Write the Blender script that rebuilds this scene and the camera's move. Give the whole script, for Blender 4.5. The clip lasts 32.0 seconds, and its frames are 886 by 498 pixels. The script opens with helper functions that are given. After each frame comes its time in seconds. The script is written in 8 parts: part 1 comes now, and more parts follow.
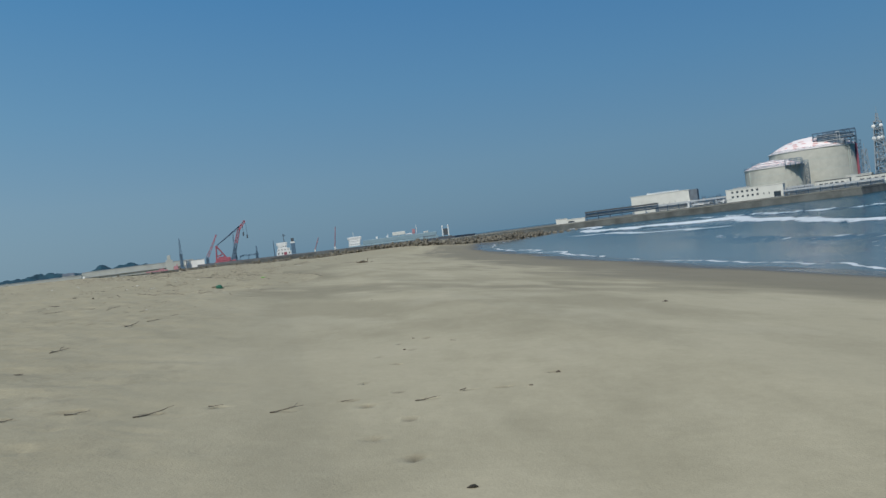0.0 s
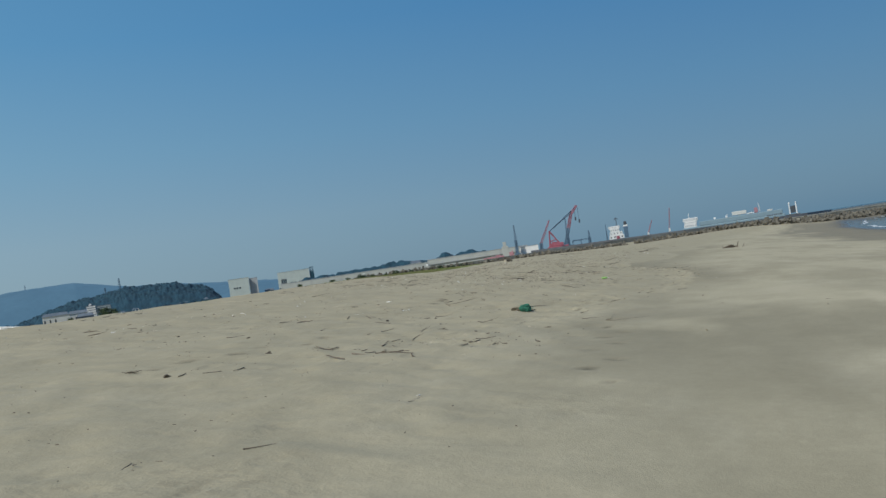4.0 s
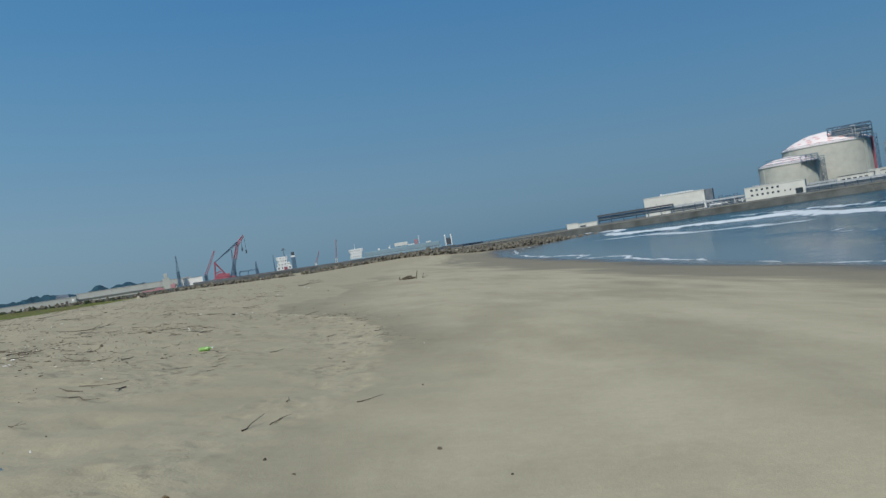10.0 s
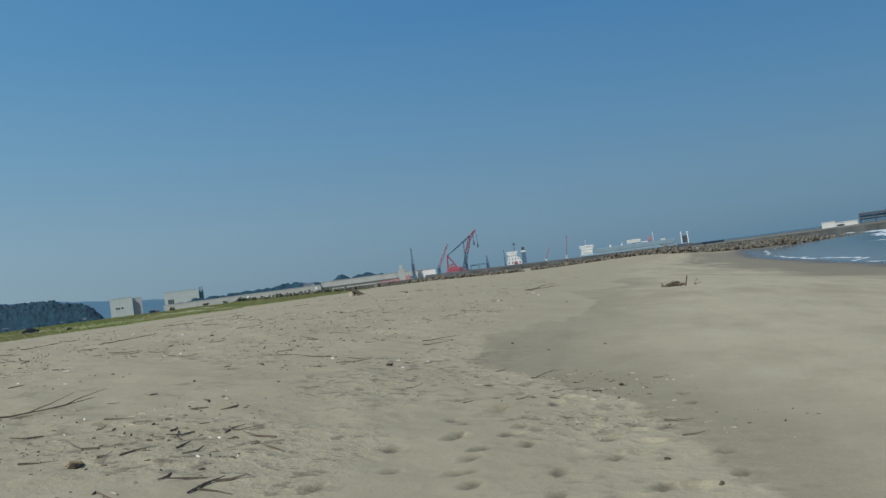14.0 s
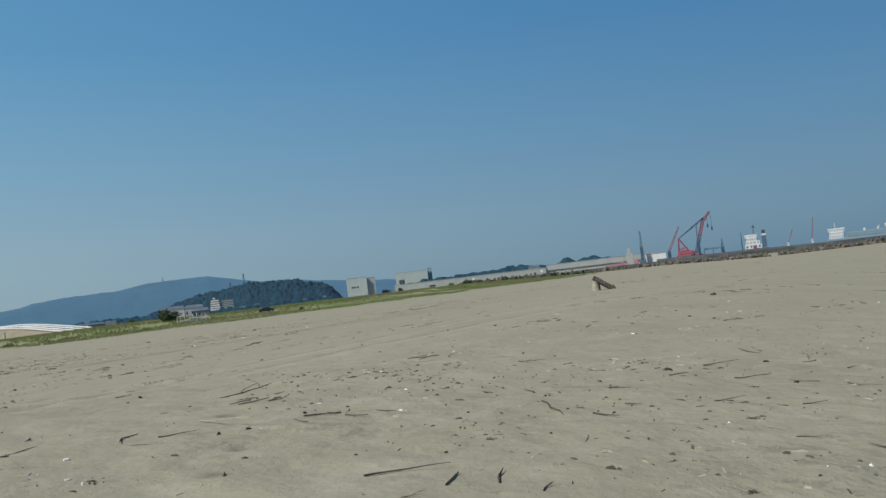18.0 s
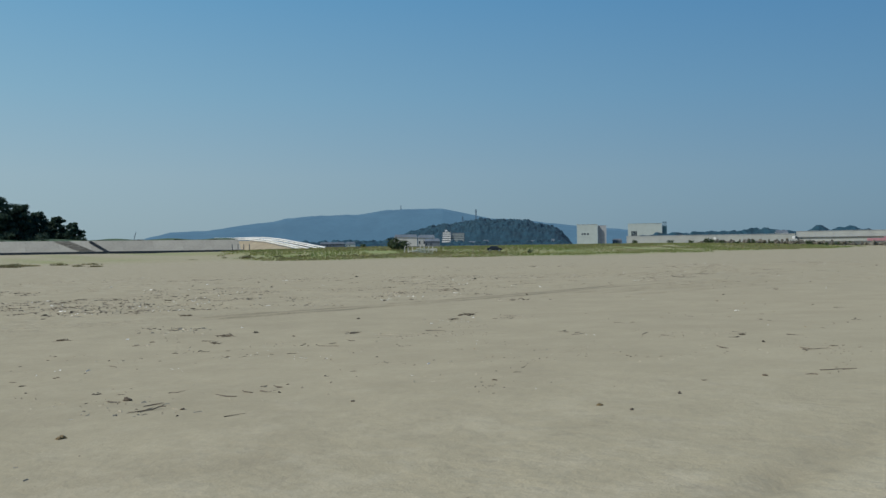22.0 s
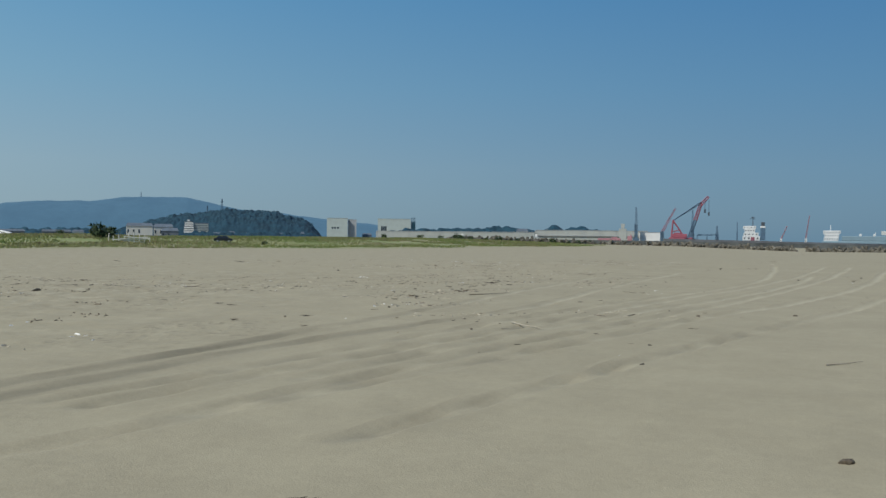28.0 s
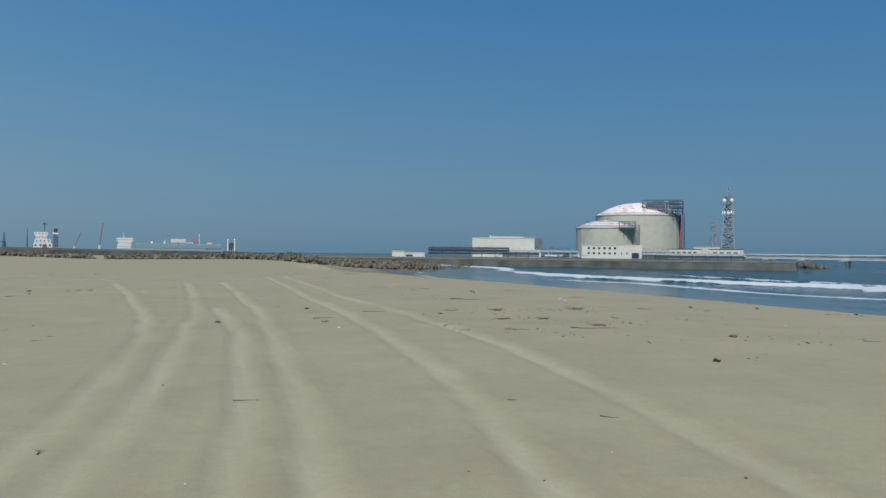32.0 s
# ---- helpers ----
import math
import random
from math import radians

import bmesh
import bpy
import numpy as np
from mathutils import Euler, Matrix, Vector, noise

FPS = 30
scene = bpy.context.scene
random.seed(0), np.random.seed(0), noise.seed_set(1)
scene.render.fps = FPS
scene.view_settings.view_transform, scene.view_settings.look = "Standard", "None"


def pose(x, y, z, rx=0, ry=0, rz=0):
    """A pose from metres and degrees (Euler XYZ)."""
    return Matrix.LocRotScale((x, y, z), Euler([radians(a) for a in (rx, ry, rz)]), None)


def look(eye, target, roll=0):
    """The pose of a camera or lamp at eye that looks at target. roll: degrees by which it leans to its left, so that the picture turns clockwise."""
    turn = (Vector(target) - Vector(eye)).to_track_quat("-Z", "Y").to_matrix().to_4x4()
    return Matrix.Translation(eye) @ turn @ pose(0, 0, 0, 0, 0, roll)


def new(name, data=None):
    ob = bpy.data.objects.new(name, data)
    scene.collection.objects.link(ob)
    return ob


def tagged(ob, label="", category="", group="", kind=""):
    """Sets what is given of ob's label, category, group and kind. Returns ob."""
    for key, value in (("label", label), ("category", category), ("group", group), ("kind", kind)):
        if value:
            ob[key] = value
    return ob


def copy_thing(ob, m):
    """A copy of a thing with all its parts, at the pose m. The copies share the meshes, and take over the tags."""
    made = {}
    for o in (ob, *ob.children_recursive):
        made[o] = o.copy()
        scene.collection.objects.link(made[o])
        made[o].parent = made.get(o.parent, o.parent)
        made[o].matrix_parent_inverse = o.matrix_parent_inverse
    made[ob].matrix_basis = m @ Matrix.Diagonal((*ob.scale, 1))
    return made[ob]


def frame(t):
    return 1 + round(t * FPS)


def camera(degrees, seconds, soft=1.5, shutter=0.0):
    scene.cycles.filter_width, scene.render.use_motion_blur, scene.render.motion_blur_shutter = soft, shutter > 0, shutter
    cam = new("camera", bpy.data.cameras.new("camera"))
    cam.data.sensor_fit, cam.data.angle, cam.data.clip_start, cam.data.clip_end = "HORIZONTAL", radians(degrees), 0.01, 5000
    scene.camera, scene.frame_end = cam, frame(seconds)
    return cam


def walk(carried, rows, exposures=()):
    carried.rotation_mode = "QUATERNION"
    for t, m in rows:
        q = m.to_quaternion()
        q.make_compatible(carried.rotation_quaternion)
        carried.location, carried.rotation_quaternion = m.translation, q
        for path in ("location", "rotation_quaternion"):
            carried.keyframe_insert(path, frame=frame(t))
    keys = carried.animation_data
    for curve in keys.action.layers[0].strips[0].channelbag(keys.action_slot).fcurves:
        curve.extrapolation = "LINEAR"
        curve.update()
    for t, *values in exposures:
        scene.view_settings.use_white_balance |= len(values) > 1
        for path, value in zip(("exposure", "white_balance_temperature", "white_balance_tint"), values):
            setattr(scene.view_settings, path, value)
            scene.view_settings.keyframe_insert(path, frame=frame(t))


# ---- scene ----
PATH = [
    (0, (-0.000, 0.000, 6.332), (-0.015, 9.999, 6.184), -7.37),
    (0.5, (-0.072, 2.502, 6.310), (-0.297, 12.499, 6.194), -7.59),
    (1, (-0.291, 5.009, 6.299), (-0.868, 14.992, 6.240), -7.96),
    (1.5, (-0.643, 7.447, 6.317), (-1.743, 17.387, 6.351), -8.25),
    (2, (-1.116, 9.764, 6.370), (-2.846, 19.613, 6.500), -8.32),
    (2.5, (-1.707, 11.930, 6.439), (-4.071, 21.644, 6.643), -8.46),
    (3, (-2.410, 13.946, 6.502), (-5.392, 23.488, 6.744), -8.60),
    (3.5, (-3.182, 15.843, 6.545), (-6.723, 25.191, 6.796), -8.78),
    (4, (-3.971, 17.638, 6.553), (-7.694, 26.917, 6.758), -8.66),
    (4.5, (-4.707, 19.333, 6.554), (-8.402, 28.624, 6.713), -8.54),
    (5, (-5.347, 20.919, 6.543), (-8.837, 30.289, 6.657), -8.42),
    (5.5, (-5.836, 22.386, 6.520), (-8.858, 31.918, 6.587), -8.31),
    (6, (-6.033, 23.740, 6.514), (-8.123, 33.519, 6.481), -8.19),
    (6.5, (-6.061, 24.978, 6.494), (-7.191, 34.913, 6.361), -8.28),
    (7, (-5.989, 26.183, 6.454), (-6.298, 36.176, 6.247), -8.46),
    (7.5, (-5.847, 27.328, 6.428), (-5.620, 37.322, 6.171), -8.64),
    (8, (-5.748, 28.350, 6.432), (-5.307, 38.337, 6.162), -8.74),
    (8.5, (-5.729, 29.360, 6.412), (-5.310, 39.349, 6.192), -8.81),
    (9, (-5.739, 30.285, 6.409), (-5.457, 40.280, 6.258), -8.89),
    (9.5, (-5.763, 31.212, 6.407), (-5.621, 41.211, 6.325), -8.99),
    (10, (-5.806, 32.333, 6.420), (-5.807, 42.333, 6.387), -9.05),
    (10.5, (-5.867, 33.635, 6.427), (-6.039, 43.633, 6.395), -9.26),
    (11, (-5.958, 35.104, 6.422), (-6.287, 45.098, 6.377), -9.47),
    (11.5, (-6.071, 36.694, 6.406), (-6.588, 46.681, 6.363), -9.88),
    (12, (-6.241, 38.353, 6.408), (-7.046, 48.320, 6.415), -10.12),
    (12.5, (-6.491, 40.107, 6.417), (-7.699, 50.033, 6.518), -10.16),
    (13, (-6.869, 41.804, 6.447), (-8.571, 51.655, 6.669), -9.67),
    (13.5, (-7.284, 43.450, 6.522), (-9.481, 53.201, 6.820), -8.81),
    (14, (-7.829, 45.115, 6.591), (-10.435, 54.764, 6.897), -7.64),
    (14.5, (-8.437, 46.784, 6.654), (-11.399, 56.331, 6.936), -6.76),
    (15, (-9.049, 48.465, 6.693), (-12.347, 57.902, 6.957), -6.19),
    (15.5, (-9.804, 50.197, 6.730), (-13.432, 59.512, 6.996), -6.39),
    (16, (-10.657, 51.955, 6.788), (-14.601, 61.139, 7.091), -6.60),
    (16.5, (-11.571, 53.696, 6.884), (-15.807, 62.748, 7.225), -6.80),
    (17, (-12.517, 55.375, 6.987), (-17.023, 64.294, 7.366), -7.00),
    (17.5, (-13.464, 56.946, 7.067), (-18.224, 65.731, 7.484), -7.21),
    (18, (-14.364, 58.374, 7.153), (-19.362, 67.025, 7.586), -6.77),
    (18.5, (-15.290, 59.738, 7.239), (-20.526, 68.244, 7.721), -6.40),
    (19, (-16.295, 61.156, 7.353), (-21.747, 69.521, 7.905), -6.34),
    (19.5, (-17.318, 62.542, 7.451), (-22.947, 70.786, 8.047), -6.30),
    (20, (-18.382, 63.921, 7.554), (-24.217, 72.022, 8.122), -5.68),
    (20.5, (-19.496, 65.270, 7.630), (-25.629, 73.156, 8.062), -4.60),
    (21, (-20.722, 66.537, 7.675), (-27.241, 74.116, 7.927), -3.16),
    (21.5, (-22.087, 67.775, 7.680), (-29.030, 74.972, 7.765), -1.91),
    (22, (-23.597, 69.030, 7.675), (-30.722, 76.046, 7.631), -0.75),
    (22.5, (-25.228, 70.436, 7.666), (-32.120, 77.681, 7.536), 0.07),
    (23, (-26.707, 72.026, 7.606), (-32.886, 79.887, 7.448), 0.51),
    (23.5, (-27.837, 73.678, 7.562), (-33.017, 82.231, 7.413), 0.68),
    (24, (-28.805, 75.458, 7.529), (-33.140, 84.468, 7.372), 0.36),
    (24.5, (-29.762, 77.489, 7.476), (-33.722, 86.671, 7.337), -0.02),
    (25, (-30.779, 79.508, 7.442), (-34.820, 88.654, 7.290), -0.29),
    (25.5, (-31.930, 81.601, 7.409), (-36.253, 90.616, 7.237), -0.36),
    (26, (-33.206, 83.768, 7.366), (-37.807, 92.644, 7.194), -0.32),
    (26.5, (-34.637, 86.046, 7.312), (-39.390, 94.843, 7.151), -0.08),
    (27, (-36.038, 88.316, 7.250), (-40.910, 97.049, 7.104), 0.13),
    (27.5, (-37.413, 90.580, 7.191), (-42.329, 99.288, 7.059), 0.33),
    (28, (-38.766, 92.838, 7.133), (-43.609, 101.586, 7.012), 0.56),
    (28.5, (-40.102, 95.091, 7.079), (-44.711, 103.965, 6.964), 0.84),
    (29, (-41.425, 97.339, 7.053), (-45.586, 106.431, 6.935), 1.23),
    (29.5, (-42.586, 99.722, 7.024), (-45.970, 109.131, 6.943), 1.51),
    (30, (-43.449, 102.151, 7.008), (-45.667, 111.901, 6.940), 1.47),
    (30.5, (-43.910, 104.537, 6.991), (-44.673, 114.507, 6.963), 1.41),
    (31, (-44.010, 106.986, 6.982), (-43.244, 116.956, 7.005), 1.29),
    (31.5, (-43.645, 109.457, 6.991), (-41.609, 119.248, 7.020), 0.97),
    (32, (-43.110, 111.825, 6.989), (-40.400, 121.451, 7.029), 0.51),
]
cam = camera(54.47, 32.0, soft=1.5)
walk(cam, [(t, look(eye, target, roll)) for t, eye, target, roll in PATH])

# ---- sky and sun ----
SUN_FROM = (-0.36, -0.93)            # bearing of the sun over the ground
SUN_UP = radians(47)
world = bpy.data.worlds.new("sky")
scene.world = world
world.use_nodes = True
wn = world.node_tree.nodes
sky = wn.new("ShaderNodeTexSky")
sky.sky_type = 'NISHITA'
sky.sun_disc = False
sky.sun_elevation = SUN_UP
sky.sun_rotation = math.atan2(SUN_FROM[0], SUN_FROM[1])
sky.altitude = 0.0
sky.air_density = 1.0
sky.dust_density = 1.0
sky.ozone_density = 3.0
GAIN = 0.10
# humid summer haze lies over the clear sky: its tone by height above the horizon
place = wn.new("ShaderNodeTexCoord")
split = wn.new("ShaderNodeSeparateXYZ")
tone = wn.new("ShaderNodeValToRGB")
TONES = [(0.0, (0.160, 0.276, 0.395)), (0.08, (0.163, 0.292, 0.432)), (0.17, (0.120, 0.278, 0.465)), (0.29, (0.072, 0.236, 0.475)), (0.55, (0.045, 0.18, 0.42)), (1.0, (0.035, 0.14, 0.36))]
for k, (at, col) in enumerate(TONES):
    e = tone.color_ramp.elements[k] if k < 2 else tone.color_ramp.elements.new(at)
    e.position, e.color = at, (*col, 1)
lift = wn.new("ShaderNodeVectorMath")
lift.operation = 'MULTIPLY'
haze = wn.new("ShaderNodeMixRGB")
haze.inputs["Fac"].default_value = 0.89
wl = world.node_tree.links
wl.new(place.outputs["Generated"], split.inputs[0])
wl.new(split.outputs["Z"], tone.inputs["Fac"])
# brighter towards the sun's side, as haze is
glow = wn.new("ShaderNodeVectorMath")
glow.operation = 'DOT_PRODUCT'
glow.inputs[1].default_value = (-0.94, -0.34, 0.0)
spread = wn.new("ShaderNodeVectorMath")
spread.operation = 'SCALE'
spread.inputs[0].default_value = (1.66 / GAIN, 0.98 / GAIN, 0.50 / GAIN)
side = wn.new("ShaderNodeMath")
side.operation = 'MULTIPLY_ADD'
side.inputs[1].default_value, side.inputs[2].default_value = 0.5, 0.5
towards = wn.new("ShaderNodeMath")
towards.operation = 'POWER'
towards.inputs[1].default_value = 2.0
gain = wn.new("ShaderNodeVectorMath")
gain.operation = 'ADD'
gain.inputs[1].default_value = (0.50 / GAIN, 0.70 / GAIN, 0.785 / GAIN)
wl.new(place.outputs["Generated"], glow.inputs[0])
wl.new(glow.outputs["Value"], side.inputs[0])
wl.new(side.outputs[0], towards.inputs[0])
wl.new(towards.outputs[0], spread.inputs["Scale"])
wl.new(spread.outputs[0], gain.inputs[0])
wl.new(gain.outputs[0], lift.inputs[1])
wl.new(tone.outputs["Color"], lift.inputs[0])
wl.new(sky.outputs[0], haze.inputs["Color1"])
wl.new(lift.outputs[0], haze.inputs["Color2"])
wn["Background"].inputs["Strength"].default_value = GAIN
wl.new(haze.outputs["Color"], wn["Background"].inputs["Color"])
lamp = bpy.data.lights.new("sun", 'SUN')
lamp.energy, lamp.angle, lamp.color = 3.5, radians(0.6), (1.0, 0.96, 0.88)
sun = new("sun", lamp)
sun.matrix_world = look((SUN_FROM[0] * 50 * math.cos(SUN_UP), SUN_FROM[1] * 50 * math.cos(SUN_UP), 50 * math.sin(SUN_UP)), (0, 0, 0))
scene.view_settings.exposure = 0.0


# ---- materials ----
def material(name, colour, rough=0.8, metal=0.0, vary=0.25, scale=2.0, bump=0.2, fine=30.0, alt=None, ground=0.0):
    """A worn surface: two scales of colour change and a fine relief, in metres."""
    m = bpy.data.materials.new(name)
    m.use_nodes = True
    n, l = m.node_tree.nodes, m.node_tree.links
    b = n["Principled BSDF"]
    b.inputs["Roughness"].default_value = rough
    b.inputs["Metallic"].default_value = metal
    co = n.new("ShaderNodeTexCoord")
    big, small = n.new("ShaderNodeTexNoise"), n.new("ShaderNodeTexNoise")
    big.inputs["Scale"].default_value, big.inputs["Detail"].default_value = scale, 5
    small.inputs["Scale"].default_value, small.inputs["Detail"].default_value = fine, 4
    for k in (big, small):
        l.new(co.outputs["Object"], k.inputs["Vector"])
    info = n.new("ShaderNodeObjectInfo")
    ramp = n.new("ShaderNodeValToRGB")
    lo = alt or tuple(c * (1 - vary) for c in colour)
    ramp.color_ramp.elements[0].color, ramp.color_ramp.elements[0].position = (*lo, 1), 0.32
    ramp.color_ramp.elements[1].color, ramp.color_ramp.elements[1].position = (*colour, 1), 0.62
    l.new(big.outputs["Fac"], ramp.inputs["Fac"])
    hsv = n.new("ShaderNodeHueSaturation")
    val = n.new("ShaderNodeMath")
    val.operation = 'MULTIPLY_ADD'
    val.inputs[1].default_value, val.inputs[2].default_value = vary * 0.8, 1 - vary * 0.4
    l.new(info.outputs["Random"], val.inputs[0])
    l.new(val.outputs[0], hsv.inputs["Value"])
    l.new(ramp.outputs["Color"], hsv.inputs["Color"])
    mix = n.new("ShaderNodeMixRGB")
    mix.blend_type, mix.inputs["Fac"].default_value = 'OVERLAY', vary
    l.new(hsv.outputs["Color"], mix.inputs["Color1"])
    l.new(small.outputs["Fac"], mix.inputs["Color2"])
    l.new(mix.outputs["Color"], b.inputs["Base Color"])
    bp = n.new("ShaderNodeBump")
    bp.inputs["Strength"].default_value, bp.inputs["Distance"].default_value = bump, 0.02
    l.new(small.outputs["Fac"], bp.inputs["Height"])
    l.new(bp.outputs["Normal"], b.inputs["Normal"])
    return m


def sand_material():
    """Dry and damp beach sand; attributes: damp (0 to 1), turned (loosened by tyres; lit banks painted in), green
    (plant cover), and painted shade in dents.
    """
    m = bpy.data.materials.new("sand")
    m.use_nodes = True
    n, l = m.node_tree.nodes, m.node_tree.links
    b = n["Principled BSDF"]
    co = n.new("ShaderNodeTexCoord")

    def noise_at(scale, detail, stretch=None, rough=0.55):
        t = n.new("ShaderNodeTexNoise")
        t.inputs["Scale"].default_value, t.inputs["Detail"].default_value, t.inputs["Roughness"].default_value = scale, detail, rough
        if stretch:
            mp = n.new("ShaderNodeMapping")
            mp.inputs["Scale"].default_value = stretch
            mp.inputs["Rotation"].default_value = (0, 0, radians(-5))
            l.new(co.outputs["Object"], mp.inputs["Vector"])
            l.new(mp.outputs["Vector"], t.inputs["Vector"])
        else:
            l.new(co.outputs["Object"], t.inputs["Vector"])
        return t.outputs["Fac"]

    def ramp(src, stops):
        r = n.new("ShaderNodeValToRGB")
        e = r.color_ramp.elements
        while len(e) < len(stops):
            e.new(0.5)
        for k, (p, c) in zip(e, stops):
            k.position, k.color = p, (*c, 1)
        l.new(src, r.inputs["Fac"])
        return r.outputs["Color"]

    def blend(fac, a, c, kind='MIX'):
        x = n.new("ShaderNodeMixRGB")
        x.blend_type = kind
        if isinstance(fac, float):
            x.inputs["Fac"].default_value = fac
        else:
            l.new(fac, x.inputs["Fac"])
        for s, v in (("Color1", a), ("Color2", c)):
            if isinstance(v, tuple):
                x.inputs[s].default_value = (*v, 1)
            else:
                l.new(v, x.inputs[s])
        return x.outputs["Color"]

    def attr(name):
        a = n.new("ShaderNodeAttribute")
        a.attribute_name = name
        return a.outputs["Fac"]

    def calc(op, a, c=0.0):
        x = n.new("ShaderNodeMath")
        x.operation, x.use_clamp = op, True
        for i, v in enumerate((a, c)):
            if isinstance(v, float):
                x.inputs[i].default_value = v
            else:
                l.new(v, x.inputs[i])
        return x.outputs[0]

    dry = ramp(noise_at(0.35, 6), [(0.25, (0.322, 0.283, 0.186)), (0.75, (0.380, 0.334, 0.223))])
    dry = blend(calc('MULTIPLY', attr("back"), 0.65), dry, ramp(noise_at(0.8, 6), [(0.3, (0.308, 0.264, 0.174)), (0.7, (0.376, 0.325, 0.215))]))
    dry = blend(calc('MULTIPLY', attr("firm"), 0.75), dry, ramp(noise_at(0.5, 6), [(0.3, (0.415, 0.366, 0.246)), (0.7, (0.465, 0.410, 0.278))]))
    # firm sand of the foreshore: drying streaks and blotches
    streak = noise_at(0.20, 7, (1.0, 0.40, 1.0), 0.66)
    patch = ramp(streak, [(0.47, (0, 0, 0)), (0.60, (1, 1, 1))])
    dry = blend(calc('MULTIPLY', calc('MULTIPLY', patch, 0.42), attr("firm")), dry, (0.232, 0.203, 0.128))
    smear = ramp(noise_at(0.75, 6, (1.0, 0.30, 1.0), 0.62), [(0.50, (0, 0, 0)), (0.66, (1, 1, 1))])
    dry = blend(calc('MULTIPLY', calc('MULTIPLY', smear, 0.26), attr("firm")), dry, (0.245, 0.214, 0.138))
    crust = ramp(noise_at(0.45, 5, (1.0, 0.45, 1.0), 0.6), [(0.52, (0, 0, 0)), (0.64, (1, 1, 1))])
    dry = blend(calc('MULTIPLY', calc('MULTIPLY', crust, 0.3), attr("firm")), dry, (0.50, 0.445, 0.315))
    dry = blend(calc('MULTIPLY', attr("moist"), 0.8), dry, (0.190, 0.168, 0.118))
    dry = blend(calc('MULTIPLY', attr("zone"), 0.54), dry, (0.195, 0.173, 0.113))
    dry = blend(calc('MULTIPLY', attr("turned_lit"), 0.50), dry, (0.50, 0.45, 0.32))
    # shade painted into footprints and ruts, together with damp sand dug up
    dry = blend(calc('MULTIPLY', attr("dent_shade"), 0.9), dry, (0.105, 0.09, 0.06))
    turf = ramp(noise_at(0.07, 7, (1.0, 1.0, 1.0), 0.62), [(0.32, (0.285, 0.245, 0.13)), (0.46, (0.255, 0.268, 0.10)), (0.64, (0.185, 0.240, 0.066))])
    dry = blend(attr("green"), dry, turf)
    damp = blend(calc('MULTIPLY', attr("damp"), 1.0), dry, (0.105, 0.092, 0.068))
    grain = noise_at(60.0, 3)
    coarse = noise_at(3.0, 6, None, 0.6)
    col = blend(0.08, damp, coarse, 'OVERLAY')
    clods = ramp(noise_at(1.6, 7, None, 0.72), [(0.50, (0, 0, 0)), (0.70, (1, 1, 1))])
    col = blend(calc('MULTIPLY', calc('MULTIPLY', clods, 0.65), attr("rough")), col, (0.47, 0.42, 0.31))
    stain = ramp(noise_at(2.3, 7, None, 0.72), [(0.56, (0, 0, 0)), (0.70, (1, 1, 1))])
    col = blend(calc('MULTIPLY', calc('MULTIPLY', stain, 0.65), attr("rough")), col, (0.20, 0.172, 0.118))
    col = blend(0.13, col, noise_at(11.0, 4, None, 0.7), 'OVERLAY')
    col = blend(0.15, col, grain, 'OVERLAY')
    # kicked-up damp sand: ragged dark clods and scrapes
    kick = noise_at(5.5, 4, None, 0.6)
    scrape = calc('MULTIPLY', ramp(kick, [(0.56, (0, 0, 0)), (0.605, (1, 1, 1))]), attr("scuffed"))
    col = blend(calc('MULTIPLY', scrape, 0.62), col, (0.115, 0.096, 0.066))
    l.new(col, b.inputs["Base Color"])
    ro = n.new("ShaderNodeMapRange")
    ro.inputs["To Min"].default_value, ro.inputs["To Max"].default_value = 0.95, 0.16
    l.new(attr("damp"), ro.inputs["Value"])
    l.new(ro.outputs[0], b.inputs["Roughness"])
    b.inputs["Specular IOR Level"].default_value = 0.3
    b1, b2 = n.new("ShaderNodeBump"), n.new("ShaderNodeBump")
    loose = n.new("ShaderNodeMapRange")
    loose.inputs["To Min"].default_value, loose.inputs["To Max"].default_value = 0.07, 0.80
    l.new(attr("rough"), loose.inputs["Value"])
    l.new(loose.outputs[0], b1.inputs["Strength"])
    b1.inputs["Distance"].default_value = 0.085
    b2.inputs["Strength"].default_value, b2.inputs["Distance"].default_value = 0.3, 0.01
    l.new(coarse, b1.inputs["Height"])
    l.new(grain, b2.inputs["Height"])
    b3 = n.new("ShaderNodeBump")
    l.new(calc('MULTIPLY', attr("scuffed"), 0.8), b3.inputs["Strength"])
    b3.inputs["Distance"].default_value = 0.07
    l.new(kick, b3.inputs["Height"])
    l.new(b1.outputs[0], b3.inputs["Normal"])
    l.new(b3.outputs[0], b2.inputs["Normal"])
    l.new(b2.outputs[0], b.inputs["Normal"])
    return m


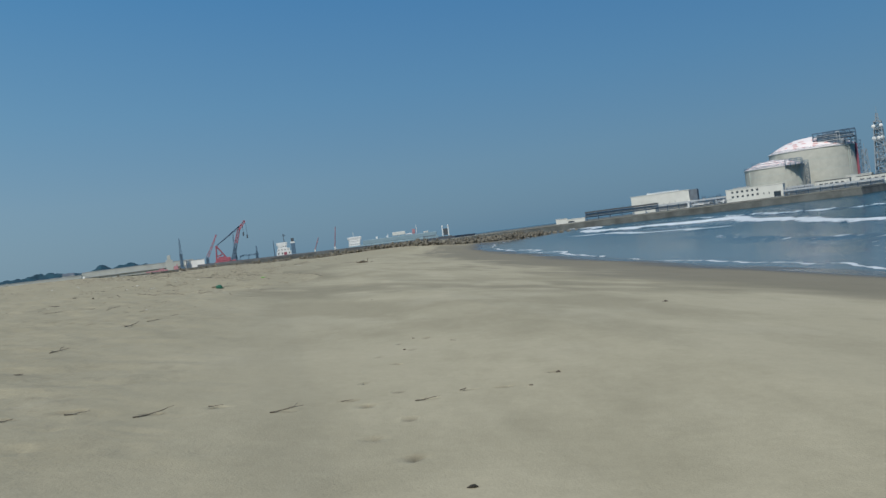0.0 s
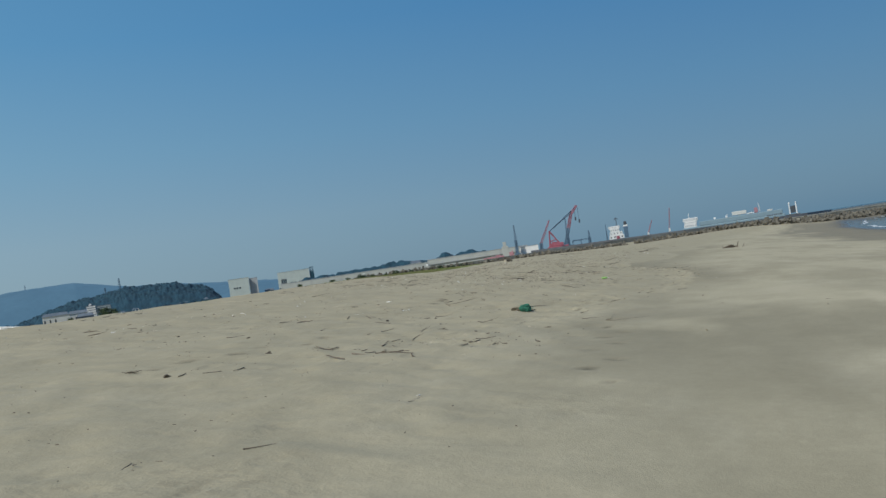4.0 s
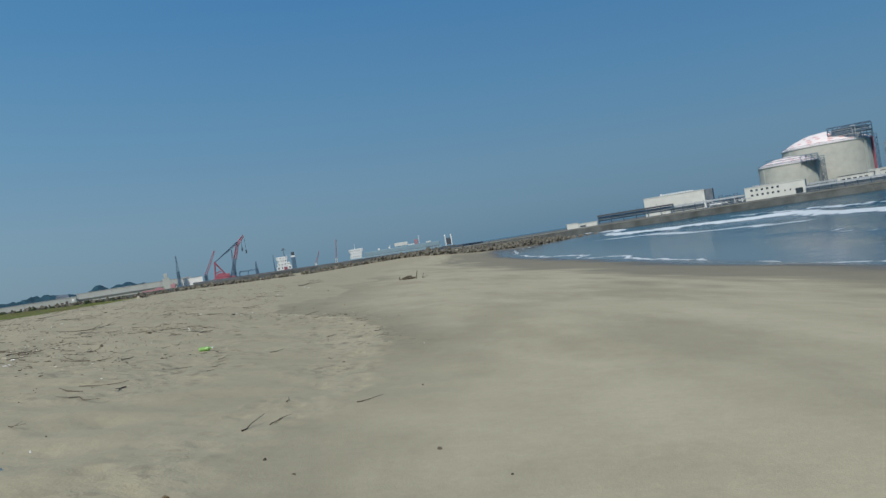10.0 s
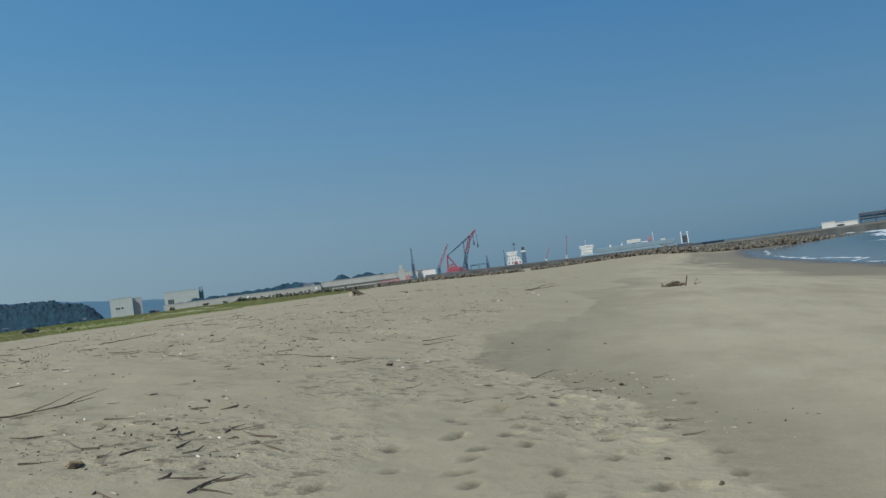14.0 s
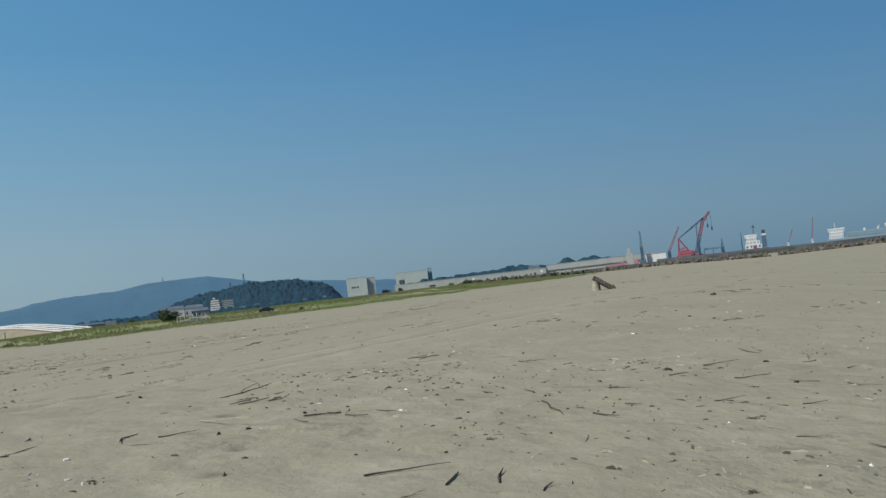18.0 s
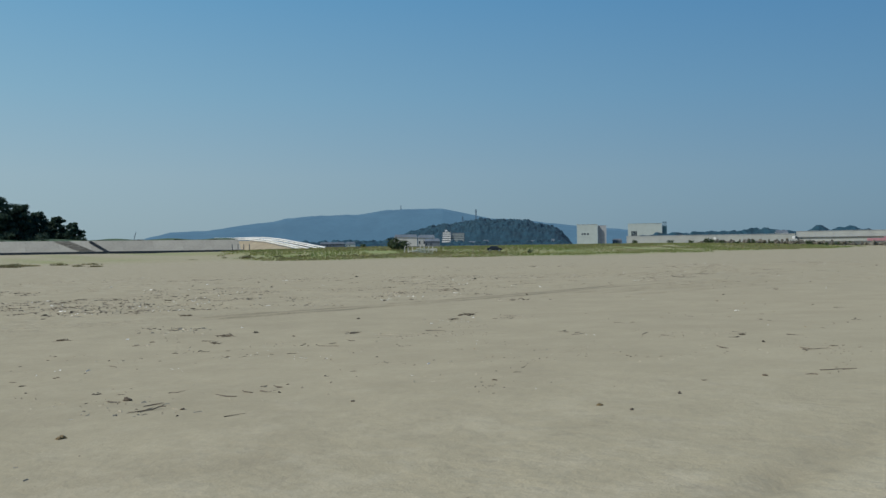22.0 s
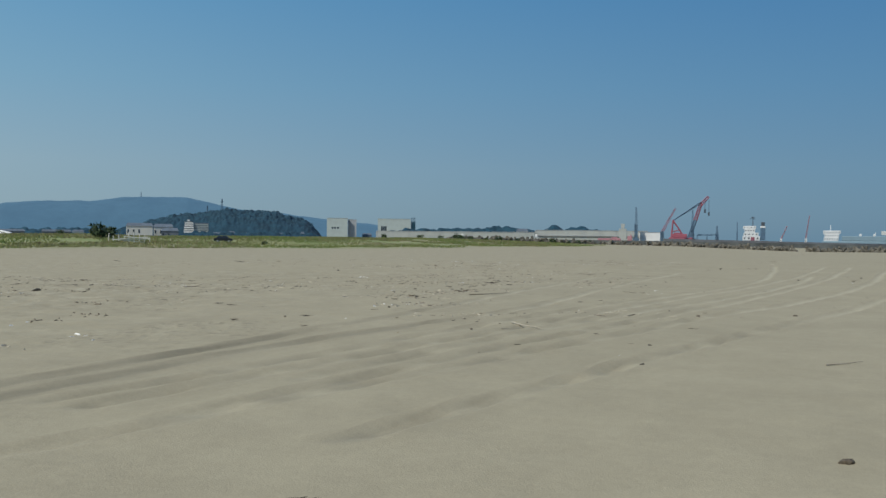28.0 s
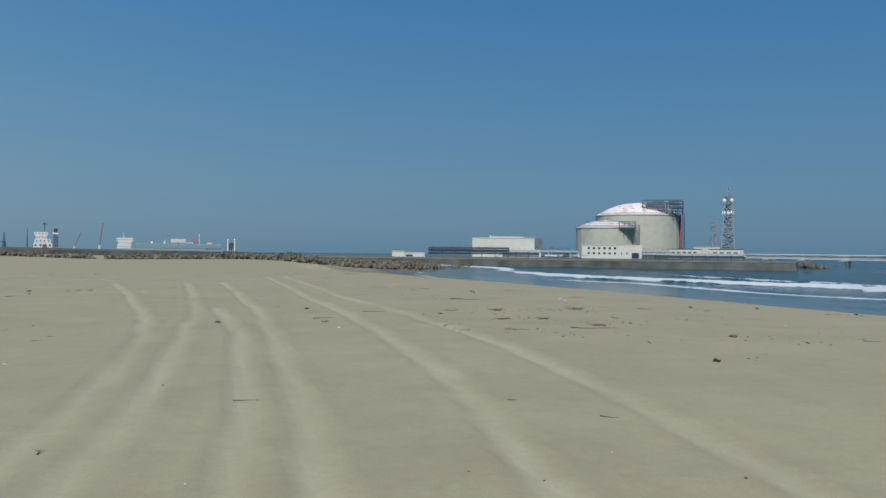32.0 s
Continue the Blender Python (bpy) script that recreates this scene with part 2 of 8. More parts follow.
def water_material():
    m = bpy.data.materials.new("sea_water")
    m.use_nodes = True
    n, l = m.node_tree.nodes, m.node_tree.links
    b = n["Principled BSDF"]
    co = n.new("ShaderNodeTexCoord")
    t1, t2, t3 = (n.new("ShaderNodeTexNoise") for _ in range(3))
    for t, s, d in ((t1, 0.5, 6), (t2, 0.045, 3), (t3, 0.55, 10)):
        t.inputs["Scale"].default_value, t.inputs["Detail"].default_value = s, d
        l.new(co.outputs["Object"], t.inputs["Vector"])
    r = n.new("ShaderNodeValToRGB")
    r.color_ramp.elements[0].color, r.color_ramp.elements[0].position = (0.001, 0.030, 0.042, 1), 0.3
    r.color_ramp.elements[1].color, r.color_ramp.elements[1].position = (0.002, 0.052, 0.066, 1), 0.7
    l.new(t2.outputs["Fac"], r.inputs["Fac"])
    sh = n.new("ShaderNodeAttribute")
    sh.attribute_name = "shallow"
    mixs = n.new("ShaderNodeMixRGB")
    mixs.inputs["Color2"].default_value = (0.115, 0.118, 0.098, 1)
    l.new(sh.outputs["Fac"], mixs.inputs["Fac"])
    l.new(r.outputs["Color"], mixs.inputs["Color1"])
    fo = n.new("ShaderNodeAttribute")
    fo.attribute_name = "foam"
    add = n.new("ShaderNodeMath")
    add.operation = 'ADD'
    l.new(fo.outputs["Fac"], add.inputs[0])
    l.new(t3.outputs["Fac"], add.inputs[1])
    st = n.new("ShaderNodeMapRange")
    st.inputs["From Min"].default_value, st.inputs["From Max"].default_value = 0.92, 1.06
    l.new(add.outputs[0], st.inputs["Value"])
    mixf = n.new("ShaderNodeMixRGB")
    mixf.inputs["Color2"].default_value = (0.58, 0.62, 0.64, 1)
    l.new(st.outputs[0], mixf.inputs["Fac"])
    l.new(mixs.outputs["Color"], mixf.inputs["Color1"])
    l.new(mixf.outputs["Color"], b.inputs["Base Color"])
    ro = n.new("ShaderNodeMapRange")
    ro.inputs["To Min"].default_value, ro.inputs["To Max"].default_value = 0.13, 0.9
    l.new(st.outputs[0], ro.inputs["Value"])
    l.new(ro.outputs[0], b.inputs["Roughness"])
    b.inputs["IOR"].default_value = 1.33
    bp = n.new("ShaderNodeBump")
    bp.inputs["Distance"].default_value = 0.45
    calm = n.new("ShaderNodeMapRange")            # the thin sheet of backwash lies flat
    calm.inputs["To Min"].default_value, calm.inputs["To Max"].default_value = 0.9, 0.05
    l.new(sh.outputs["Fac"], calm.inputs["Value"])
    l.new(calm.outputs[0], bp.inputs["Strength"])
    sheen = n.new("ShaderNodeMapRange")
    sheen.inputs["To Min"].default_value, sheen.inputs["To Max"].default_value = 0.08, 0.5
    l.new(sh.outputs["Fac"], sheen.inputs["Value"])
    l.new(sheen.outputs[0], b.inputs["Specular IOR Level"])
    l.new(t1.outputs["Fac"], bp.inputs["Height"])
    l.new(bp.outputs[0], b.inputs["Normal"])
    return m


SAND, SEA = sand_material(), water_material()
CONCRETE = material("weathered_concrete", (0.122, 0.130, 0.122), 0.9, vary=0.5, scale=0.12, fine=1.5, bump=0.4)
CONCRETE_PALE = material("pale_concrete", (0.48, 0.48, 0.42), 0.85, vary=0.14, scale=0.15, fine=2, bump=0.2)
TETRA = material("sea_worn_concrete", (0.165, 0.150, 0.116), 0.95, vary=0.5, scale=0.5, fine=6, bump=0.6, alt=(0.058, 0.054, 0.042))
WHITE = material("white_paint", (0.74, 0.74, 0.71), 0.6, vary=0.08, scale=0.2, fine=3, bump=0.05)
OFFWHITE = material("off_white_cladding", (0.60, 0.60, 0.55), 0.6, vary=0.1, scale=0.15, fine=2, bump=0.05)
CREAM = material("cream_cladding", (0.38, 0.40, 0.37), 0.65, vary=0.12, scale=0.1, fine=2, bump=0.05)
GREY = material("grey_cladding", (0.34, 0.36, 0.37), 0.6, vary=0.15, scale=0.2, fine=2, bump=0.05)
DARKGREY = material("dark_grey_paint", (0.06, 0.07, 0.08), 0.6, vary=0.2, scale=0.5, fine=4, bump=0.05)
STEEL = material("blue_grey_steel", (0.10, 0.17, 0.24), 0.5, vary=0.25, scale=0.5, fine=5, bump=0.05)
PIPE = material("galvanised_pipe", (0.42, 0.45, 0.47), 0.6, 0.3, vary=0.2, scale=0.5, fine=5, bump=0.05)
# grey cladding whose tint also carries the haze over the far blocks
HAZEGREY = material("hazed_grey_cladding", (0.43, 0.49, 0.46), 0.75, vary=0.1, scale=0.12, fine=1.2, bump=0.1)
ROOFING = material("blue_grey_roofing", (0.13, 0.16, 0.19), 0.7, vary=0.3, scale=0.2, fine=2, bump=0.1)
RED = material("crane_red_paint", (0.33, 0.095, 0.125), 0.55, vary=0.2, scale=0.4, fine=4, bump=0.05)
FADED = material("faded_red_paint", (0.40, 0.20, 0.22), 0.6, vary=0.2, scale=0.4, fine=4, bump=0.05)
PINK = material("dome_pink_primer", (0.72, 0.38, 0.36), 0.7, vary=0.2, scale=0.05, fine=1, bump=0.05)
DOME = material("dome_white_coating", (0.82, 0.74, 0.71), 0.7, vary=0.08, scale=0.06, fine=1, bump=0.05)
GLASS = material("window_glass", (0.03, 0.045, 0.06), 0.12, vary=0.2, scale=0.5, fine=4, bump=0.02)
WOOD = material("grey_driftwood", (0.125, 0.100, 0.070), 0.9, vary=0.45, scale=3.0, fine=40, bump=0.6, alt=(0.06, 0.046, 0.032))
PALEWOOD = material("bleached_driftwood", (0.42, 0.37, 0.28), 0.9, vary=0.3, scale=4.0, fine=40, bump=0.5)
WEED = material("dried_seaweed", (0.055, 0.045, 0.03), 0.95, vary=0.5, scale=6.0, fine=50, bump=0.6)
BARK = material("brown_bark_bits", (0.155, 0.122, 0.082), 0.95, vary=0.5, scale=6.0, fine=50, bump=0.6)
SHELL = material("white_shell", (0.78, 0.76, 0.70), 0.5, vary=0.15, scale=8.0, fine=60, bump=0.2)
NET = material("green_fishing_net", (0.035, 0.21, 0.13), 0.75, vary=0.5, scale=8.0, fine=60, bump=0.8)
BOTTLE = material("green_plastic", (0.24, 0.45, 0.12), 0.3, vary=0.1, scale=5.0, fine=40, bump=0.05)
LEAF = material("pine_needles", (0.06, 0.11, 0.075), 0.8, vary=0.5, scale=0.4, fine=3, bump=0.5)
# blue haze over the far woods is mixed into their base colour
WOODS = material("hazed_woods", (0.013, 0.056, 0.084), 0.95, vary=0.35, scale=0.05, fine=0.3, bump=0.2)
FARHILL = material("hazed_far_ridge", (0.022, 0.045, 0.055), 0.95, vary=0.35, scale=0.008, fine=0.05, bump=0.3)
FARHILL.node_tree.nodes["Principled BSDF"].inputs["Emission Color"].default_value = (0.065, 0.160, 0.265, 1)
FARHILL.node_tree.nodes["Principled BSDF"].inputs["Emission Strength"].default_value = 0.7   # the glow stands in for the blue haze before a backdrop 4 km off
GRASS = material("dune_grass", (0.225, 0.28, 0.08), 0.8, vary=0.2, scale=0.05, fine=0.6, bump=0.1, alt=(0.31, 0.29, 0.125))


def thin_leaf(m, share=0.5):
    """Thin blades and leaves let light through."""
    n, l = m.node_tree.nodes, m.node_tree.links
    b, out = n["Principled BSDF"], n["Material Output"]
    through_ = n.new("ShaderNodeBsdfTranslucent")
    mix = n.new("ShaderNodeMixShader")
    mix.inputs[0].default_value = share
    l.new(b.inputs["Base Color"].links[0].from_socket, through_.inputs["Color"])
    l.new(b.outputs[0], mix.inputs[1])
    l.new(through_.outputs[0], mix.inputs[2])
    l.new(mix.outputs[0], out.inputs["Surface"])
    return m


thin_leaf(GRASS)
thin_leaf(LEAF, 0.35)
TYRE = material("tyre_rubber", (0.02, 0.02, 0.02), 0.8, vary=0.2, scale=5, fine=40, bump=0.2)
CARPAINT = material("dark_car_paint", (0.02, 0.025, 0.035), 0.25, vary=0.1, scale=2, fine=20, bump=0.02)


# ---- mesh helpers ----
def mesh_of(name, verts, faces, mat, smooth=False):
    me = bpy.data.meshes.new(name)
    me.from_pydata([tuple(v) for v in verts], [], faces)
    me.materials.append(mat)
    if smooth:
        me.polygons.foreach_set("use_smooth", [True] * len(me.polygons))
    me.update()
    return me


def part(name, bm, mat, parent=None, label="", smooth=False):
    """Links a bmesh as one mesh object, under a thing or a part."""
    me = bpy.data.meshes.new(name)
    bm.to_mesh(me)
    bm.free()
    me.materials.append(mat)
    if smooth:
        me.polygons.foreach_set("use_smooth", [True] * len(me.polygons))
    ob = new(name, me)
    if parent:
        ob.parent = parent
    if label:
        ob["label"] = label
    return ob


def box(bm, x0, y0, z0, x1, y1, z1, bevel=0.0):
    g = bmesh.ops.create_cube(bm, size=1.0, matrix=Matrix.Translation(((x0 + x1) / 2, (y0 + y1) / 2, (z0 + z1) / 2)) @ Matrix.Diagonal((abs(x1 - x0), abs(y1 - y0), abs(z1 - z0), 1)))
    if bevel:
        es = {e for v in g["verts"] for e in v.link_edges}
        bmesh.ops.bevel(bm, geom=list(es), offset=bevel, segments=1, affect='EDGES')
    return bm


def rod(bm, a, b, r0, r1=None, sides=6):
    """A tapered round bar from a to b."""
    a, b = Vector(a), Vector(b)
    r1 = r0 if r1 is None else r1
    turn = (b - a).to_track_quat('Z', 'Y').to_matrix().to_4x4()
    m = Matrix.Translation((a + b) / 2) @ turn
    bmesh.ops.create_cone(bm, cap_ends=True, segments=sides, radius1=max(r0, 1e-4), radius2=max(r1, 1e-4), depth=(b - a).length, matrix=m)
    return bm


def lattice(bm, a, b, w0, w1, bays, r=0.12):
    """A square lattice mast from a to b: four chords with cross bracing."""
    a, b = Vector(a), Vector(b)
    q = (b - a).to_track_quat('Z', 'Y').to_matrix()
    u, v = q @ Vector((1, 0, 0)), q @ Vector((0, 1, 0))
    rings = []
    for i in range(bays + 1):
        f = i / bays
        c, w = a.lerp(b, f), (w0 + (w1 - w0) * f) / 2
        rings.append([c + u * w * sx + v * w * sy for sx, sy in ((-1, -1), (1, -1), (1, 1), (-1, 1))])
    for k in range(4):
        rod(bm, rings[0][k], rings[-1][k], r, r * 0.8, 4)
    for i in range(bays):
        for k in range(4):
            j = (k + 1) % 4
            if (i + k) % 2:
                rod(bm, rings[i][k], rings[i + 1][j], r * 0.6, sides=4)
            else:
                rod(bm, rings[i][j], rings[i + 1][k], r * 0.6, sides=4)
            rod(bm, rings[i + 1][k], rings[i + 1][j], r * 0.6, sides=4)
    return bm


def empty(name, m, label, category, group=""):
    ob = new(name)
    ob.matrix_basis = m
    return tagged(ob, label, category, group)


def bearing(origin, degrees, distance):
    """A place at a bearing (from +y towards +x) and distance from a survey station."""
    a = radians(degrees)
    return origin[0] + distance * math.sin(a), origin[1] + distance * math.cos(a)


STATION_A = (-42.5, 111.7)     # on the open beach, looking at the terminal
STATION_B = (-33.2, 83.7)      # on the open beach, looking at the port
STATION_C = (-23.6, 69.0)      # at the top of the beach, looking inland


# ---- the lie of the land ----
def lattice_noise(x, y, seed=0):
    """Smooth value noise on a unit lattice, from -1 to 1."""
    xi, yi = np.floor(x).astype(np.int64), np.floor(y).astype(np.int64)
    fx, fy = x - xi, y - yi
    fx, fy = fx * fx * (3 - 2 * fx), fy * fy * (3 - 2 * fy)

    def h(a, b):
        v = (a * 374761393 + b * 668265263 + seed * 982451653) & 0x7fffffff
        v = ((v ^ (v >> 13)) * 1274126177) & 0x7fffffff
        return ((v ^ (v >> 16)) & 0xffff) / 32767.5 - 1
    return (h(xi, yi) * (1 - fx) + h(xi + 1, yi) * fx) * (1 - fy) + (h(xi, yi + 1) * (1 - fx) + h(xi + 1, yi + 1) * fx) * fy


def shore_x(y):
    return np.interp(y, [-4600, -200, -100, 0, 30, 58, 88, 124, 185, 265, 330, 385, 430, 474, 520, 600, 700, 1000, 1300, 4600],
                     [700, 78, 58, 38.7, 32.8, 28.8, 26, 23.7, 19.7, 15, 16, 21, 36, 50, 52, -10, -110, -250, -330, -2500])


def grass_x(y):
    return np.interp(y, [-4600, 0, 120, 150, 190, 233, 288, 420, 520, 4600], [-900, -270, -215, -196, -166, -150, -138, -150, -175, -900])


PROFILE_S = [-4000, -400, -120, -90, -70, -66, -62, -57, -52, -48.5, -44.7, -41.5, -40, -38.5, -37, -34.3, -30, -20, -10, 0, 20, 60, 200]
PROFILE_Z = [5.0, 5.0, 5.35, 5.5, 5.62, 5.66, 5.8, 6.0, 6.18, 6.2, 5.9, 5.52, 5.3, 5.06, 4.92, 4.74, 4.2, 2.85, 1.45, 0.05, -1.6, -3.5, -8]

NORTH_Z = [4.6, 4.6, 4.9, 5.3, 5.6, 5.66, 5.72, 5.66, 5.5, 5.32, 5.05, 4.76, 4.62, 4.48, 4.34, 4.06, 3.6, 2.4, 1.2, 0.05, -1.6, -3.5, -8]   # where the berm has faded
HOLLOWS = [(-10.2, 33.5, 3.0, -0.12), (-31.5, 91.0, 8.0, -0.13), (-49.0, 112.0, 9.0, 0.10), (-35.2, 113.5, 6.0, -0.17)]      # low swells and hollows: x, y, reach, height
FOOTPRINTS = [(-0.45, 5.2, -0.82, 9.2, 0.62), (-0.8, 9.6, -0.5, 13.5, 0.7), (-5.4, 15.2, -7.4, 20.0, 0.75), (-6.4, 15.0, -9.0, 19.5, 0.75),
              (-9.6, 43.6, -9.1, 46.4, 0.6), (-10.4, 48.2, -9.7, 55.4, 0.68), (-9.6, 49.4, -9.0, 55.0, 0.68), (-8.9, 50.6, -7.6, 56.0, 0.64), (-8.2, 50.4, -7.2, 53.0, 0.6), (-8.6, 33.5, -7.6, 37.6, 0.66),
              (-5.9, 26.0, -6.9, 32.5, 0.8), (-13.5, 53.5, -14.5, 60.0, 0.8), (-11.0, 25.5, -10.2, 31.0, 0.7), (-12.0, 33.0, -11.5, 41.0, 0.75), (-18.0, 62.0, -23.0, 66.5, 0.8)]
random.seed(7)
STEPS = [(-10.26, 53.99, 1.2), (-9.76, 53.68, 1.1), (-9.26, 54.07, 1.2), (-9.5, 53.21, 1.0), (-9.9, 52.82, 1.3), (-9.84, 52.1, 1.2), (-9.42, 52.4, 1.1), (-9.54, 51.75, 1.2), (-9.53, 51.02, 1.1),
         (-9.77, 54.61, 1.3), (-9.52, 55.27, 1.2), (-9.17, 55.31, 1.4), (-9.38, 56.0, 1.2), (-10.19, 55.25, 1.2),
         (-3.34, 6.2, 0.4), (-2.99, 6.59, 0.5), (-2.39, 6.6, 0.3), (-1.96, 6.94, 0.5), (-1.4, 6.85, 0.3), (-0.96, 7.32, 0.4), (-0.29, 7.27, 0.3), (0.06, 7.67, 0.5), (0.41, 7.76, 0.4), (0.91, 8.42, 0.5)]           # each footprint: x, y, heading
for fx0, fy0, fx1, fy1, pace in FOOTPRINTS:
    run = math.hypot(fx1 - fx0, fy1 - fy0)
    head = math.atan2(fy1 - fy0, fx1 - fx0)
    for k in range(int(run / pace)):
        f, side = k * pace / run, 0.13 if k % 2 else -0.13
        STEPS.append((fx0 + (fx1 - fx0) * f - side * math.sin(head) + random.uniform(-0.05, 0.05), fy0 + (fy1 - fy0) * f + side * math.cos(head), head + random.uniform(-0.25, 0.25)))
# tyre tracks, each along its middle
FRESH_TRACKS = [
    [(-45.7, 98.0), (-45.5, 101.0), (-45.4, 104.0), (-45.2, 108.0), (-44.8, 112.0), (-44.3, 117.5), (-44.0, 122.5), (-44.0, 127.5), (-44.4, 132.0), (-45.1, 138.5), (-46.7, 150.0)],
    [(-45.2, 98.0), (-45.0, 101.0), (-44.7, 104.5), (-44.5, 108.0), (-44.2, 112.0), (-43.8, 117.5), (-43.5, 121.5), (-43.4, 126.0), (-43.2, 131.0), (-43.3, 137.5), (-43.7, 148.0)],
    [(-44.5, 100.0), (-44.3, 104.0), (-44.0, 108.0), (-43.5, 111.5), (-43.0, 116.0), (-42.7, 120.0), (-42.5, 126.5), (-42.8, 132.5)],
    [(-44.2, 98.0), (-43.8, 103.0), (-43.3, 107.5), (-42.8, 112.0), (-42.4, 117.0), (-42.1, 123.0), (-41.9, 131.0), (-42.0, 138.0), (-42.3, 148.0)],
]
PALE_TRACKS = [
    [(-44.6, 95.0), (-43.6, 101.0), (-42.9, 105.0), (-42.4, 109.5), (-41.7, 113.0), (-41.0, 117.3), (-40.5, 121.5), (-40.2, 128.0), (-40.2, 139.5), (-40.0, 155.0)],
    [(-42.5, 98.0), (-41.3, 106.0), (-40.3, 112.0), (-39.6, 117.0), (-39.0, 123.0), (-39.0, 130.0), (-39.3, 136.3), (-39.0, 157.0)],
    [(-46.9, 91.0), (-46.7, 96.0), (-47.2, 102.0), (-47.4, 105.0), (-47.6, 108.5), (-48.0, 111.3), (-48.8, 116.1), (-49.9, 122.4), (-50.8, 128.0)],
    [(-46.0, 91.0), (-46.0, 95.0), (-46.6, 102.0), (-46.4, 104.0), (-46.1, 107.5), (-46.0, 110.0), (-46.5, 114.0), (-47.0, 117.0), (-48.0, 124.5), (-49.0, 136.0)],
]
DARK_TRACKS = [
    [(-46.9, 82.0), (-46.8, 92.4), (-46.7, 96.0), (-47.2, 102.0), (-47.6, 108.5), (-48.0, 111.5)],
    [(-46.0, 82.0), (-46.0, 91.8), (-46.0, 95.0), (-46.6, 102.0), (-46.1, 107.5), (-46.0, 111.0)],
]
OLD_TRACKS = [
    [(-25.9, 64.0), (-25.95, 72.4), (-26.05, 75.7), (-25.9, 79.0), (-25.7, 82.0), (-25.2, 86.0), (-24.4, 92.0), (-23.5, 99.0)],
    [(-24.1, 64.0), (-24.1, 72.3), (-24.05, 75.0), (-23.8, 78.5), (-23.3, 84.0), (-22.5, 91.0)],
]
LIGHT_TRACKS = FRESH_TRACKS + PALE_TRACKS
TRACKS = LIGHT_TRACKS + DARK_TRACKS + OLD_TRACKS


def pits(x, y, cell, chance, long_, wide, seed):
    """Scattered hollows in loose sand: 1 at the middle of each, 0 away from them."""
    xi, yi = np.floor(x / cell).astype(np.int64), np.floor(y / cell).astype(np.int64)

    def h(k):
        v = (xi * 374761393 + yi * 668265263 + (seed + k) * 982451653) & 0x7fffffff
        v = ((v ^ (v >> 13)) * 1274126177) & 0x7fffffff
        return ((v ^ (v >> 16)) & 0xffff) / 65535.0
    u, v = x - (xi + 0.35 + 0.3 * h(1)) * cell, y - (yi + 0.35 + 0.3 * h(2)) * cell
    a = h(3) * 3.14
    c, s = np.cos(a), np.sin(a)
    size = 0.6 + 0.6 * h(5)
    r = ((u * c + v * s) / (long_ * size)) ** 2 + ((v * c - u * s) / (wide * size)) ** 2
    return np.where(h(4) < chance, np.exp(-r) - 0.45 * np.exp(-((np.sqrt(r) - 1.7) / 0.45) ** 2), 0)


def track_offset(x, y, lines=TRACKS):
    """Across the nearest tyre track: signed metres from its middle, far where there is none."""
    best = np.full(x.shape, 9.0)
    for line in lines:
        p = np.array(line)
        ys = np.arange(p[0, 1], p[-1, 1], 0.5)
        xs = np.interp(ys, p[:, 1], p[:, 0])
        for _ in range(6):
            xs[1:-1] = (xs[:-2] + 2 * xs[1:-1] + xs[2:]) / 4
        d = x - np.interp(y, ys, xs)
        inside = (y > p[0, 1]) & (y < p[-1, 1])
        best = np.where(inside & (np.abs(d) < np.abs(best)), d, best)
    return best


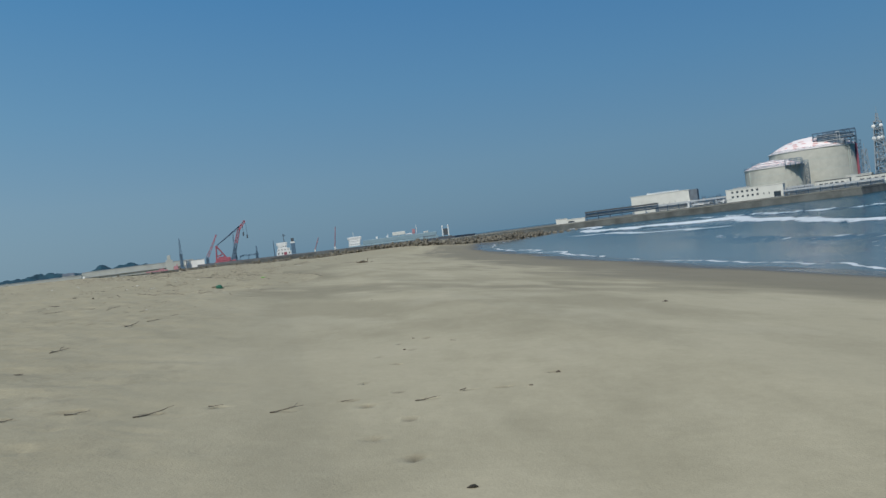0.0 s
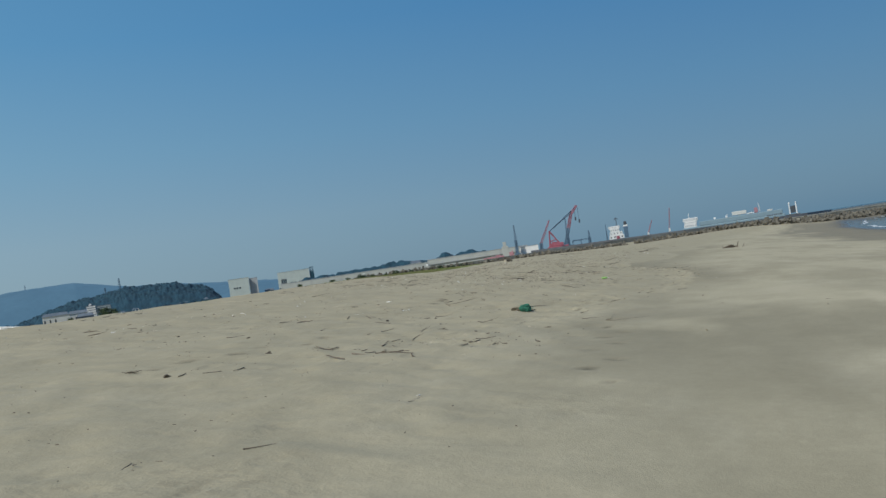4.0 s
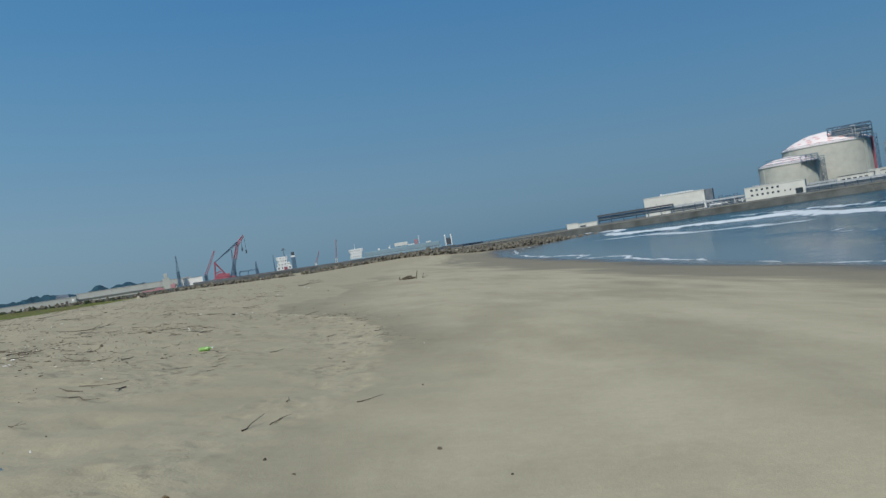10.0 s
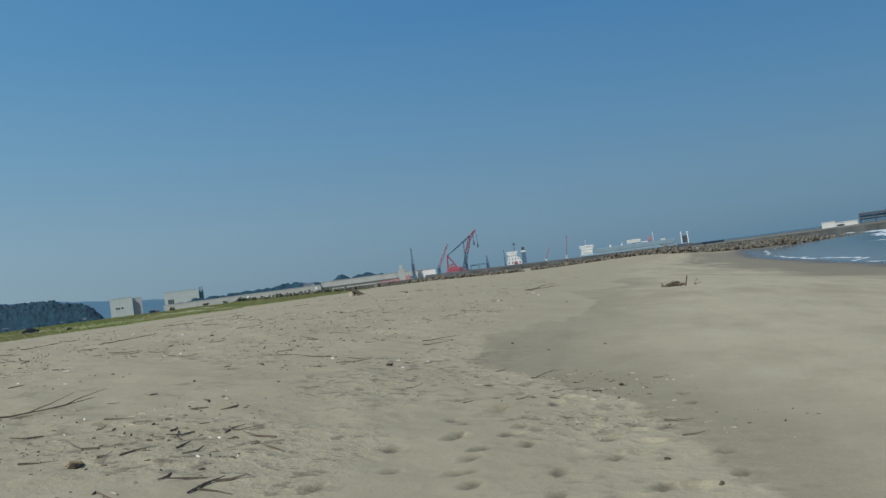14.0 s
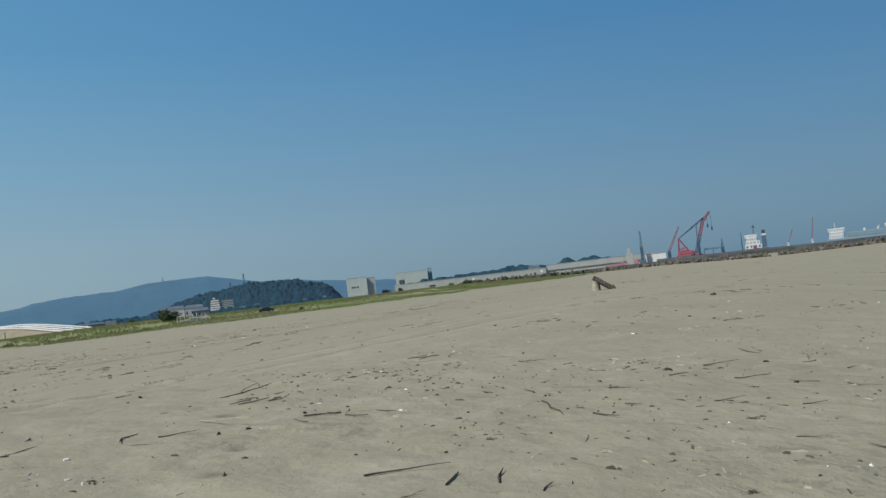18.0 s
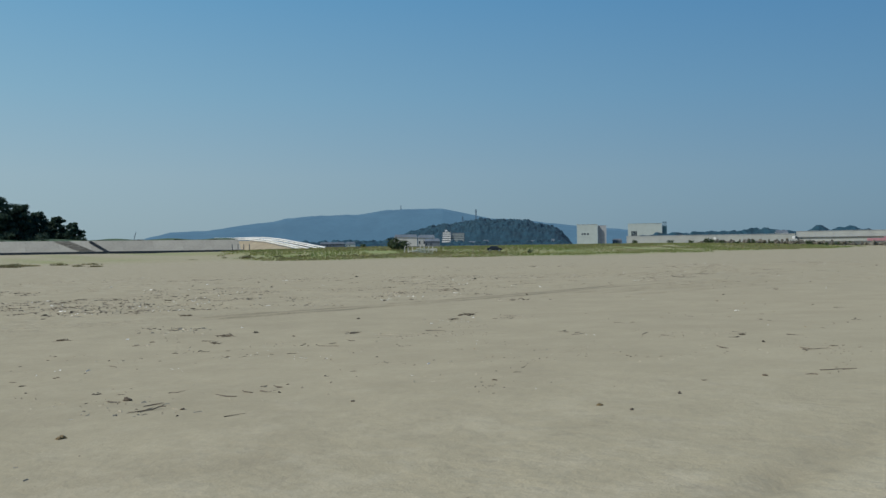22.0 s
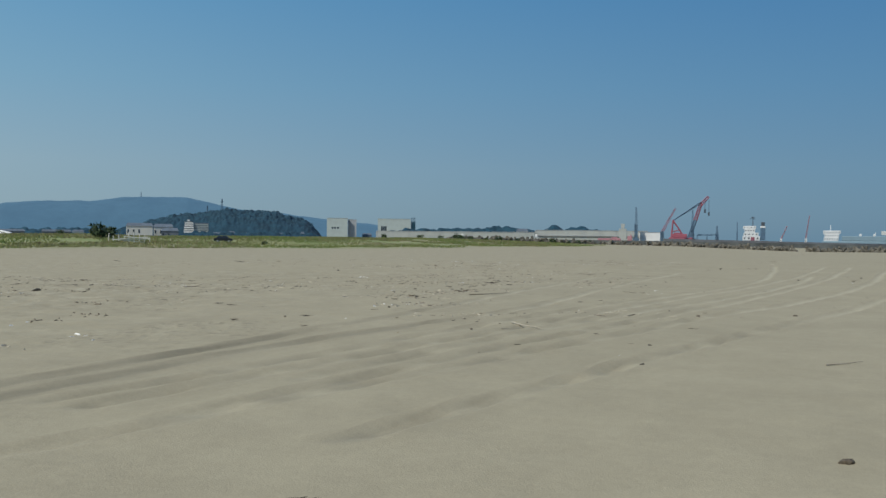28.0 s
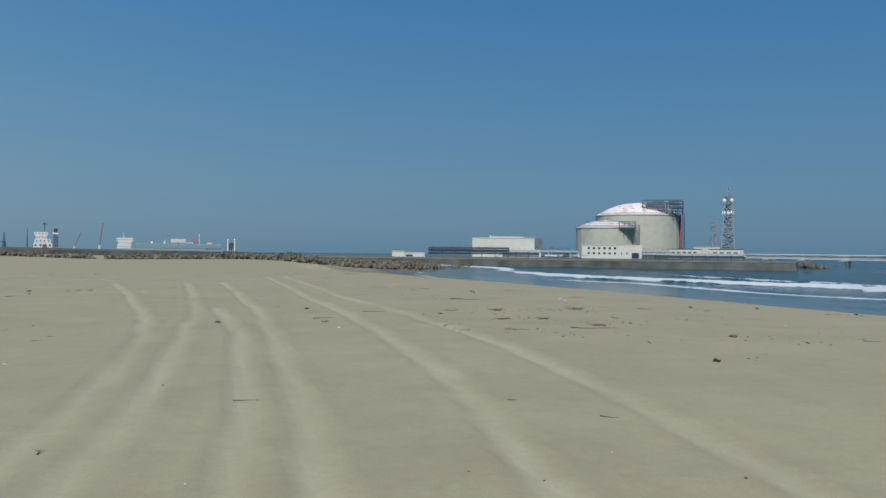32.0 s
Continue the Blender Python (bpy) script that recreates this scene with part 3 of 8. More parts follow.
def land(x, y, detail=True):
    x, y = np.asarray(x, float), np.asarray(y, float)
    s = x - shore_x(y)
    z = np.interp(s, PROFILE_S, PROFILE_Z)
    n = np.clip((y - 88) / 45.0, 0, 1)
    n = n * n * (3 - 2 * n)
    z = z * (1 - n) + np.interp(s, PROFILE_S, NORTH_Z) * n
    g = np.clip((grass_x(y) - x) / 70.0, 0, 1)
    inland = np.clip((np.degrees(np.arctan2(x + 23.6, y - 69.0)) + 60.5) / 4.0, 0, 1)      # the dune rises north of the ramp
    g = g * np.where(x < -60, 0.72 + 0.28 * inland, 1)
    z = z + 2.1 * g * g * (3 - 2 * g) * np.clip((600 - y) / 100, 0, 1)
    z = z + g * 0.45 * lattice_noise(x / 17, y / 17, 5)
    f = np.clip((y - 150) / 190, 0, 1)                              # the beach falls away towards the armour blocks
    e = np.clip((x + 150) / 80, 0, 1)
    z = z - 1.75 * f * f * (3 - 2 * f) * e * e * (3 - 2 * e) * np.clip((-s - 4) / 26, 0, 1)
    z = z + np.interp(y, [-30, 0, 30, 54, 61, 68], [0.3, 0.52, 0.52, 0.48, 0.30, 0]) * np.exp(-((s + 54) / np.where(s < -54, 9.0, 4.0)) ** 2)      # the berm's crest
    for hx, hy, reach, lift_ in HOLLOWS:
        z = z + lift_ * np.exp(-((x - hx) ** 2 + (y - hy) ** 2) / reach ** 2)
    if detail:
        rough = np.clip((-38.6 - s) / 2.5, 0, 1) * np.clip((shore_x(y) + 400) / 100, 0, 1)
        near = rough * np.clip((260 - np.hypot(x + 25, y - 75)) / 60, 0, 1)
        churned = np.clip((72 - y) / 10, 0, 1)                       # much walked sand behind the wash line
        back = np.clip((-72 - s) / 8, 0, 1)                          # rough back beach under the dune
        near = near * (0.22 + 0.78 * np.maximum(churned, back))
        z = z + near * (0.010 * lattice_noise(x / 3.1, y / 3.1, 1) + 0.014 * lattice_noise(x / 0.9, y / 0.9, 2) + 0.024 * lattice_noise(x / 0.36, y / 0.4, 3))
        z = z + 0.02 * (1 - rough) * lattice_noise(x / 5, y / 11, 4)
        d = np.abs(track_offset(x, y) + 0.05 * lattice_noise(x * 0 + 3, y / 1.7, 8))
        chop = 1 + np.interp(y, [106, 114], [0.9, 0.5]) * lattice_noise(x / 0.4, y / 0.5, 9)
        worn = np.interp(y, [108, 120], [1, 0.72])
        z = z - worn * (0.034 * chop / (1 + np.exp((d - 0.13) / 0.022)) - 0.016 * np.exp(-((d - 0.22) / 0.07) ** 2) * chop)
        busy = np.clip(0.75 + 0.9 * lattice_noise(x / 8, y / 8, 33), 0, 1) * np.clip((d - 0.2) / 0.3, 0, 1)
        z = z - near * busy * (0.030 * pits(x, y, 0.62, 0.6, 0.15, 0.07, 41) + 0.016 * back * pits(x + 0.4, y + 0.3, 1.9, 0.35, 0.45, 0.2, 47))
        line = np.exp(-((s - np.interp(y, WASH_Y, WASH_S) + 0.4) / 0.6) ** 2) * np.clip((y - 24) / 8, 0, 1) * np.clip((66 - y) / 6, 0, 1)
        z = z - 0.03 * line * pits(x, y, 0.45, 0.75, 0.12, 0.07, 53) + 0.012 * line * lattice_noise(x / 0.25, y / 0.3, 54)      # clods along the wash line
        swale = np.exp(-((s - np.interp(y, WASH_Y, WASH_S) + 1.0) / 2.2) ** 2) * np.clip((y - 22) / 8, 0, 1) * np.clip((60 - y) / 10, 0, 1)
        z = z + 0.03 * swale * (lattice_noise(x / 0.9 + y / 1.6, y / 0.8 - x / 1.3, 55) + 0.4 * lattice_noise(x / 0.5, y / 0.5, 56))      # soft ridges left by the wash
        for px, py, turn in STEPS:
            m = (np.abs(x - px) < 0.9) & (np.abs(y - py) < 0.9)
            if m.any():
                u = (x[m] - px) * math.cos(turn) + (y[m] - py) * math.sin(turn)
                v = -(x[m] - px) * math.sin(turn) + (y[m] - py) * math.cos(turn)
                foot = 0.62 if py < 24 else 1.0
                r = (u / (0.13 * foot)) ** 2 + (v / (0.055 * foot)) ** 2 + 0.5 * lattice_noise(x[m] / 0.06, y[m] / 0.06, 81)
                r = np.maximum(r, 0)
                z[m] += -0.024 * np.exp(-r ** 3) + 0.004 * np.exp(-((np.sqrt(r) - 1.5) / 0.35) ** 2)
    return z


def land_at(x, y):
    return float(land(np.array([x]), np.array([y]))[0])


def graded(fine, lo, hi, reach, grow=1.28):
    """Even steps of fine from lo to hi, then ever longer ones out to the reach."""
    v = list(np.arange(lo, hi + fine / 2, fine))
    step = fine
    while v[-1] < reach:
        step = min(step * grow, 400)
        v.append(v[-1] + step)
    step, low = fine, []
    while (low[-1] if low else lo) > -reach:
        step = min(step * grow, 400)
        low.append((low[-1] if low else lo) - step)
    return np.array(low[::-1] + v)


def sheet(name, xs, ys, height, mat, attributes):
    gx, gy = np.meshgrid(xs, ys)
    x, y = gx.ravel(), gy.ravel()
    z = height(x, y)
    nx, ny = len(xs), len(ys)
    i = np.arange(nx - 1)[None, :] + np.arange(ny - 1)[:, None] * nx
    i = i.ravel()
    quads = np.stack([i, i + 1, i + 1 + nx, i + nx], -1)
    me = bpy.data.meshes.new(name)
    me.vertices.add(len(x))
    me.vertices.foreach_set("co", np.stack([x, y, z], -1).astype(np.float32).ravel())
    me.loops.add(quads.size)
    me.loops.foreach_set("vertex_index", quads.astype(np.int32).ravel())
    me.polygons.add(len(quads))
    me.polygons.foreach_set("loop_start", np.arange(0, quads.size, 4, dtype=np.int32))
    me.update(calc_edges=True)
    me.polygons.foreach_set("use_smooth", [True] * len(quads))
    for key, values in attributes(x, y, z).items():
        a = me.attributes.new(key, 'FLOAT', 'POINT')
        a.data.foreach_set("value", values.astype(np.float32))
    me.materials.append(mat)
    me.update()
    return new(name, me)


WASH_Y = [-50, 0, 18, 25, 28.3, 31.5, 34, 35.6, 38, 40, 41.7, 44.4, 47, 50, 54.2, 57.5, 61.5, 66.9, 70.2, 76, 83.8, 89, 100, 115, 125, 140, 400]
WASH_S = [-39.5, -39.2, -39.4, -41.0, -41.2, -40.6, -40.2, -39.7, -39.3, -38.9, -38.0, -37.7, -37.4, -37.3, -37.8, -40.0, -40.3, -38.8, -38.2, -38.0, -39.3, -36.4, -37.5, -36.2, -37.2, -36.5, -34]


def sand_state(x, y, z):
    s = x - shore_x(y)
    wobble = 1.2 * lattice_noise(x / 7, y / 12, 11) + 0.5 * lattice_noise(x / 2, y / 3, 12)
    damp = np.clip((s + 10 + 3 * wobble) / 8, 0, 1)
    moist = np.clip((s + 25 + 4.5 * wobble + 2.5 * lattice_noise(x / 1.6, y / 4.5, 34)) / 6, 0, 1)
    # a lobed wash line: damp firm sand below it, loose dry sand above
    edge = np.interp(y, WASH_Y, WASH_S) + 0.28 * lattice_noise(x / 1.3, y / 1.1, 35) + 0.15 * lattice_noise(x / 0.4, y / 0.5, 36)
    below = np.clip((s - edge) / 0.16, 0, 1)
    firm = np.clip((s - edge + 1.0) / 2.0, 0, 1)
    reach = np.interp(y, [28, 50, 55, 58, 66, 70, 80, 95], [0.9, 0.9, 1.6, 2.8, 2.8, 1.4, 2.0, 1.4])
    zone = below * np.exp(-(np.maximum(s - edge - 0.6, 0) / reach) ** 2) * np.clip((y - 28) / 22, 0.25, 1) * np.clip((130 - y) / 30, 0.2, 1)
    zone = zone * np.clip(0.85 + 0.6 * lattice_noise(x / 2.3, y / 4.0, 37), 0.3, 1)
    d = track_offset(x, y, LIGHT_TRACKS) + 0.05 * lattice_noise(x * 0 + 3, y / 1.7, 8)
    d = np.abs(d)
    rut = np.abs(track_offset(x, y, DARK_TRACKS))
    old = track_offset(x, y, OLD_TRACKS)
    # shade lying in the wheel ruts, put into the sand colour
    dent_dark = 0.58 * np.clip(1.4 - rut / 0.22, 0, 1) * np.clip(0.7 + 0.9 * lattice_noise(x / 1.1, y / 3.0, 18), 0, 1) * np.clip((111 - y) / 9, 0, 1)
    dent_dark = np.maximum(dent_dark, 0.32 * np.clip(1.5 - np.abs(old) / 0.14, 0, 1) * np.clip(0.7 + 0.9 * lattice_noise(x / 0.8, y / 2.0, 19), 0, 1))
    dent_dark = np.maximum(dent_dark, 0.34 * np.clip(1.4 - d / 0.13, 0, 1) * np.clip(0.55 + 1.0 * lattice_noise(x / 0.3, y / 0.42, 20), 0, 1) * np.clip((113 - y) / 6, 0, 1))
    # sunlit bank of the old ruts, painted paler on one side
    lit_bank = 0.45 * np.clip(1.5 - np.abs(old - 0.38) / 0.14, 0, 1) * np.clip((92 - y) / 8, 0, 1)
    # each footprint darkened inside: painted shade and exposed damp sand
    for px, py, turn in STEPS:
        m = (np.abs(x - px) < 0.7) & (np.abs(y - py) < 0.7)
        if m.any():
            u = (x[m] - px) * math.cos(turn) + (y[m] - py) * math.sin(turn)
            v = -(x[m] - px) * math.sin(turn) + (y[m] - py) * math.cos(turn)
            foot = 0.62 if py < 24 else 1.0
            dent_dark[m] = np.maximum(dent_dark[m], 0.8 * np.exp(-np.maximum((u / (0.125 * foot)) ** 2 + (v / (0.055 * foot)) ** 2 + 0.6 * lattice_noise(x[m] / 0.07, y[m] / 0.07, 82), 0) ** 3))
    cover = np.clip((grass_x(y) - x + 5 * lattice_noise(x / 9, y / 9, 13) + 6 * lattice_noise(x / 30, y / 30, 14)) / 8, 0, 1) * np.clip((620 - y) / 60, 0, 1)
    cover = cover * np.clip(1.05 + 0.9 * lattice_noise(x / 18, y / 18, 15) + 0.5 * lattice_noise(x / 6, y / 6, 94), 0, 1)
    strip_d, strip_a = np.hypot(x + 23.6, y - 69.0), np.degrees(np.arctan2(x + 23.6, y - 69.0))
    strip = np.clip((strip_d - 196 + 9 * lattice_noise(x / 7, y / 7, 91)) / 10, 0, 1) * np.clip((275 - strip_d) / 10, 0, 1) * np.clip((strip_a + 82) / 4, 0, 1) * np.clip((-54 - strip_a) / 4, 0, 1)
    strip = strip * np.clip(0.5 + 1.1 * lattice_noise(x / 11, y / 11, 92), 0, 1) * 0.75
    cover = cover * np.clip((y - 168 + 0.12 * (x + 200)) / 18, 0, 1) * np.clip((np.degrees(np.arctan2(x + 23.6, y - 69.0)) + 62.0 + 2.0 * lattice_noise(x / 12, y / 12, 16)) / 4.0, 0.0, 1)
    cover = np.maximum(cover, strip)
    tossed = np.clip((-38.9 - s) / 2.0, 0, 1) * np.clip((84 - y) / 12, 0, 1) * np.clip((s + 62) / 8, 0.3, 1)
    tossed = np.maximum(np.interp(y, [40, 58, 66], [0.25, 0.4, 0.75]) * tossed, np.clip((-70 - s + 3 * wobble) / 10, 0, 1) * np.clip(0.75 + 0.7 * lattice_noise(x / 9, y / 6, 93), 0.15, 1))
    tossed = np.maximum(tossed, 0.2 * np.exp(-((s - edge + 0.3) / 0.55) ** 2) * np.clip((y - 22) / 10, 0, 1) * np.clip((66 - y) / 6, 0, 1))
    line = np.exp(-((s - edge + 0.5) / np.interp(y, [24, 40, 50, 60], [0.4, 0.6, 1.3, 1.0])) ** 2) * np.interp(y, [20, 30, 41, 46], [0, 0.4, 0.4, 1]) * np.clip((68 - y) / 6, 0, 1)
    walked = np.clip((-38.6 - s) / 1.5, 0, 1) * np.clip((s + 52) / 6, 0, 1) * np.clip((74 - y) / 10, 0, 1)
    bunch = np.clip(0.30 + 1.3 * lattice_noise(x / 1.9, y / 1.9, 95) + 0.6 * lattice_noise(x / 0.7, y / 0.7, 96), 0, 1)
    scuffed = np.maximum(np.clip(line * (0.45 + bunch), 0, 1), walked * bunch * np.interp(y, [0, 40, 46, 58, 68], [0.25, 0.4, 1, 0.9, 0.3]))
    scuffed = np.maximum(scuffed, 0.6 * bunch * np.clip((-69 - s) / 5, 0, 1) * np.clip((s + 100) / 15, 0, 1) * np.clip((y - 60) / 20, 0, 1) * np.clip((d - 0.25) / 0.2, 0, 1))
    soak = np.clip((s - edge) / 0.8, 0, 1) * np.clip((44 - y) / 11, 0, 1) * np.clip((y - 23.5) / 4.5, 0, 1) * np.clip(np.interp(y, [28, 33, 40], [0.75, 0.52, 0.42]) + 1.0 * lattice_noise(x / 1.5, y / 2.3, 97) + 0.5 * lattice_noise(x / 0.6, y / 0.9, 98), 0, 1)
    zone = np.maximum(zone, soak)
    # loosened tracks painted paler northwards, as sunlight makes them look there
    return {"scuffed": scuffed, "rough": tossed, "dent_shade": dent_dark, "green": cover, "damp": damp ** 1.3, "zone": zone, "firm": firm, "back": np.clip((-48 - s + 3 * wobble) / 10, 0, 1), "moist": moist, "turned_lit": np.maximum(lit_bank, np.interp(y, [104, 114], [0.35, 1]) * np.clip(1.4 - d / 0.115, 0, 1) * np.clip(0.85 + 0.5 * lattice_noise(x / 0.8, y / 2.2, 17), 0.2, 1))}


gx = graded(0.15, -62, 5, 4700)
gx = np.sort(np.concatenate([gx, np.arange(-99.8, -62.3, 0.45), np.arange(-51.925, -36, 0.15), np.arange(-11.5, 1.5, 0.15) + 0.063, np.arange(-10.98, -6.8, 0.075) + 0.021, np.arange(-3.6, 1.3, 0.075) + 0.037]))
gy = graded(0.17, 4, 150, 4700)
gy = np.sort(np.concatenate([gy, np.arange(5.0, 66.0, 0.17) + 0.083, np.arange(50.0, 56.6, 0.085) + 0.031, np.arange(5.0, 9.8, 0.085) + 0.042]))
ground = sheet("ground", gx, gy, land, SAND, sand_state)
tagged(ground, "pale dry beach sand sloping down to wet sand by the sea", "sand", kind="structure")

# ---- the sea ----
CRESTS = [(25, 0.3, 2.4), (46, 1.15, 2.3), (92, 0.5, 2.2)]
BREAK_Y, BREAK_S = [0, 60, 150, 264, 338, 420], [-8, -4, 4, 29, 2, -8]      # how far out the breaker stands along the shore
SURF_Y, SURF = [0, 130, 200, 264, 338, 420], [0.72, 0.72, 0.8, 1, 1, 0.8]      # and how hard it breaks


def crest_shift(y, k):
    way = 3.0 * lattice_noise(y / 38.0, y * 0 + k * 7.3, 21) + 1.4 * lattice_noise(y / 9.0, y * 0 + k * 3.1, 22)
    return way + (np.interp(y, BREAK_Y, BREAK_S) if k == 1 else 0)


def swell(x, y):
    s = x - shore_x(np.minimum(y, 470))
    z = 0.05 * lattice_noise(x / 6, y / 9, 23) * np.clip(s / 20, 0, 1) + 0.10 * lattice_noise(x / 17, y / 40, 24) * np.clip(s / 60, 0, 1)
    for k, (at, tall, wide) in enumerate(CRESTS):
        d = s - at - crest_shift(y, k)
        on = np.clip((1.05 if k == 1 else 0.6) + lattice_noise(y / 60.0, y * 0 + k * 5.7, 25) * (0.5 if k == 1 else 1.2), 0, 1)
        z = z + tall * on * np.exp(-(d / wide) ** 2) * (np.interp(y, SURF_Y, SURF) ** 3 if k == 1 else 1)
    return z - 0.02


def sea_state(x, y, z):
    s = x - shore_x(np.minimum(y, 470))
    foam = np.zeros(len(x))
    for k, (at, tall, wide) in enumerate(CRESTS):
        d = s - at - crest_shift(y, k)
        on = np.clip((1.05 if k == 1 else 0.6) + lattice_noise(y / 60.0, y * 0 + k * 5.7, 25) * (0.5 if k == 1 else 1.2), 0, 1)
        ragged = d + 1.2 + 1.3 * lattice_noise(x / 3.0, y / 5.0, 28)
        side = np.where(ragged < 0, wide * 1.15, wide * 0.7)      # foam trails to the landward side
        if k == 1:
            on = on * np.interp(y, SURF_Y, SURF)
        foam = np.maximum(foam, on * ((1.15 if k == 1 else 0.30 if k == 0 else 0.62) + (0.10 if k == 1 else 0.22) * lattice_noise(x / 2.2, y / 3.5, 29)) * np.exp(-(ragged / side) ** 2))
    lace = s - 2.6 - 2.4 * lattice_noise(y / 14, x * 0, 26) - 0.8 * lattice_noise(y / 3.5, x * 0, 38)
    foam = np.maximum(foam, np.interp(y, [0, 140, 200], [0.60, 0.66, 0.76]) * np.exp(-(lace / np.interp(y, [0, 110, 150, 230, 300], [0.42, 0.5, 0.75, 0.8, 0.6])) ** 2))
    second = s - 15.5 - 3.2 * lattice_noise(y / 22, x * 0, 39) - 0.9 * lattice_noise(y / 4, x * 0, 40)
    foam = np.maximum(foam, 0.30 * np.exp(-(second / np.where(second > 0, 3.2, 0.8)) ** 2))
    foam = np.maximum(foam, 0.26 * np.clip((36 - s) / 14, 0, 1) * np.clip((s - 6) / 10, 0, 1) * (0.72 + 0.5 * lattice_noise(x / 4, y / 8, 27)))
    bore = s - np.interp(y, [190, 230, 254, 290, 330], [47, 44, 40, 42, 30]) - 1.5 * lattice_noise(y / 9, x * 0, 46)      # spent wave running up the beach
    run_up = np.clip((y - 185) / 25, 0, 1) * np.clip((345 - y) / 30, 0, 1)
    foam = np.maximum(foam, 0.66 * run_up * np.exp(-(bore / np.where(bore > 0, 6.0, 1.2)) ** 2))
    return {"foam": np.where(y < 640, foam, 0), "shallow": np.clip(1.22 - s / 38, 0, 1) * (y < 640)}


wx = graded(0.9, 8, 100, 4700, 1.22)
wx = np.sort(np.concatenate([wx, np.arange(13.13, 45, 0.3)]))
wy = graded(0.9, 20, 300, 4700, 1.15)
sea = sheet("water", wx, wy, swell, SEA, sea_state)
tagged(sea, "blue sea with low white breakers rolling onto the beach", "sea", kind="structure")

# ---- the terminal on its sea wall ----
QUAY = 3.4


def wall_along(name, points, top, bottom, thick, mat, label, category, kind="", slope=0.0):
    """A long wall along a line of places, with a sloping face."""
    bm = bmesh.new()
    rows = []
    tops = top if isinstance(top, tuple) else (top,) * len(points)
    for i, p in enumerate(points):
        a = Vector(points[max(i - 1, 0)])
        b = Vector(points[min(i + 1, len(points) - 1)])
        n = Vector((b.y - a.y, a.x - b.x)).normalized()
        p = Vector(p)
        f, k = p + n * slope, p - n * thick
        rows.append([bm.verts.new((*v, z)) for v, z in ((f, bottom), (p, tops[i]), (k, tops[i]), (k, bottom))])
    for r, q in zip(rows, rows[1:]):
        for j in range(4):
            bm.faces.new((r[j], q[j], q[(j + 1) % 4], r[(j + 1) % 4]))
    bm.faces.new(rows[0][::-1])
    bm.faces.new(rows[-1])
    bmesh.ops.recalc_face_normals(bm, faces=bm.faces)
    return tagged(part(name, bm, mat), label, category, kind=kind)


# the reclaimed ground behind the wall, one slab standing in the sea
JETTY = [(-130, 735), (-20, 660), (60, 588), (142, 512), (180, 478), (218, 446), (279, 522)]
bm = bmesh.new()
outline = JETTY + [(370, 700), (430, 900), (520, 1300), (-100, 1300)]
low = [bm.verts.new((x, y, -6)) for x, y in outline]
high = [bm.verts.new((x, y, QUAY - 0.25)) for x, y in outline]
bm.faces.new(high)
for i in range(len(low)):
    j = (i + 1) % len(low)
    bm.faces.new((low[i], low[j], high[j], high[i]))
bmesh.ops.recalc_face_normals(bm, faces=bm.faces)
tagged(part("pavement", bm, CONCRETE), "grey concrete yard of the terminal behind the sea wall", "yard", kind="structure")
wall_along("sea_wall", JETTY, QUAY, -6, 3.0, CONCRETE, "stained grey concrete sea wall along the terminal", "sea wall", "structure", slope=2.0)

# paler coping along the wall, and its broken end
bm = bmesh.new()
for (xa, ya), (xb, yb) in zip(JETTY, JETTY[1:]):
    a, b = Vector((xa, ya)), Vector((xb, yb))
    d = (b - a).normalized()
    n = int((b - a).length / 12)
    for k in range(n):
        p, q = a.lerp(b, k / n) + d * 0.08, a.lerp(b, (k + 1) / n) - d * 0.08
        off = Vector((-d.y, d.x))
        vs = [bm.verts.new((*v, z)) for z in (QUAY + 0.01, QUAY + 0.75) for v in (p - off * 0.2, q - off * 0.2, q + off * 0.9, p + off * 0.9)]
        for f in ((0, 1, 5, 4), (1, 2, 6, 5), (2, 3, 7, 6), (3, 0, 4, 7), (4, 5, 6, 7)):
            bm.faces.new([vs[i] for i in f])
bmesh.ops.recalc_face_normals(bm, faces=bm.faces)
tagged(part("parapet", bm, material("parapet_concrete", (0.235, 0.235, 0.21), 0.9, vary=0.3, scale=0.2, fine=2, bump=0.3)), "pale concrete parapet blocks along the sea wall", "parapet", kind="structure")
rnd = random.Random(57)
for k in range(26):
    f = k / 26
    x_, y_, r_ = 277 + 10 * f + rnd.uniform(-1, 1), 515 - 6 * f + rnd.uniform(-3, 3), rnd.uniform(1.0, 2.2) * (1.15 - 0.5 * f)
    bm = bmesh.new()
    bmesh.ops.create_icosphere(bm, subdivisions=2, radius=r_)
    for v in bm.verts:
        v.co *= 1 + 0.4 * noise.noise(v.co * 0.8 + Vector((x_, y_, 0)))
    o = part("rock", bm, TETRA)
    o.matrix_basis = pose(x_, y_, 0.4 + rnd.uniform(0, 1.6) * (1 - f))
    tagged(o, "brown broken rock at the end of the sea wall", "rock", "rocks at the wall end")


def facing(x, y, to=STATION_A):
    """Turn about z so that the local -y side faces a place."""
    return math.degrees(math.atan2(-(to[0] - x), to[1] - y)) + 180


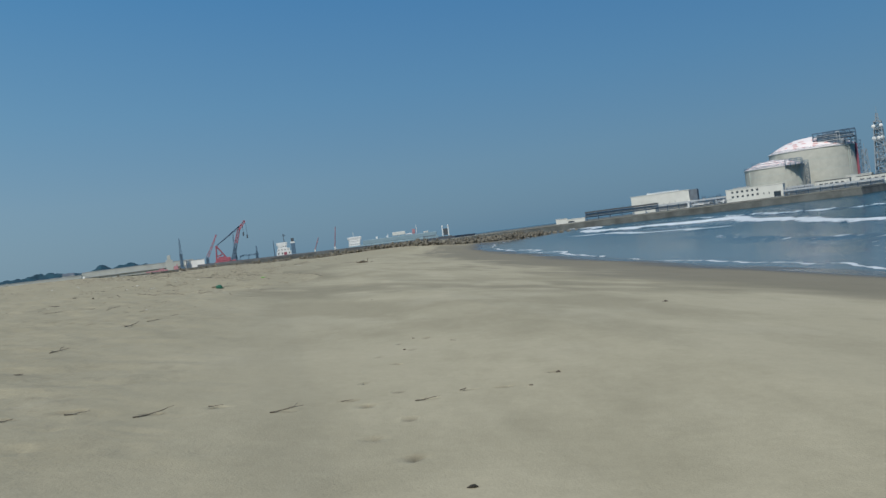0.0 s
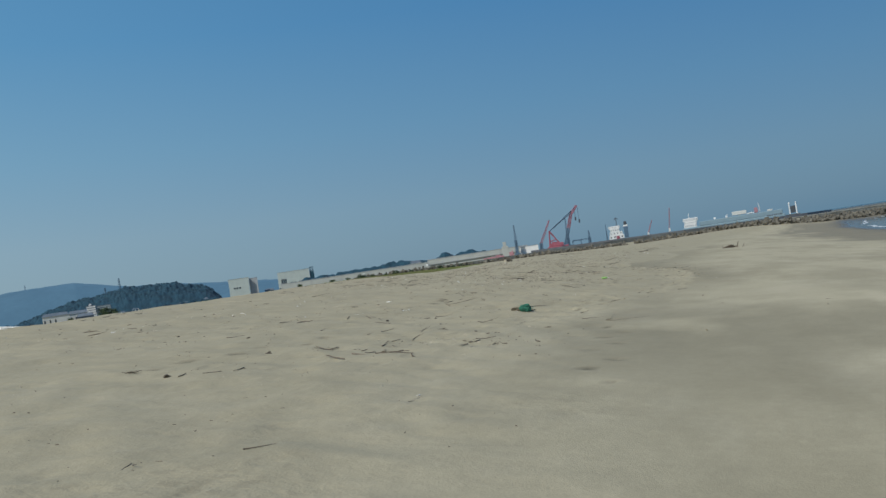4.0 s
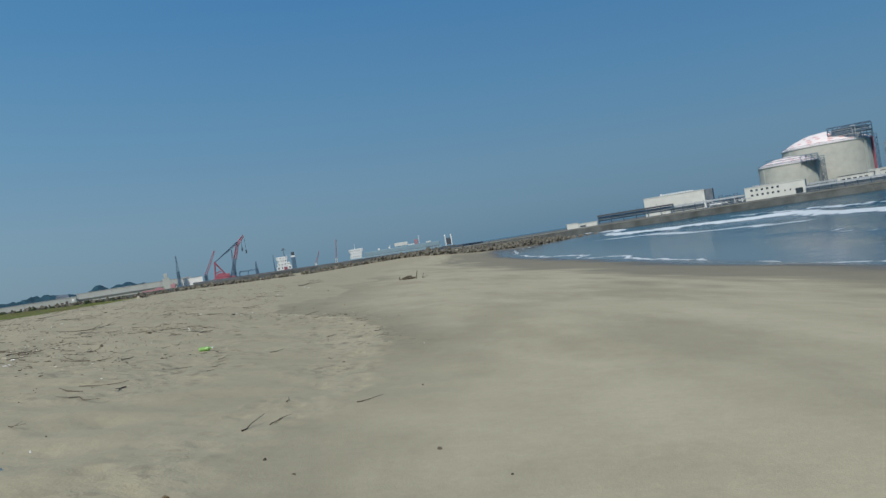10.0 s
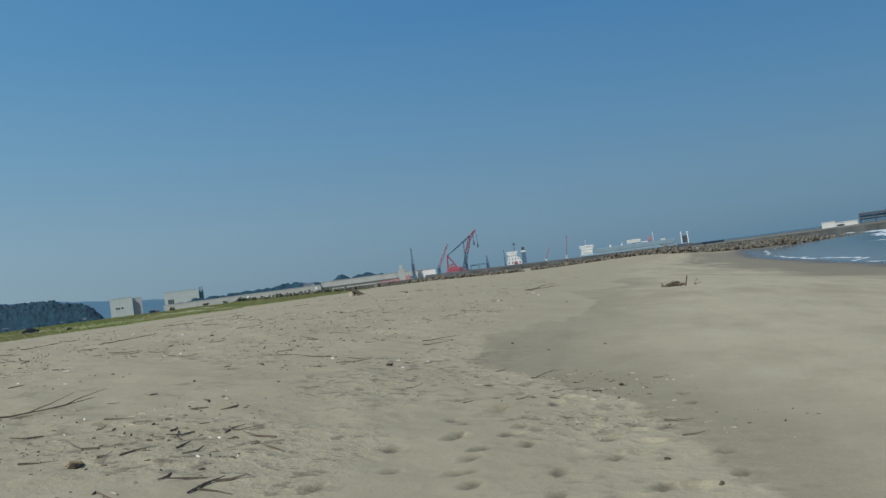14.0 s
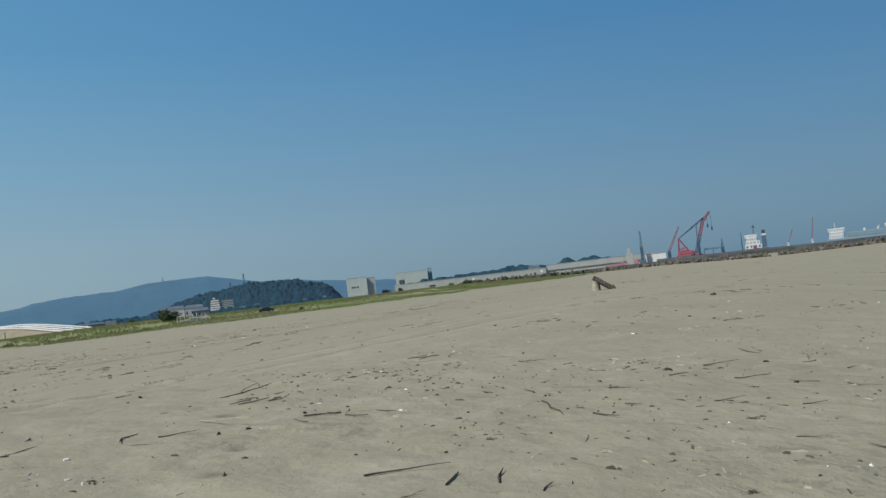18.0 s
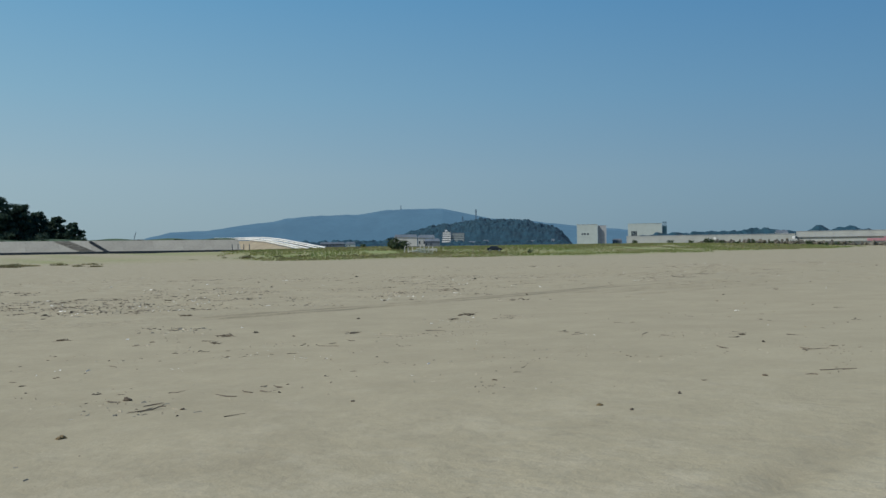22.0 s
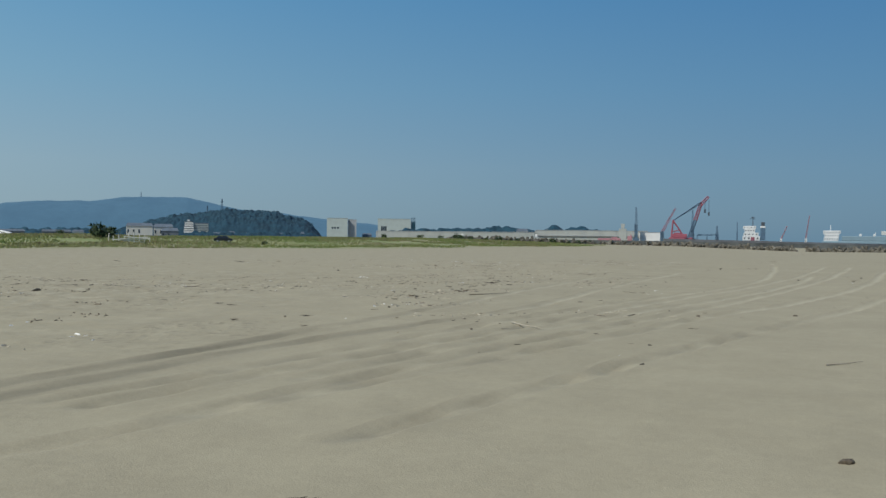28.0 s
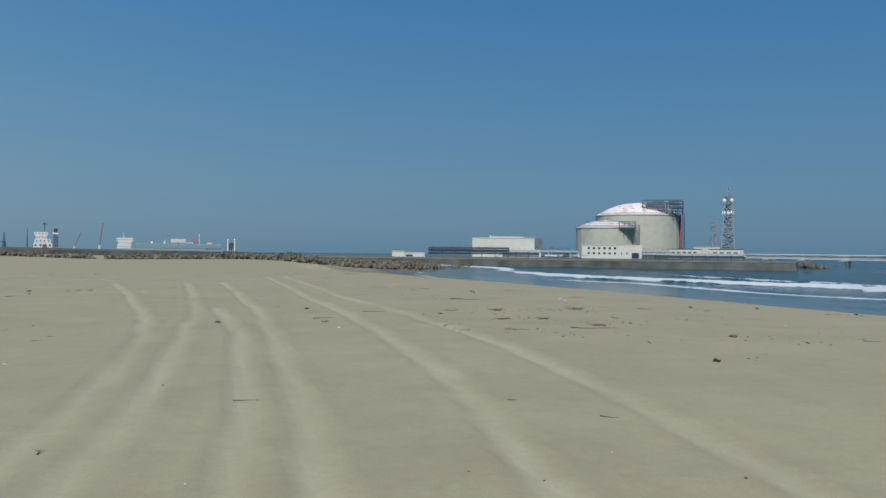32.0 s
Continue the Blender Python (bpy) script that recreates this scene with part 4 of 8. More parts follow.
def tank(station, az, dist, radius, top, dome_top, label):
    x, y = bearing(station, az, dist)
    t = empty("storage_tank", pose(x, y, QUAY - 0.3, 0, 0, facing(x, y)), label, "tank", "storage tanks")
    bm = bmesh.new()
    h = top - QUAY + 0.3
    bmesh.ops.create_cone(bm, cap_ends=True, segments=96, radius1=radius, radius2=radius, depth=h, matrix=Matrix.Translation((0, 0, h / 2)))
    part("wall", bm, CONCRETE_PALE, t, "pale grey concrete tank wall")
    bm = bmesh.new()
    rings = []
    n = 72
    for i in range(9):
        f = i / 8
        r = (radius + 0.5) * math.cos(f * math.pi / 2 * 0.999)
        z = h + 0.8 + (dome_top - top - 0.8) * math.sin(f * math.pi / 2) ** 1.0
        r = (radius + 0.5) * math.sqrt(max(0, 1 - f)) if i else radius + 0.5
        z = h + 0.8 + (dome_top - top - 0.8) * f
        rings.append([bm.verts.new((max(r, 0.3) * math.cos(2 * math.pi * k / n), max(r, 0.3) * math.sin(2 * math.pi * k / n), z)) for k in range(n)])
    for a, b in zip(rings, rings[1:]):
        for k in range(n):
            bm.faces.new((a[k], a[(k + 1) % n], b[(k + 1) % n], b[k]))
    dome = part("dome", bm, DOME, t, "white dome", smooth=True)
    bm = bmesh.new()
    bmesh.ops.create_cone(bm, cap_ends=True, segments=96, radius1=radius + 0.6, radius2=radius + 0.9, depth=0.8, matrix=Matrix.Translation((0, 0, h + 0.4)))
    part("rim", bm, WHITE, t, "white ring beam")
    # pink primer patches on the dome, in rows round it
    rnd = random.Random(int(dist))
    for row, count in ((0.12, 26), (0.27, 22), (0.43, 18), (0.60, 13)):
        for k in range(count):
            if rnd.random() < 0.25:
                continue
            a0 = 2 * math.pi * (k + rnd.uniform(-0.1, 0.1)) / count
            da, f0, f1 = rnd.uniform(0.25, 0.5) / count * 2 * math.pi, row, row + rnd.uniform(0.05, 0.09)
            bm = bmesh.new()
            vs = []
            for f, a in ((f0, a0), (f0, a0 + da / 2), (f0, a0 + da), (f1, a0 + da), (f1, a0 + da / 2), (f1, a0)):
                r = (radius + 0.5) * math.sqrt(1 - f) + 0.15
                vs.append(bm.verts.new((r * math.cos(a), r * math.sin(a), h + 0.95 + (dome_top - top - 0.8) * f)))
            bm.faces.new(vs)
            part("patch", bm, PINK, dome, "pink primer patch")
    # stair tower up the wall
    a = radians(-7)
    sx, sy = radius * math.cos(a) + 2.6, radius * math.sin(a) - 1.0
    bm = bmesh.new()
    lattice(bm, (sx, sy, 0), (sx, sy, h + 4), 4.2, 4.2, 12, 0.24)
    for k in range(12):
        z0, z1 = h * k / 12, h * (k + 1) / 12
        box(bm, sx - 2.1, sy - 2.1, z0, sx + 2.1, sy - 0.9, z0 + 0.2)
        rod(bm, (sx - 1.9, sy, z0) if k % 2 else (sx + 1.9, sy, z0), (sx + 1.9, sy, z1) if k % 2 else (sx - 1.9, sy, z1), 0.3, sides=4)
    part("stair_tower", bm, STEEL, t, "blue-grey steel stair tower")
    # pale service pipes up the wall, and rust streaks of the pour joints
    for a in (-35, -31, -139):
        bm = bmesh.new()
        rod(bm, ((radius + 0.5) * math.cos(radians(a)), (radius + 0.5) * math.sin(radians(a)), 0), ((radius + 0.5) * math.cos(radians(a)), (radius + 0.5) * math.sin(radians(a)), h), 0.3, sides=6)
        part("service_pipe", bm, HAZEGREY, t, "pale service pipe")
    for f in (0.25, 0.5, 0.75):
        bm = bmesh.new()
        bmesh.ops.create_cone(bm, cap_ends=False, segments=96, radius1=radius + 0.06, radius2=radius + 0.06, depth=0.35, matrix=Matrix.Translation((0, 0, h * f)))
        part("pour_joint", bm, HAZEGREY, t, "shallow pour joint round the wall")
    return t, h


t1, h1 = tank(STATION_A, 26.36, 925, 30.6, 33.3, 42.4, "round pale concrete gas tank with a white and pink dome")
t2, h2 = tank(STATION_A, 28.42, 1005, 47, 49.6, 65.5, "large round concrete gas tank with a steel deck on its dome")
# steel deck on the large tank
bm = bmesh.new()
for x in np.linspace(5, 48, 9):
    for y in (-34, -22):
        rod(bm, (x, y, h2), (x, y, h2 + 17), 0.35, sides=4)
    rod(bm, (x, -34, h2 + 6), (x, -22, h2 + 17), 0.25, sides=4)
for z in (5, 9, 13, 17):
    for y in (-34, -22):
        rod(bm, (5, y, h2 + z), (48, y, h2 + z), 0.35, sides=4)
for i, x in enumerate(np.linspace(5, 42, 7)):
    rod(bm, (x, -34, h2 + (5 if i % 2 else 17)), (x + 6, -34, h2 + (17 if i % 2 else 5)), 0.25, sides=4)
part("deck_frame", bm, STEEL, t2, "dark blue steel deck frame")
bm = bmesh.new()
box(bm, 4.5, -35, h2 + 8.6, 48.5, -21, h2 + 9.0)
box(bm, 9, -33, h2 + 9, 46, -25, h2 + 14)
part("deck", bm, STEEL, t2)
bm = bmesh.new()
for y in (-35.5, -33.5, -31.5):
    rod(bm, (-14, y + 8, h2 + 3), (5, y, h2 + 5), 0.3, sides=5)
    rod(bm, (-14, y + 8, h2 - 1), (-14, y + 8, h2 + 3), 0.3, sides=5)
part("walkway", bm, STEEL, t2)
# railings round the rims, and pipework on the deck
for t_, h_, r_, lo, hi in ((t1, h1, 31.2, -160, -10), (t2, h2, 47.6, -150, 10)):
    bm = bmesh.new()
    spots = [(r_ * math.cos(radians(v)), r_ * math.sin(radians(v))) for v in np.arange(lo, hi, 4)]
    for p, q in zip(spots, spots[1:]):
        for z in (1.9, 2.9):
            rod(bm, (*p, h_ + z), (*q, h_ + z), 0.12, sides=4)
        rod(bm, (*p, h_ + 0.4), (*p, h_ + 2.9), 0.12, sides=4)
    part("railing", bm, STEEL, t_, "thin steel railing round the rim")
pr = random.Random(14)
for k in range(26):
    bm = bmesh.new()
    y0, z0 = -36 + 3 * pr.random() if k % 3 else -30, h2 + 3 + 13 * pr.random()
    xa, xb = sorted((pr.uniform(2, 42), pr.uniform(8, 49)))
    r0 = pr.uniform(0.25, 0.6)
    rod(bm, (xa, y0, z0), (xb, y0, z0), r0, sides=6)
    rod(bm, (xb, y0, z0), (xb, y0, h2 + 2), r0, sides=6)
    rod(bm, (xa, y0, z0), (xa, y0 + 6, z0 + 1), r0, sides=6)
    part("deck_pipe", bm, PIPE if k % 2 else STEEL, t2, "grey deck pipe")
for k in range(5):
    bm = bmesh.new()
    x0 = 10 + 8 * k
    rod(bm, (x0, -30, h2 + 9), (x0, -30, h2 + pr.uniform(12.5, 15)), 1.4, sides=10)
    part("pump", bm, PIPE, t2)
bm = bmesh.new()
box(bm, -30, -27, h2 + 1.0, 0, -25, h2 + 1.4)
for x in np.arange(-30, 1, 3):
    rod(bm, (x, -27, h2 - 1), (x, -27, h2 + 3), 0.2, sides=4)
for z in (2.2, 3.0):
    rod(bm, (-30, -27, h2 + z), (0, -27, h2 + z), 0.15, sides=4)
part("catwalk", bm, STEEL, t2, "steel catwalk along the dome")
bm = bmesh.new()
for a in (-16.0, -13.6, -11.2):
    r = 47.8
    rod(bm, (r * math.cos(radians(a)), r * math.sin(radians(a)), 0), (r * math.cos(radians(a)), r * math.sin(radians(a)), h2 + 2), 0.8, sides=6)
part("riser_pipe", bm, RED, t2, "red riser pipes")
bm = bmesh.new()
box(bm, 14, -30, h1 + 0.5, 30, -12, h1 + 1.0)
for x in (14, 19, 24, 30):
    for y in (-30, -12):
        rod(bm, (x, y, h1 - 3), (x, y, h1 + 7), 0.3, sides=4)
for z in (3, 5, 7):
    rod(bm, (-20, -30, h1 + z), (30, -30, h1 + z), 0.22, sides=4)
    rod(bm, (14, -12, h1 + z), (30, -12, h1 + z), 0.22, sides=4)
part("deck_frame", bm, STEEL, t1, "blue-grey steel deck")


def building(name, x, y, turn, wide, deep, base, top, mat, label, category="building", windows=(), roof_mat=None, group=""):
    """A block with parapet, roof and real window openings on its front; windows: (x from its left end, z, width, height)."""
    t = empty(name, pose(x, y, base, 0, 0, turn), label, category, group)
    h = top - base
    bm = bmesh.new()
    box(bm, 0, 0.25, 0, wide, deep, h)
    part("wall", bm, mat, t)
    # front skin, split round the windows
    bm = bmesh.new()
    cuts_x = sorted({0.0, wide, *(w[0] for w in windows), *(w[0] + w[2] for w in windows)})
    cuts_z = sorted({0.0, h, *(w[1] for w in windows), *(w[1] + w[3] for w in windows)})
    for xa, xb in zip(cuts_x, cuts_x[1:]):
        for za, zb in zip(cuts_z, cuts_z[1:]):
            mx, mz = (xa + xb) / 2, (za + zb) / 2
            if not any(w[0] < mx < w[0] + w[2] and w[1] < mz < w[1] + w[3] for w in windows):
                box(bm, xa, 0, za, xb, 0.246, zb)
    part("front_wall", bm, mat, t)
    bm = bmesh.new()
    box(bm, -0.3, -0.3, h + 0.004, wide + 0.3, deep + 0.3, h + 0.5)
    part("roof", bm, roof_mat or mat, t)
    for w in windows:
        bm = bmesh.new()
        box(bm, w[0] + 0.004, 0.12, w[1] + 0.004, w[0] + w[2] - 0.004, 0.242, w[1] + w[3] - 0.004)
        win = part("window", bm, GLASS, t, "dark window pane")
        bm = bmesh.new()
        box(bm, w[0] - 0.1, -0.12, w[1] - 0.2, w[0] + w[2] + 0.1, -0.004, w[1] - 0.004)
        part("sill", bm, GREY, win)
    return t


def front(station, az0, az1, d):
    """The left front corner, turn and width of a facade seen square between two bearings."""
    a, b = Vector(bearing(station, az0, d)), Vector(bearing(station, az1, d))
    return a.x, a.y, math.degrees(math.atan2(b.y - a.y, b.x - a.x)), (b - a).length


x, y, turn, wide = front(STATION_A, 24.84, 28.68, 672)
wins = [(4.4 + 3.95 * k, z, 1.7, 1.5) for k in range(6) for z in (3.3, 7.2)] + [(29.5, 3.3, 0.8, 1.5), (33.5, 3.3, 0.8, 1.5), (37.5, 0.3, 5.5, 4.2)]
office = building("office_building", x, y, turn, wide, 18, QUAY, 13.5, OFFWHITE, "white two-storey terminal office with square windows", windows=wins)
bm = bmesh.new()
for k in range(7):
    box(bm, 6 + k * 1.9, 5, 10.6, 7.2 + k * 1.9, 7, 11.7)
part("roof_vent", bm, GREY, office)
x, y, turn, wide = front(STATION_A, 17.62, 21.74, 742)
hall = building("pump_hall", x, y, turn, wide, 40, QUAY, 19.6, OFFWHITE, "white windowless pump hall with units on its roof")
for k in range(13):
    bm = bmesh.new()
    box(bm, 15 + k * 2.3, 4, 16.7, 16.3 + k * 2.3, 6, 17.9 if k else 18.6, 0.1)
    part("roof_unit", bm, WHITE, hall)
# dark grey puts the shade on the hall's right end into the colour
bm = bmesh.new()
box(bm, wide + 0.01, 6, 0, wide + 7, 34, 16.6)
part("annex", bm, ROOFING, hall, "annex, dark grey for the shaded end of the hall")
bm = bmesh.new()
box(bm, wide - 4, -5, 0, wide + 5, -0.4, 6.5)
part("porch", bm, WHITE, hall)
x, y, turn, wide = front(STATION_A, 30.31, 32.44, 715)
building("plant_building", x, y, turn, wide, 14, QUAY, 11.1, OFFWHITE, "low white plant building with a band of windows", windows=[(3 + 4.2 * k, 4.9, 2.6, 0.9) for k in range(5)], roof_mat=DARKGREY)
x, y, turn, wide = front(STATION_A, 32.85, 34.92, 715)
building("plant_building", x, y, turn, wide, 14, QUAY, 11.1, OFFWHITE, "low white plant building beside the lattice tower", windows=[(3 + 5.2 * k, 4.9, 3.0, 0.8) for k in range(4)], roof_mat=DARKGREY)
x, y, turn, wide = front(STATION_A, 31.9, 33.5, 745)
building("plant_building", x, y, turn, wide, 14, QUAY, 13.0, OFFWHITE, "plain off-white plant building behind the others")
x, y, turn, wide = front(STATION_A, 12.29, 13.1, 690)
building("gate_house", x, y, turn, wide, 6, QUAY, 7.6, OFFWHITE, "small white hut on the quay")
x, y, turn, wide = front(STATION_A, 13.12, 14.47, 690)
building("gate_house", x, y, turn, wide, 6, QUAY, 6.4, OFFWHITE, "low white shed on the quay", windows=[(1.0, 0.4, 5.5, 1.3)])


def pipe_rack(x, y, turn, wide, top, label, beam):
    t = empty("pipe_rack", pose(x, y, QUAY, 0, 0, turn), label, "pipe rack", "pipe racks")
    h = top - QUAY
    n = max(3, int(wide / 9))
    for k in range(n + 1):
        for yy in (0, 5):
            bm = bmesh.new()
            box(bm, wide * k / n - 0.28, yy - 0.28, 0, wide * k / n + 0.28, yy + 0.28, h - 1.4)
            part("column", bm, STEEL, t)
    for yy in (0, 5):
        bm = bmesh.new()
        box(bm, -0.5, yy - 0.4, h - 1.4, wide + 0.5, yy + 0.4, h)
        part("beam", bm, beam, t)
    for k, (z, r) in enumerate(((h - 2.3, 0.6), (h - 3.5, 0.65), (h - 4.8, 0.5))):
        bm = bmesh.new()
        rod(bm, (-1, 1.2 + k, z), (wide + 1, 1.2 + k, z), r, sides=8)
        part("pipe", bm, STEEL if beam is DARKGREY and k != 1 else PIPE, t)
    for k in range(2 * n):
        bm = bmesh.new()
        rod(bm, (wide * (k + 0.5) / (2 * n), 0.2, h + 0.01), (wide * (k + 0.5) / (2 * n), 0.2, h + 1.0 + 0.5 * (k % 3 == 0)), 0.14, sides=5)
        part("valve_stem", bm, DARKGREY, t)
    for k in range(n):
        if k % 2:
            bm = bmesh.new()
            rod(bm, (wide * k / n, -0.1, 0.2), (wide * (k + 1) / n, -0.1, h - 1.5), 0.16, sides=5)
            part("brace", bm, STEEL, t)
    return t


x, y, turn, wide = front(STATION_A, 14.73, 20.02, 668)
pipe_rack(x, y, turn, wide, 11.3, "long dark pipe rack on steel columns", DARKGREY)
x, y, turn, wide = front(STATION_A, 19.7, 24.6, 690)
pipe_rack(x, y, turn, wide, 9.4, "pale pipe rack beside the pump hall", PIPE)
x, y, turn, wide = front(STATION_A, 28.7, 30.4, 690)
pipe_rack(x, y, turn, wide, 10.2, "pale pipe rack beside the office", PIPE)
x, y, turn, wide = front(STATION_A, 28.75, 34.95, 668)
pipe_rack(x, y, turn, wide, 8.0, "low pale pipe rack along the sea wall", PIPE)
for az, h, w in ((22.3, 9.0, 3.5), (22.9, 10.5, 3.0), (23.4, 9.6, 4.0), (23.9, 10.2, 3.2)):
    x, y = bearing(STATION_A, az, 720)
    v = empty("vaporiser", pose(x, y, QUAY, 0, 0, facing(x, y)), "dark steel process unit among pipes", "plant", "process units")
    bm = bmesh.new()
    lattice(bm, (0, 0, 0), (0, 0, h - QUAY + 1.5), w, w, 3, 0.2)
    part("frame", bm, STEEL, v)
    bm = bmesh.new()
    rod(bm, (0, 0, 0), (0, 0, h - QUAY), w * 0.36, sides=12)
    part("vessel", bm, PIPE, v)

# vessels, valves and low pipes between the buildings
pr = random.Random(23)
for k in range(22):
    az = pr.uniform(21.8, 24.7) if k < 14 else pr.uniform(28.75, 30.3)
    x, y = bearing(STATION_A, az, pr.uniform(668, 684))
    tall_, wide_ = pr.uniform(2.0, 5.0), pr.uniform(0.8, 1.9)
    v = empty("process_vessel", pose(x, y, QUAY, 0, 0, facing(x, y)), "small white process vessel with pipes on the quay", "vessel", "process vessels")
    bm = bmesh.new()
    if k % 3:
        rod(bm, (0, 0, 0.4), (0, 0, tall_), wide_ * 0.5, sides=12)
    else:
        rod(bm, (-2.2, 0, 1.6), (2.2, 0, 1.6), 0.9, sides=12)
    part("shell", bm, WHITE if k % 2 else PIPE, v)
    bm = bmesh.new()
    rod(bm, (-0.4, 0, 0), (-0.4, 0, 1.0), 0.2, sides=5)
    rod(bm, (0.4, 0, 0), (0.4, 0, 1.0), 0.2, sides=5)
    part("leg", bm, STEEL, v)
    bm = bmesh.new()
    rod(bm, (0, -0.3, tall_ * 0.7), (pr.uniform(3, 8), -0.3, tall_ * 0.7), 0.22, sides=6)
    part("pipe", bm, PIPE, v)

# lattice radio tower
TOWERGREY = material("galvanised_lattice", (0.27, 0.31, 0.34), 0.55, vary=0.2, scale=0.5, fine=4, bump=0.05)
x, y = bearing(STATION_A, 34.0, 767)
tower = empty("radio_tower", pose(x, y, QUAY, 0, 0, facing(x, y)), "grey lattice radio tower with round dishes", "tower")
bm = bmesh.new()
lattice(bm, (0, 0, 0), (0, 0, 53), 11.5, 5.6, 10, 0.55)
lattice(bm, (0, 0, 0), (0, 0, 50), 5.0, 3.0, 10, 0.35)
part("mast", bm, TOWERGREY, tower)
for z, w in ((20, 8.5), (36, 7.5), (46.5, 7.5), (53, 6.0)):
    bm = bmesh.new()
    bmesh.ops.create_cone(bm, cap_ends=True, segments=16, radius1=w / 2 + 0.6, radius2=w / 2 + 0.6, depth=0.6, matrix=Matrix.Translation((0, 0, z)))
    for k in range(12):
        a = 2 * math.pi * k / 12
        rod(bm, (w / 2 * math.cos(a), w / 2 * math.sin(a), z), (w / 2 * math.cos(a), w / 2 * math.sin(a), z + 1.6), 0.1, sides=4)
    part("platform", bm, TOWERGREY, tower)
for z, xx in ((39.0, -3.6), (39.2, 3.0), (49.4, -3.2), (49.6, 2.8), (39.0, 0)):
    bm = bmesh.new()
    bmesh.ops.create_uvsphere(bm, u_segments=14, v_segments=8, radius=1.6, matrix=Matrix.Translation((xx, -3.2, z)) @ Matrix.Diagonal((1, 0.45, 1, 1)))
    part("dish", bm, WHITE, tower, smooth=True)
bm = bmesh.new()
lattice(bm, (0, 0, 53), (0, 0, 60.5), 2.6, 1.4, 4, 0.25)
rod(bm, (0, 0, 60.5), (0, 0, 66), 0.2, 0.1)
part("spire", bm, TOWERGREY, tower)
x, y = bearing(STATION_A, 33.1, 760)
mast = empty("radio_mast", pose(x, y, QUAY), "slender grey lattice mast", "mast")
bm = bmesh.new()
lattice(bm, (0, 0, 0), (0, 0, 31), 5.0, 3.0, 8, 0.3)
rod(bm, (0, 0, 31), (0, 0, 36), 0.2)
part("mast", bm, TOWERGREY, mast)

# pipe trestle running out over the sea
trestle = empty("pipe_trestle", pose(0, 0, 0), "long pale pipe trestle on piers over the sea", "trestle")
a, b = Vector(bearing(STATION_A, 34.6, 735)), Vector(bearing(STATION_A, 52.0, 470))
way = (b - a).normalized()
for k, z in enumerate((5.5, 6.9)):
    bm = bmesh.new()
    rod(bm, (*a, z), (*b, z - 0.8), 0.9, sides=8)
    part("pipe", bm, WHITE, trestle)
bm = bmesh.new()
side = Vector((-way.y, way.x))
for off in (-2.2, 2.2):
    for z in (4.7, 7.6):
        rod(bm, (*(a + side * off), z), (*(b + side * off), z - 0.8), 0.45, sides=4)
n = 60
for k in range(n):
    p, q = a.lerp(b, k / n) - side * 2.2, a.lerp(b, (k + 1) / n) - side * 2.2
    rod(bm, (*p, 4.7 if k % 2 else 7.6), (*q, 7.5 if k % 2 else 4.6), 0.2, sides=4)
part("truss", bm, WHITE, trestle)
for k in range(1, 7):
    p = a.lerp(b, k / 6.4)
    bm = bmesh.new()
    for off in (-2.0, 2.0):
        rod(bm, (*(p + side * off), -3), (*(p + side * off * 0.7), 3.6), 0.9, sides=8)
    box(bm, p.x - 3.4, p.y - 3.4, 3.4, p.x + 3.4, p.y + 3.4, 4.4)
    part("pier", bm, WHITE, trestle, "white concrete pier")

# ---- the port ----
WALL_LINE = [(-420, 380), (-250, 470), (-150, 540), (-70, 600), (-20, 640)]
# the lightened grey puts haze before the far quay into its colour
ASPHALT = material("hazed_quay_face", (0.175, 0.185, 0.195), 0.9, vary=0.3, scale=0.2, fine=2, bump=0.3)
wall_along("quay_wall", [(-160, 560), (-70, 620), (10, 720), (30, 800)], (8.3, 6.7, 5.6, 5.2), 3.0, 2.2, ASPHALT, "grey quay wall of the port", "quay", "structure", slope=0.4)
wall_along("sea_wall", WALL_LINE, (7.4, 7.4, 7.0, 6.0, 5.0), 3.0, 2.2, CONCRETE, "long grey concrete parapet behind the armour blocks", "sea wall", "structure", slope=0.4)


def crane_place(az, d):
    return bearing(STATION_B, az, d)


# floating crane
x, y = crane_place(-13.65, 1185)
fc = empty("floating_crane", pose(x, y, 1.0, 0, 0, facing(x, y, STATION_B)), "red floating crane with a raised boom", "crane", "port cranes")
bm = bmesh.new()
box(bm, -16, -10, 0, 14, 10, 10.5, 0.6)
part("hull", bm, RED, fc)
bm = bmesh.new()
box(bm, -12, -8, 10.51, 7, 8, 15.2, 0.5)
box(bm, -10, -6, 15.21, 0, 6, 17.0, 0.4)
part("engine_house", bm, RED, fc)
bm = bmesh.new()
for yy in (-5, 5):
    rod(bm, (-13, yy, 10), (-11, yy, 33), 1.1, 0.9, 6)
    rod(bm, (-11, yy, 33), (3, yy, 12), 1.0, sides=6)
    rod(bm, (-13, yy, 18), (-4, yy, 20), 0.7, sides=4)
rod(bm, (-11, -5, 33), (-11, 5, 33), 0.9, sides=6)
part("a_frame", bm, RED, fc, "red A-frame")
bm = bmesh.new()
lattice(bm, (10, 0, 10.5), (17, 0, 33), 4.2, 3.7, 5, 0.6)
box(bm, 9, -2.5, 10.4, 14, 2.5, 16)
part("boom_foot", bm, STEEL, fc, "dark boom foot")
bm = bmesh.new()
lattice(bm, (17, 0, 33), (24, 0, 55), 3.7, 3.2, 5, 0.6)
part("boom", bm, RED, fc)
bm = bmesh.new()
lattice(bm, (22.5, 0, 52), (33, 0, 64), 3.6, 2.4, 4, 0.55)
part("jib", bm, RED, fc)
bm = bmesh.new()
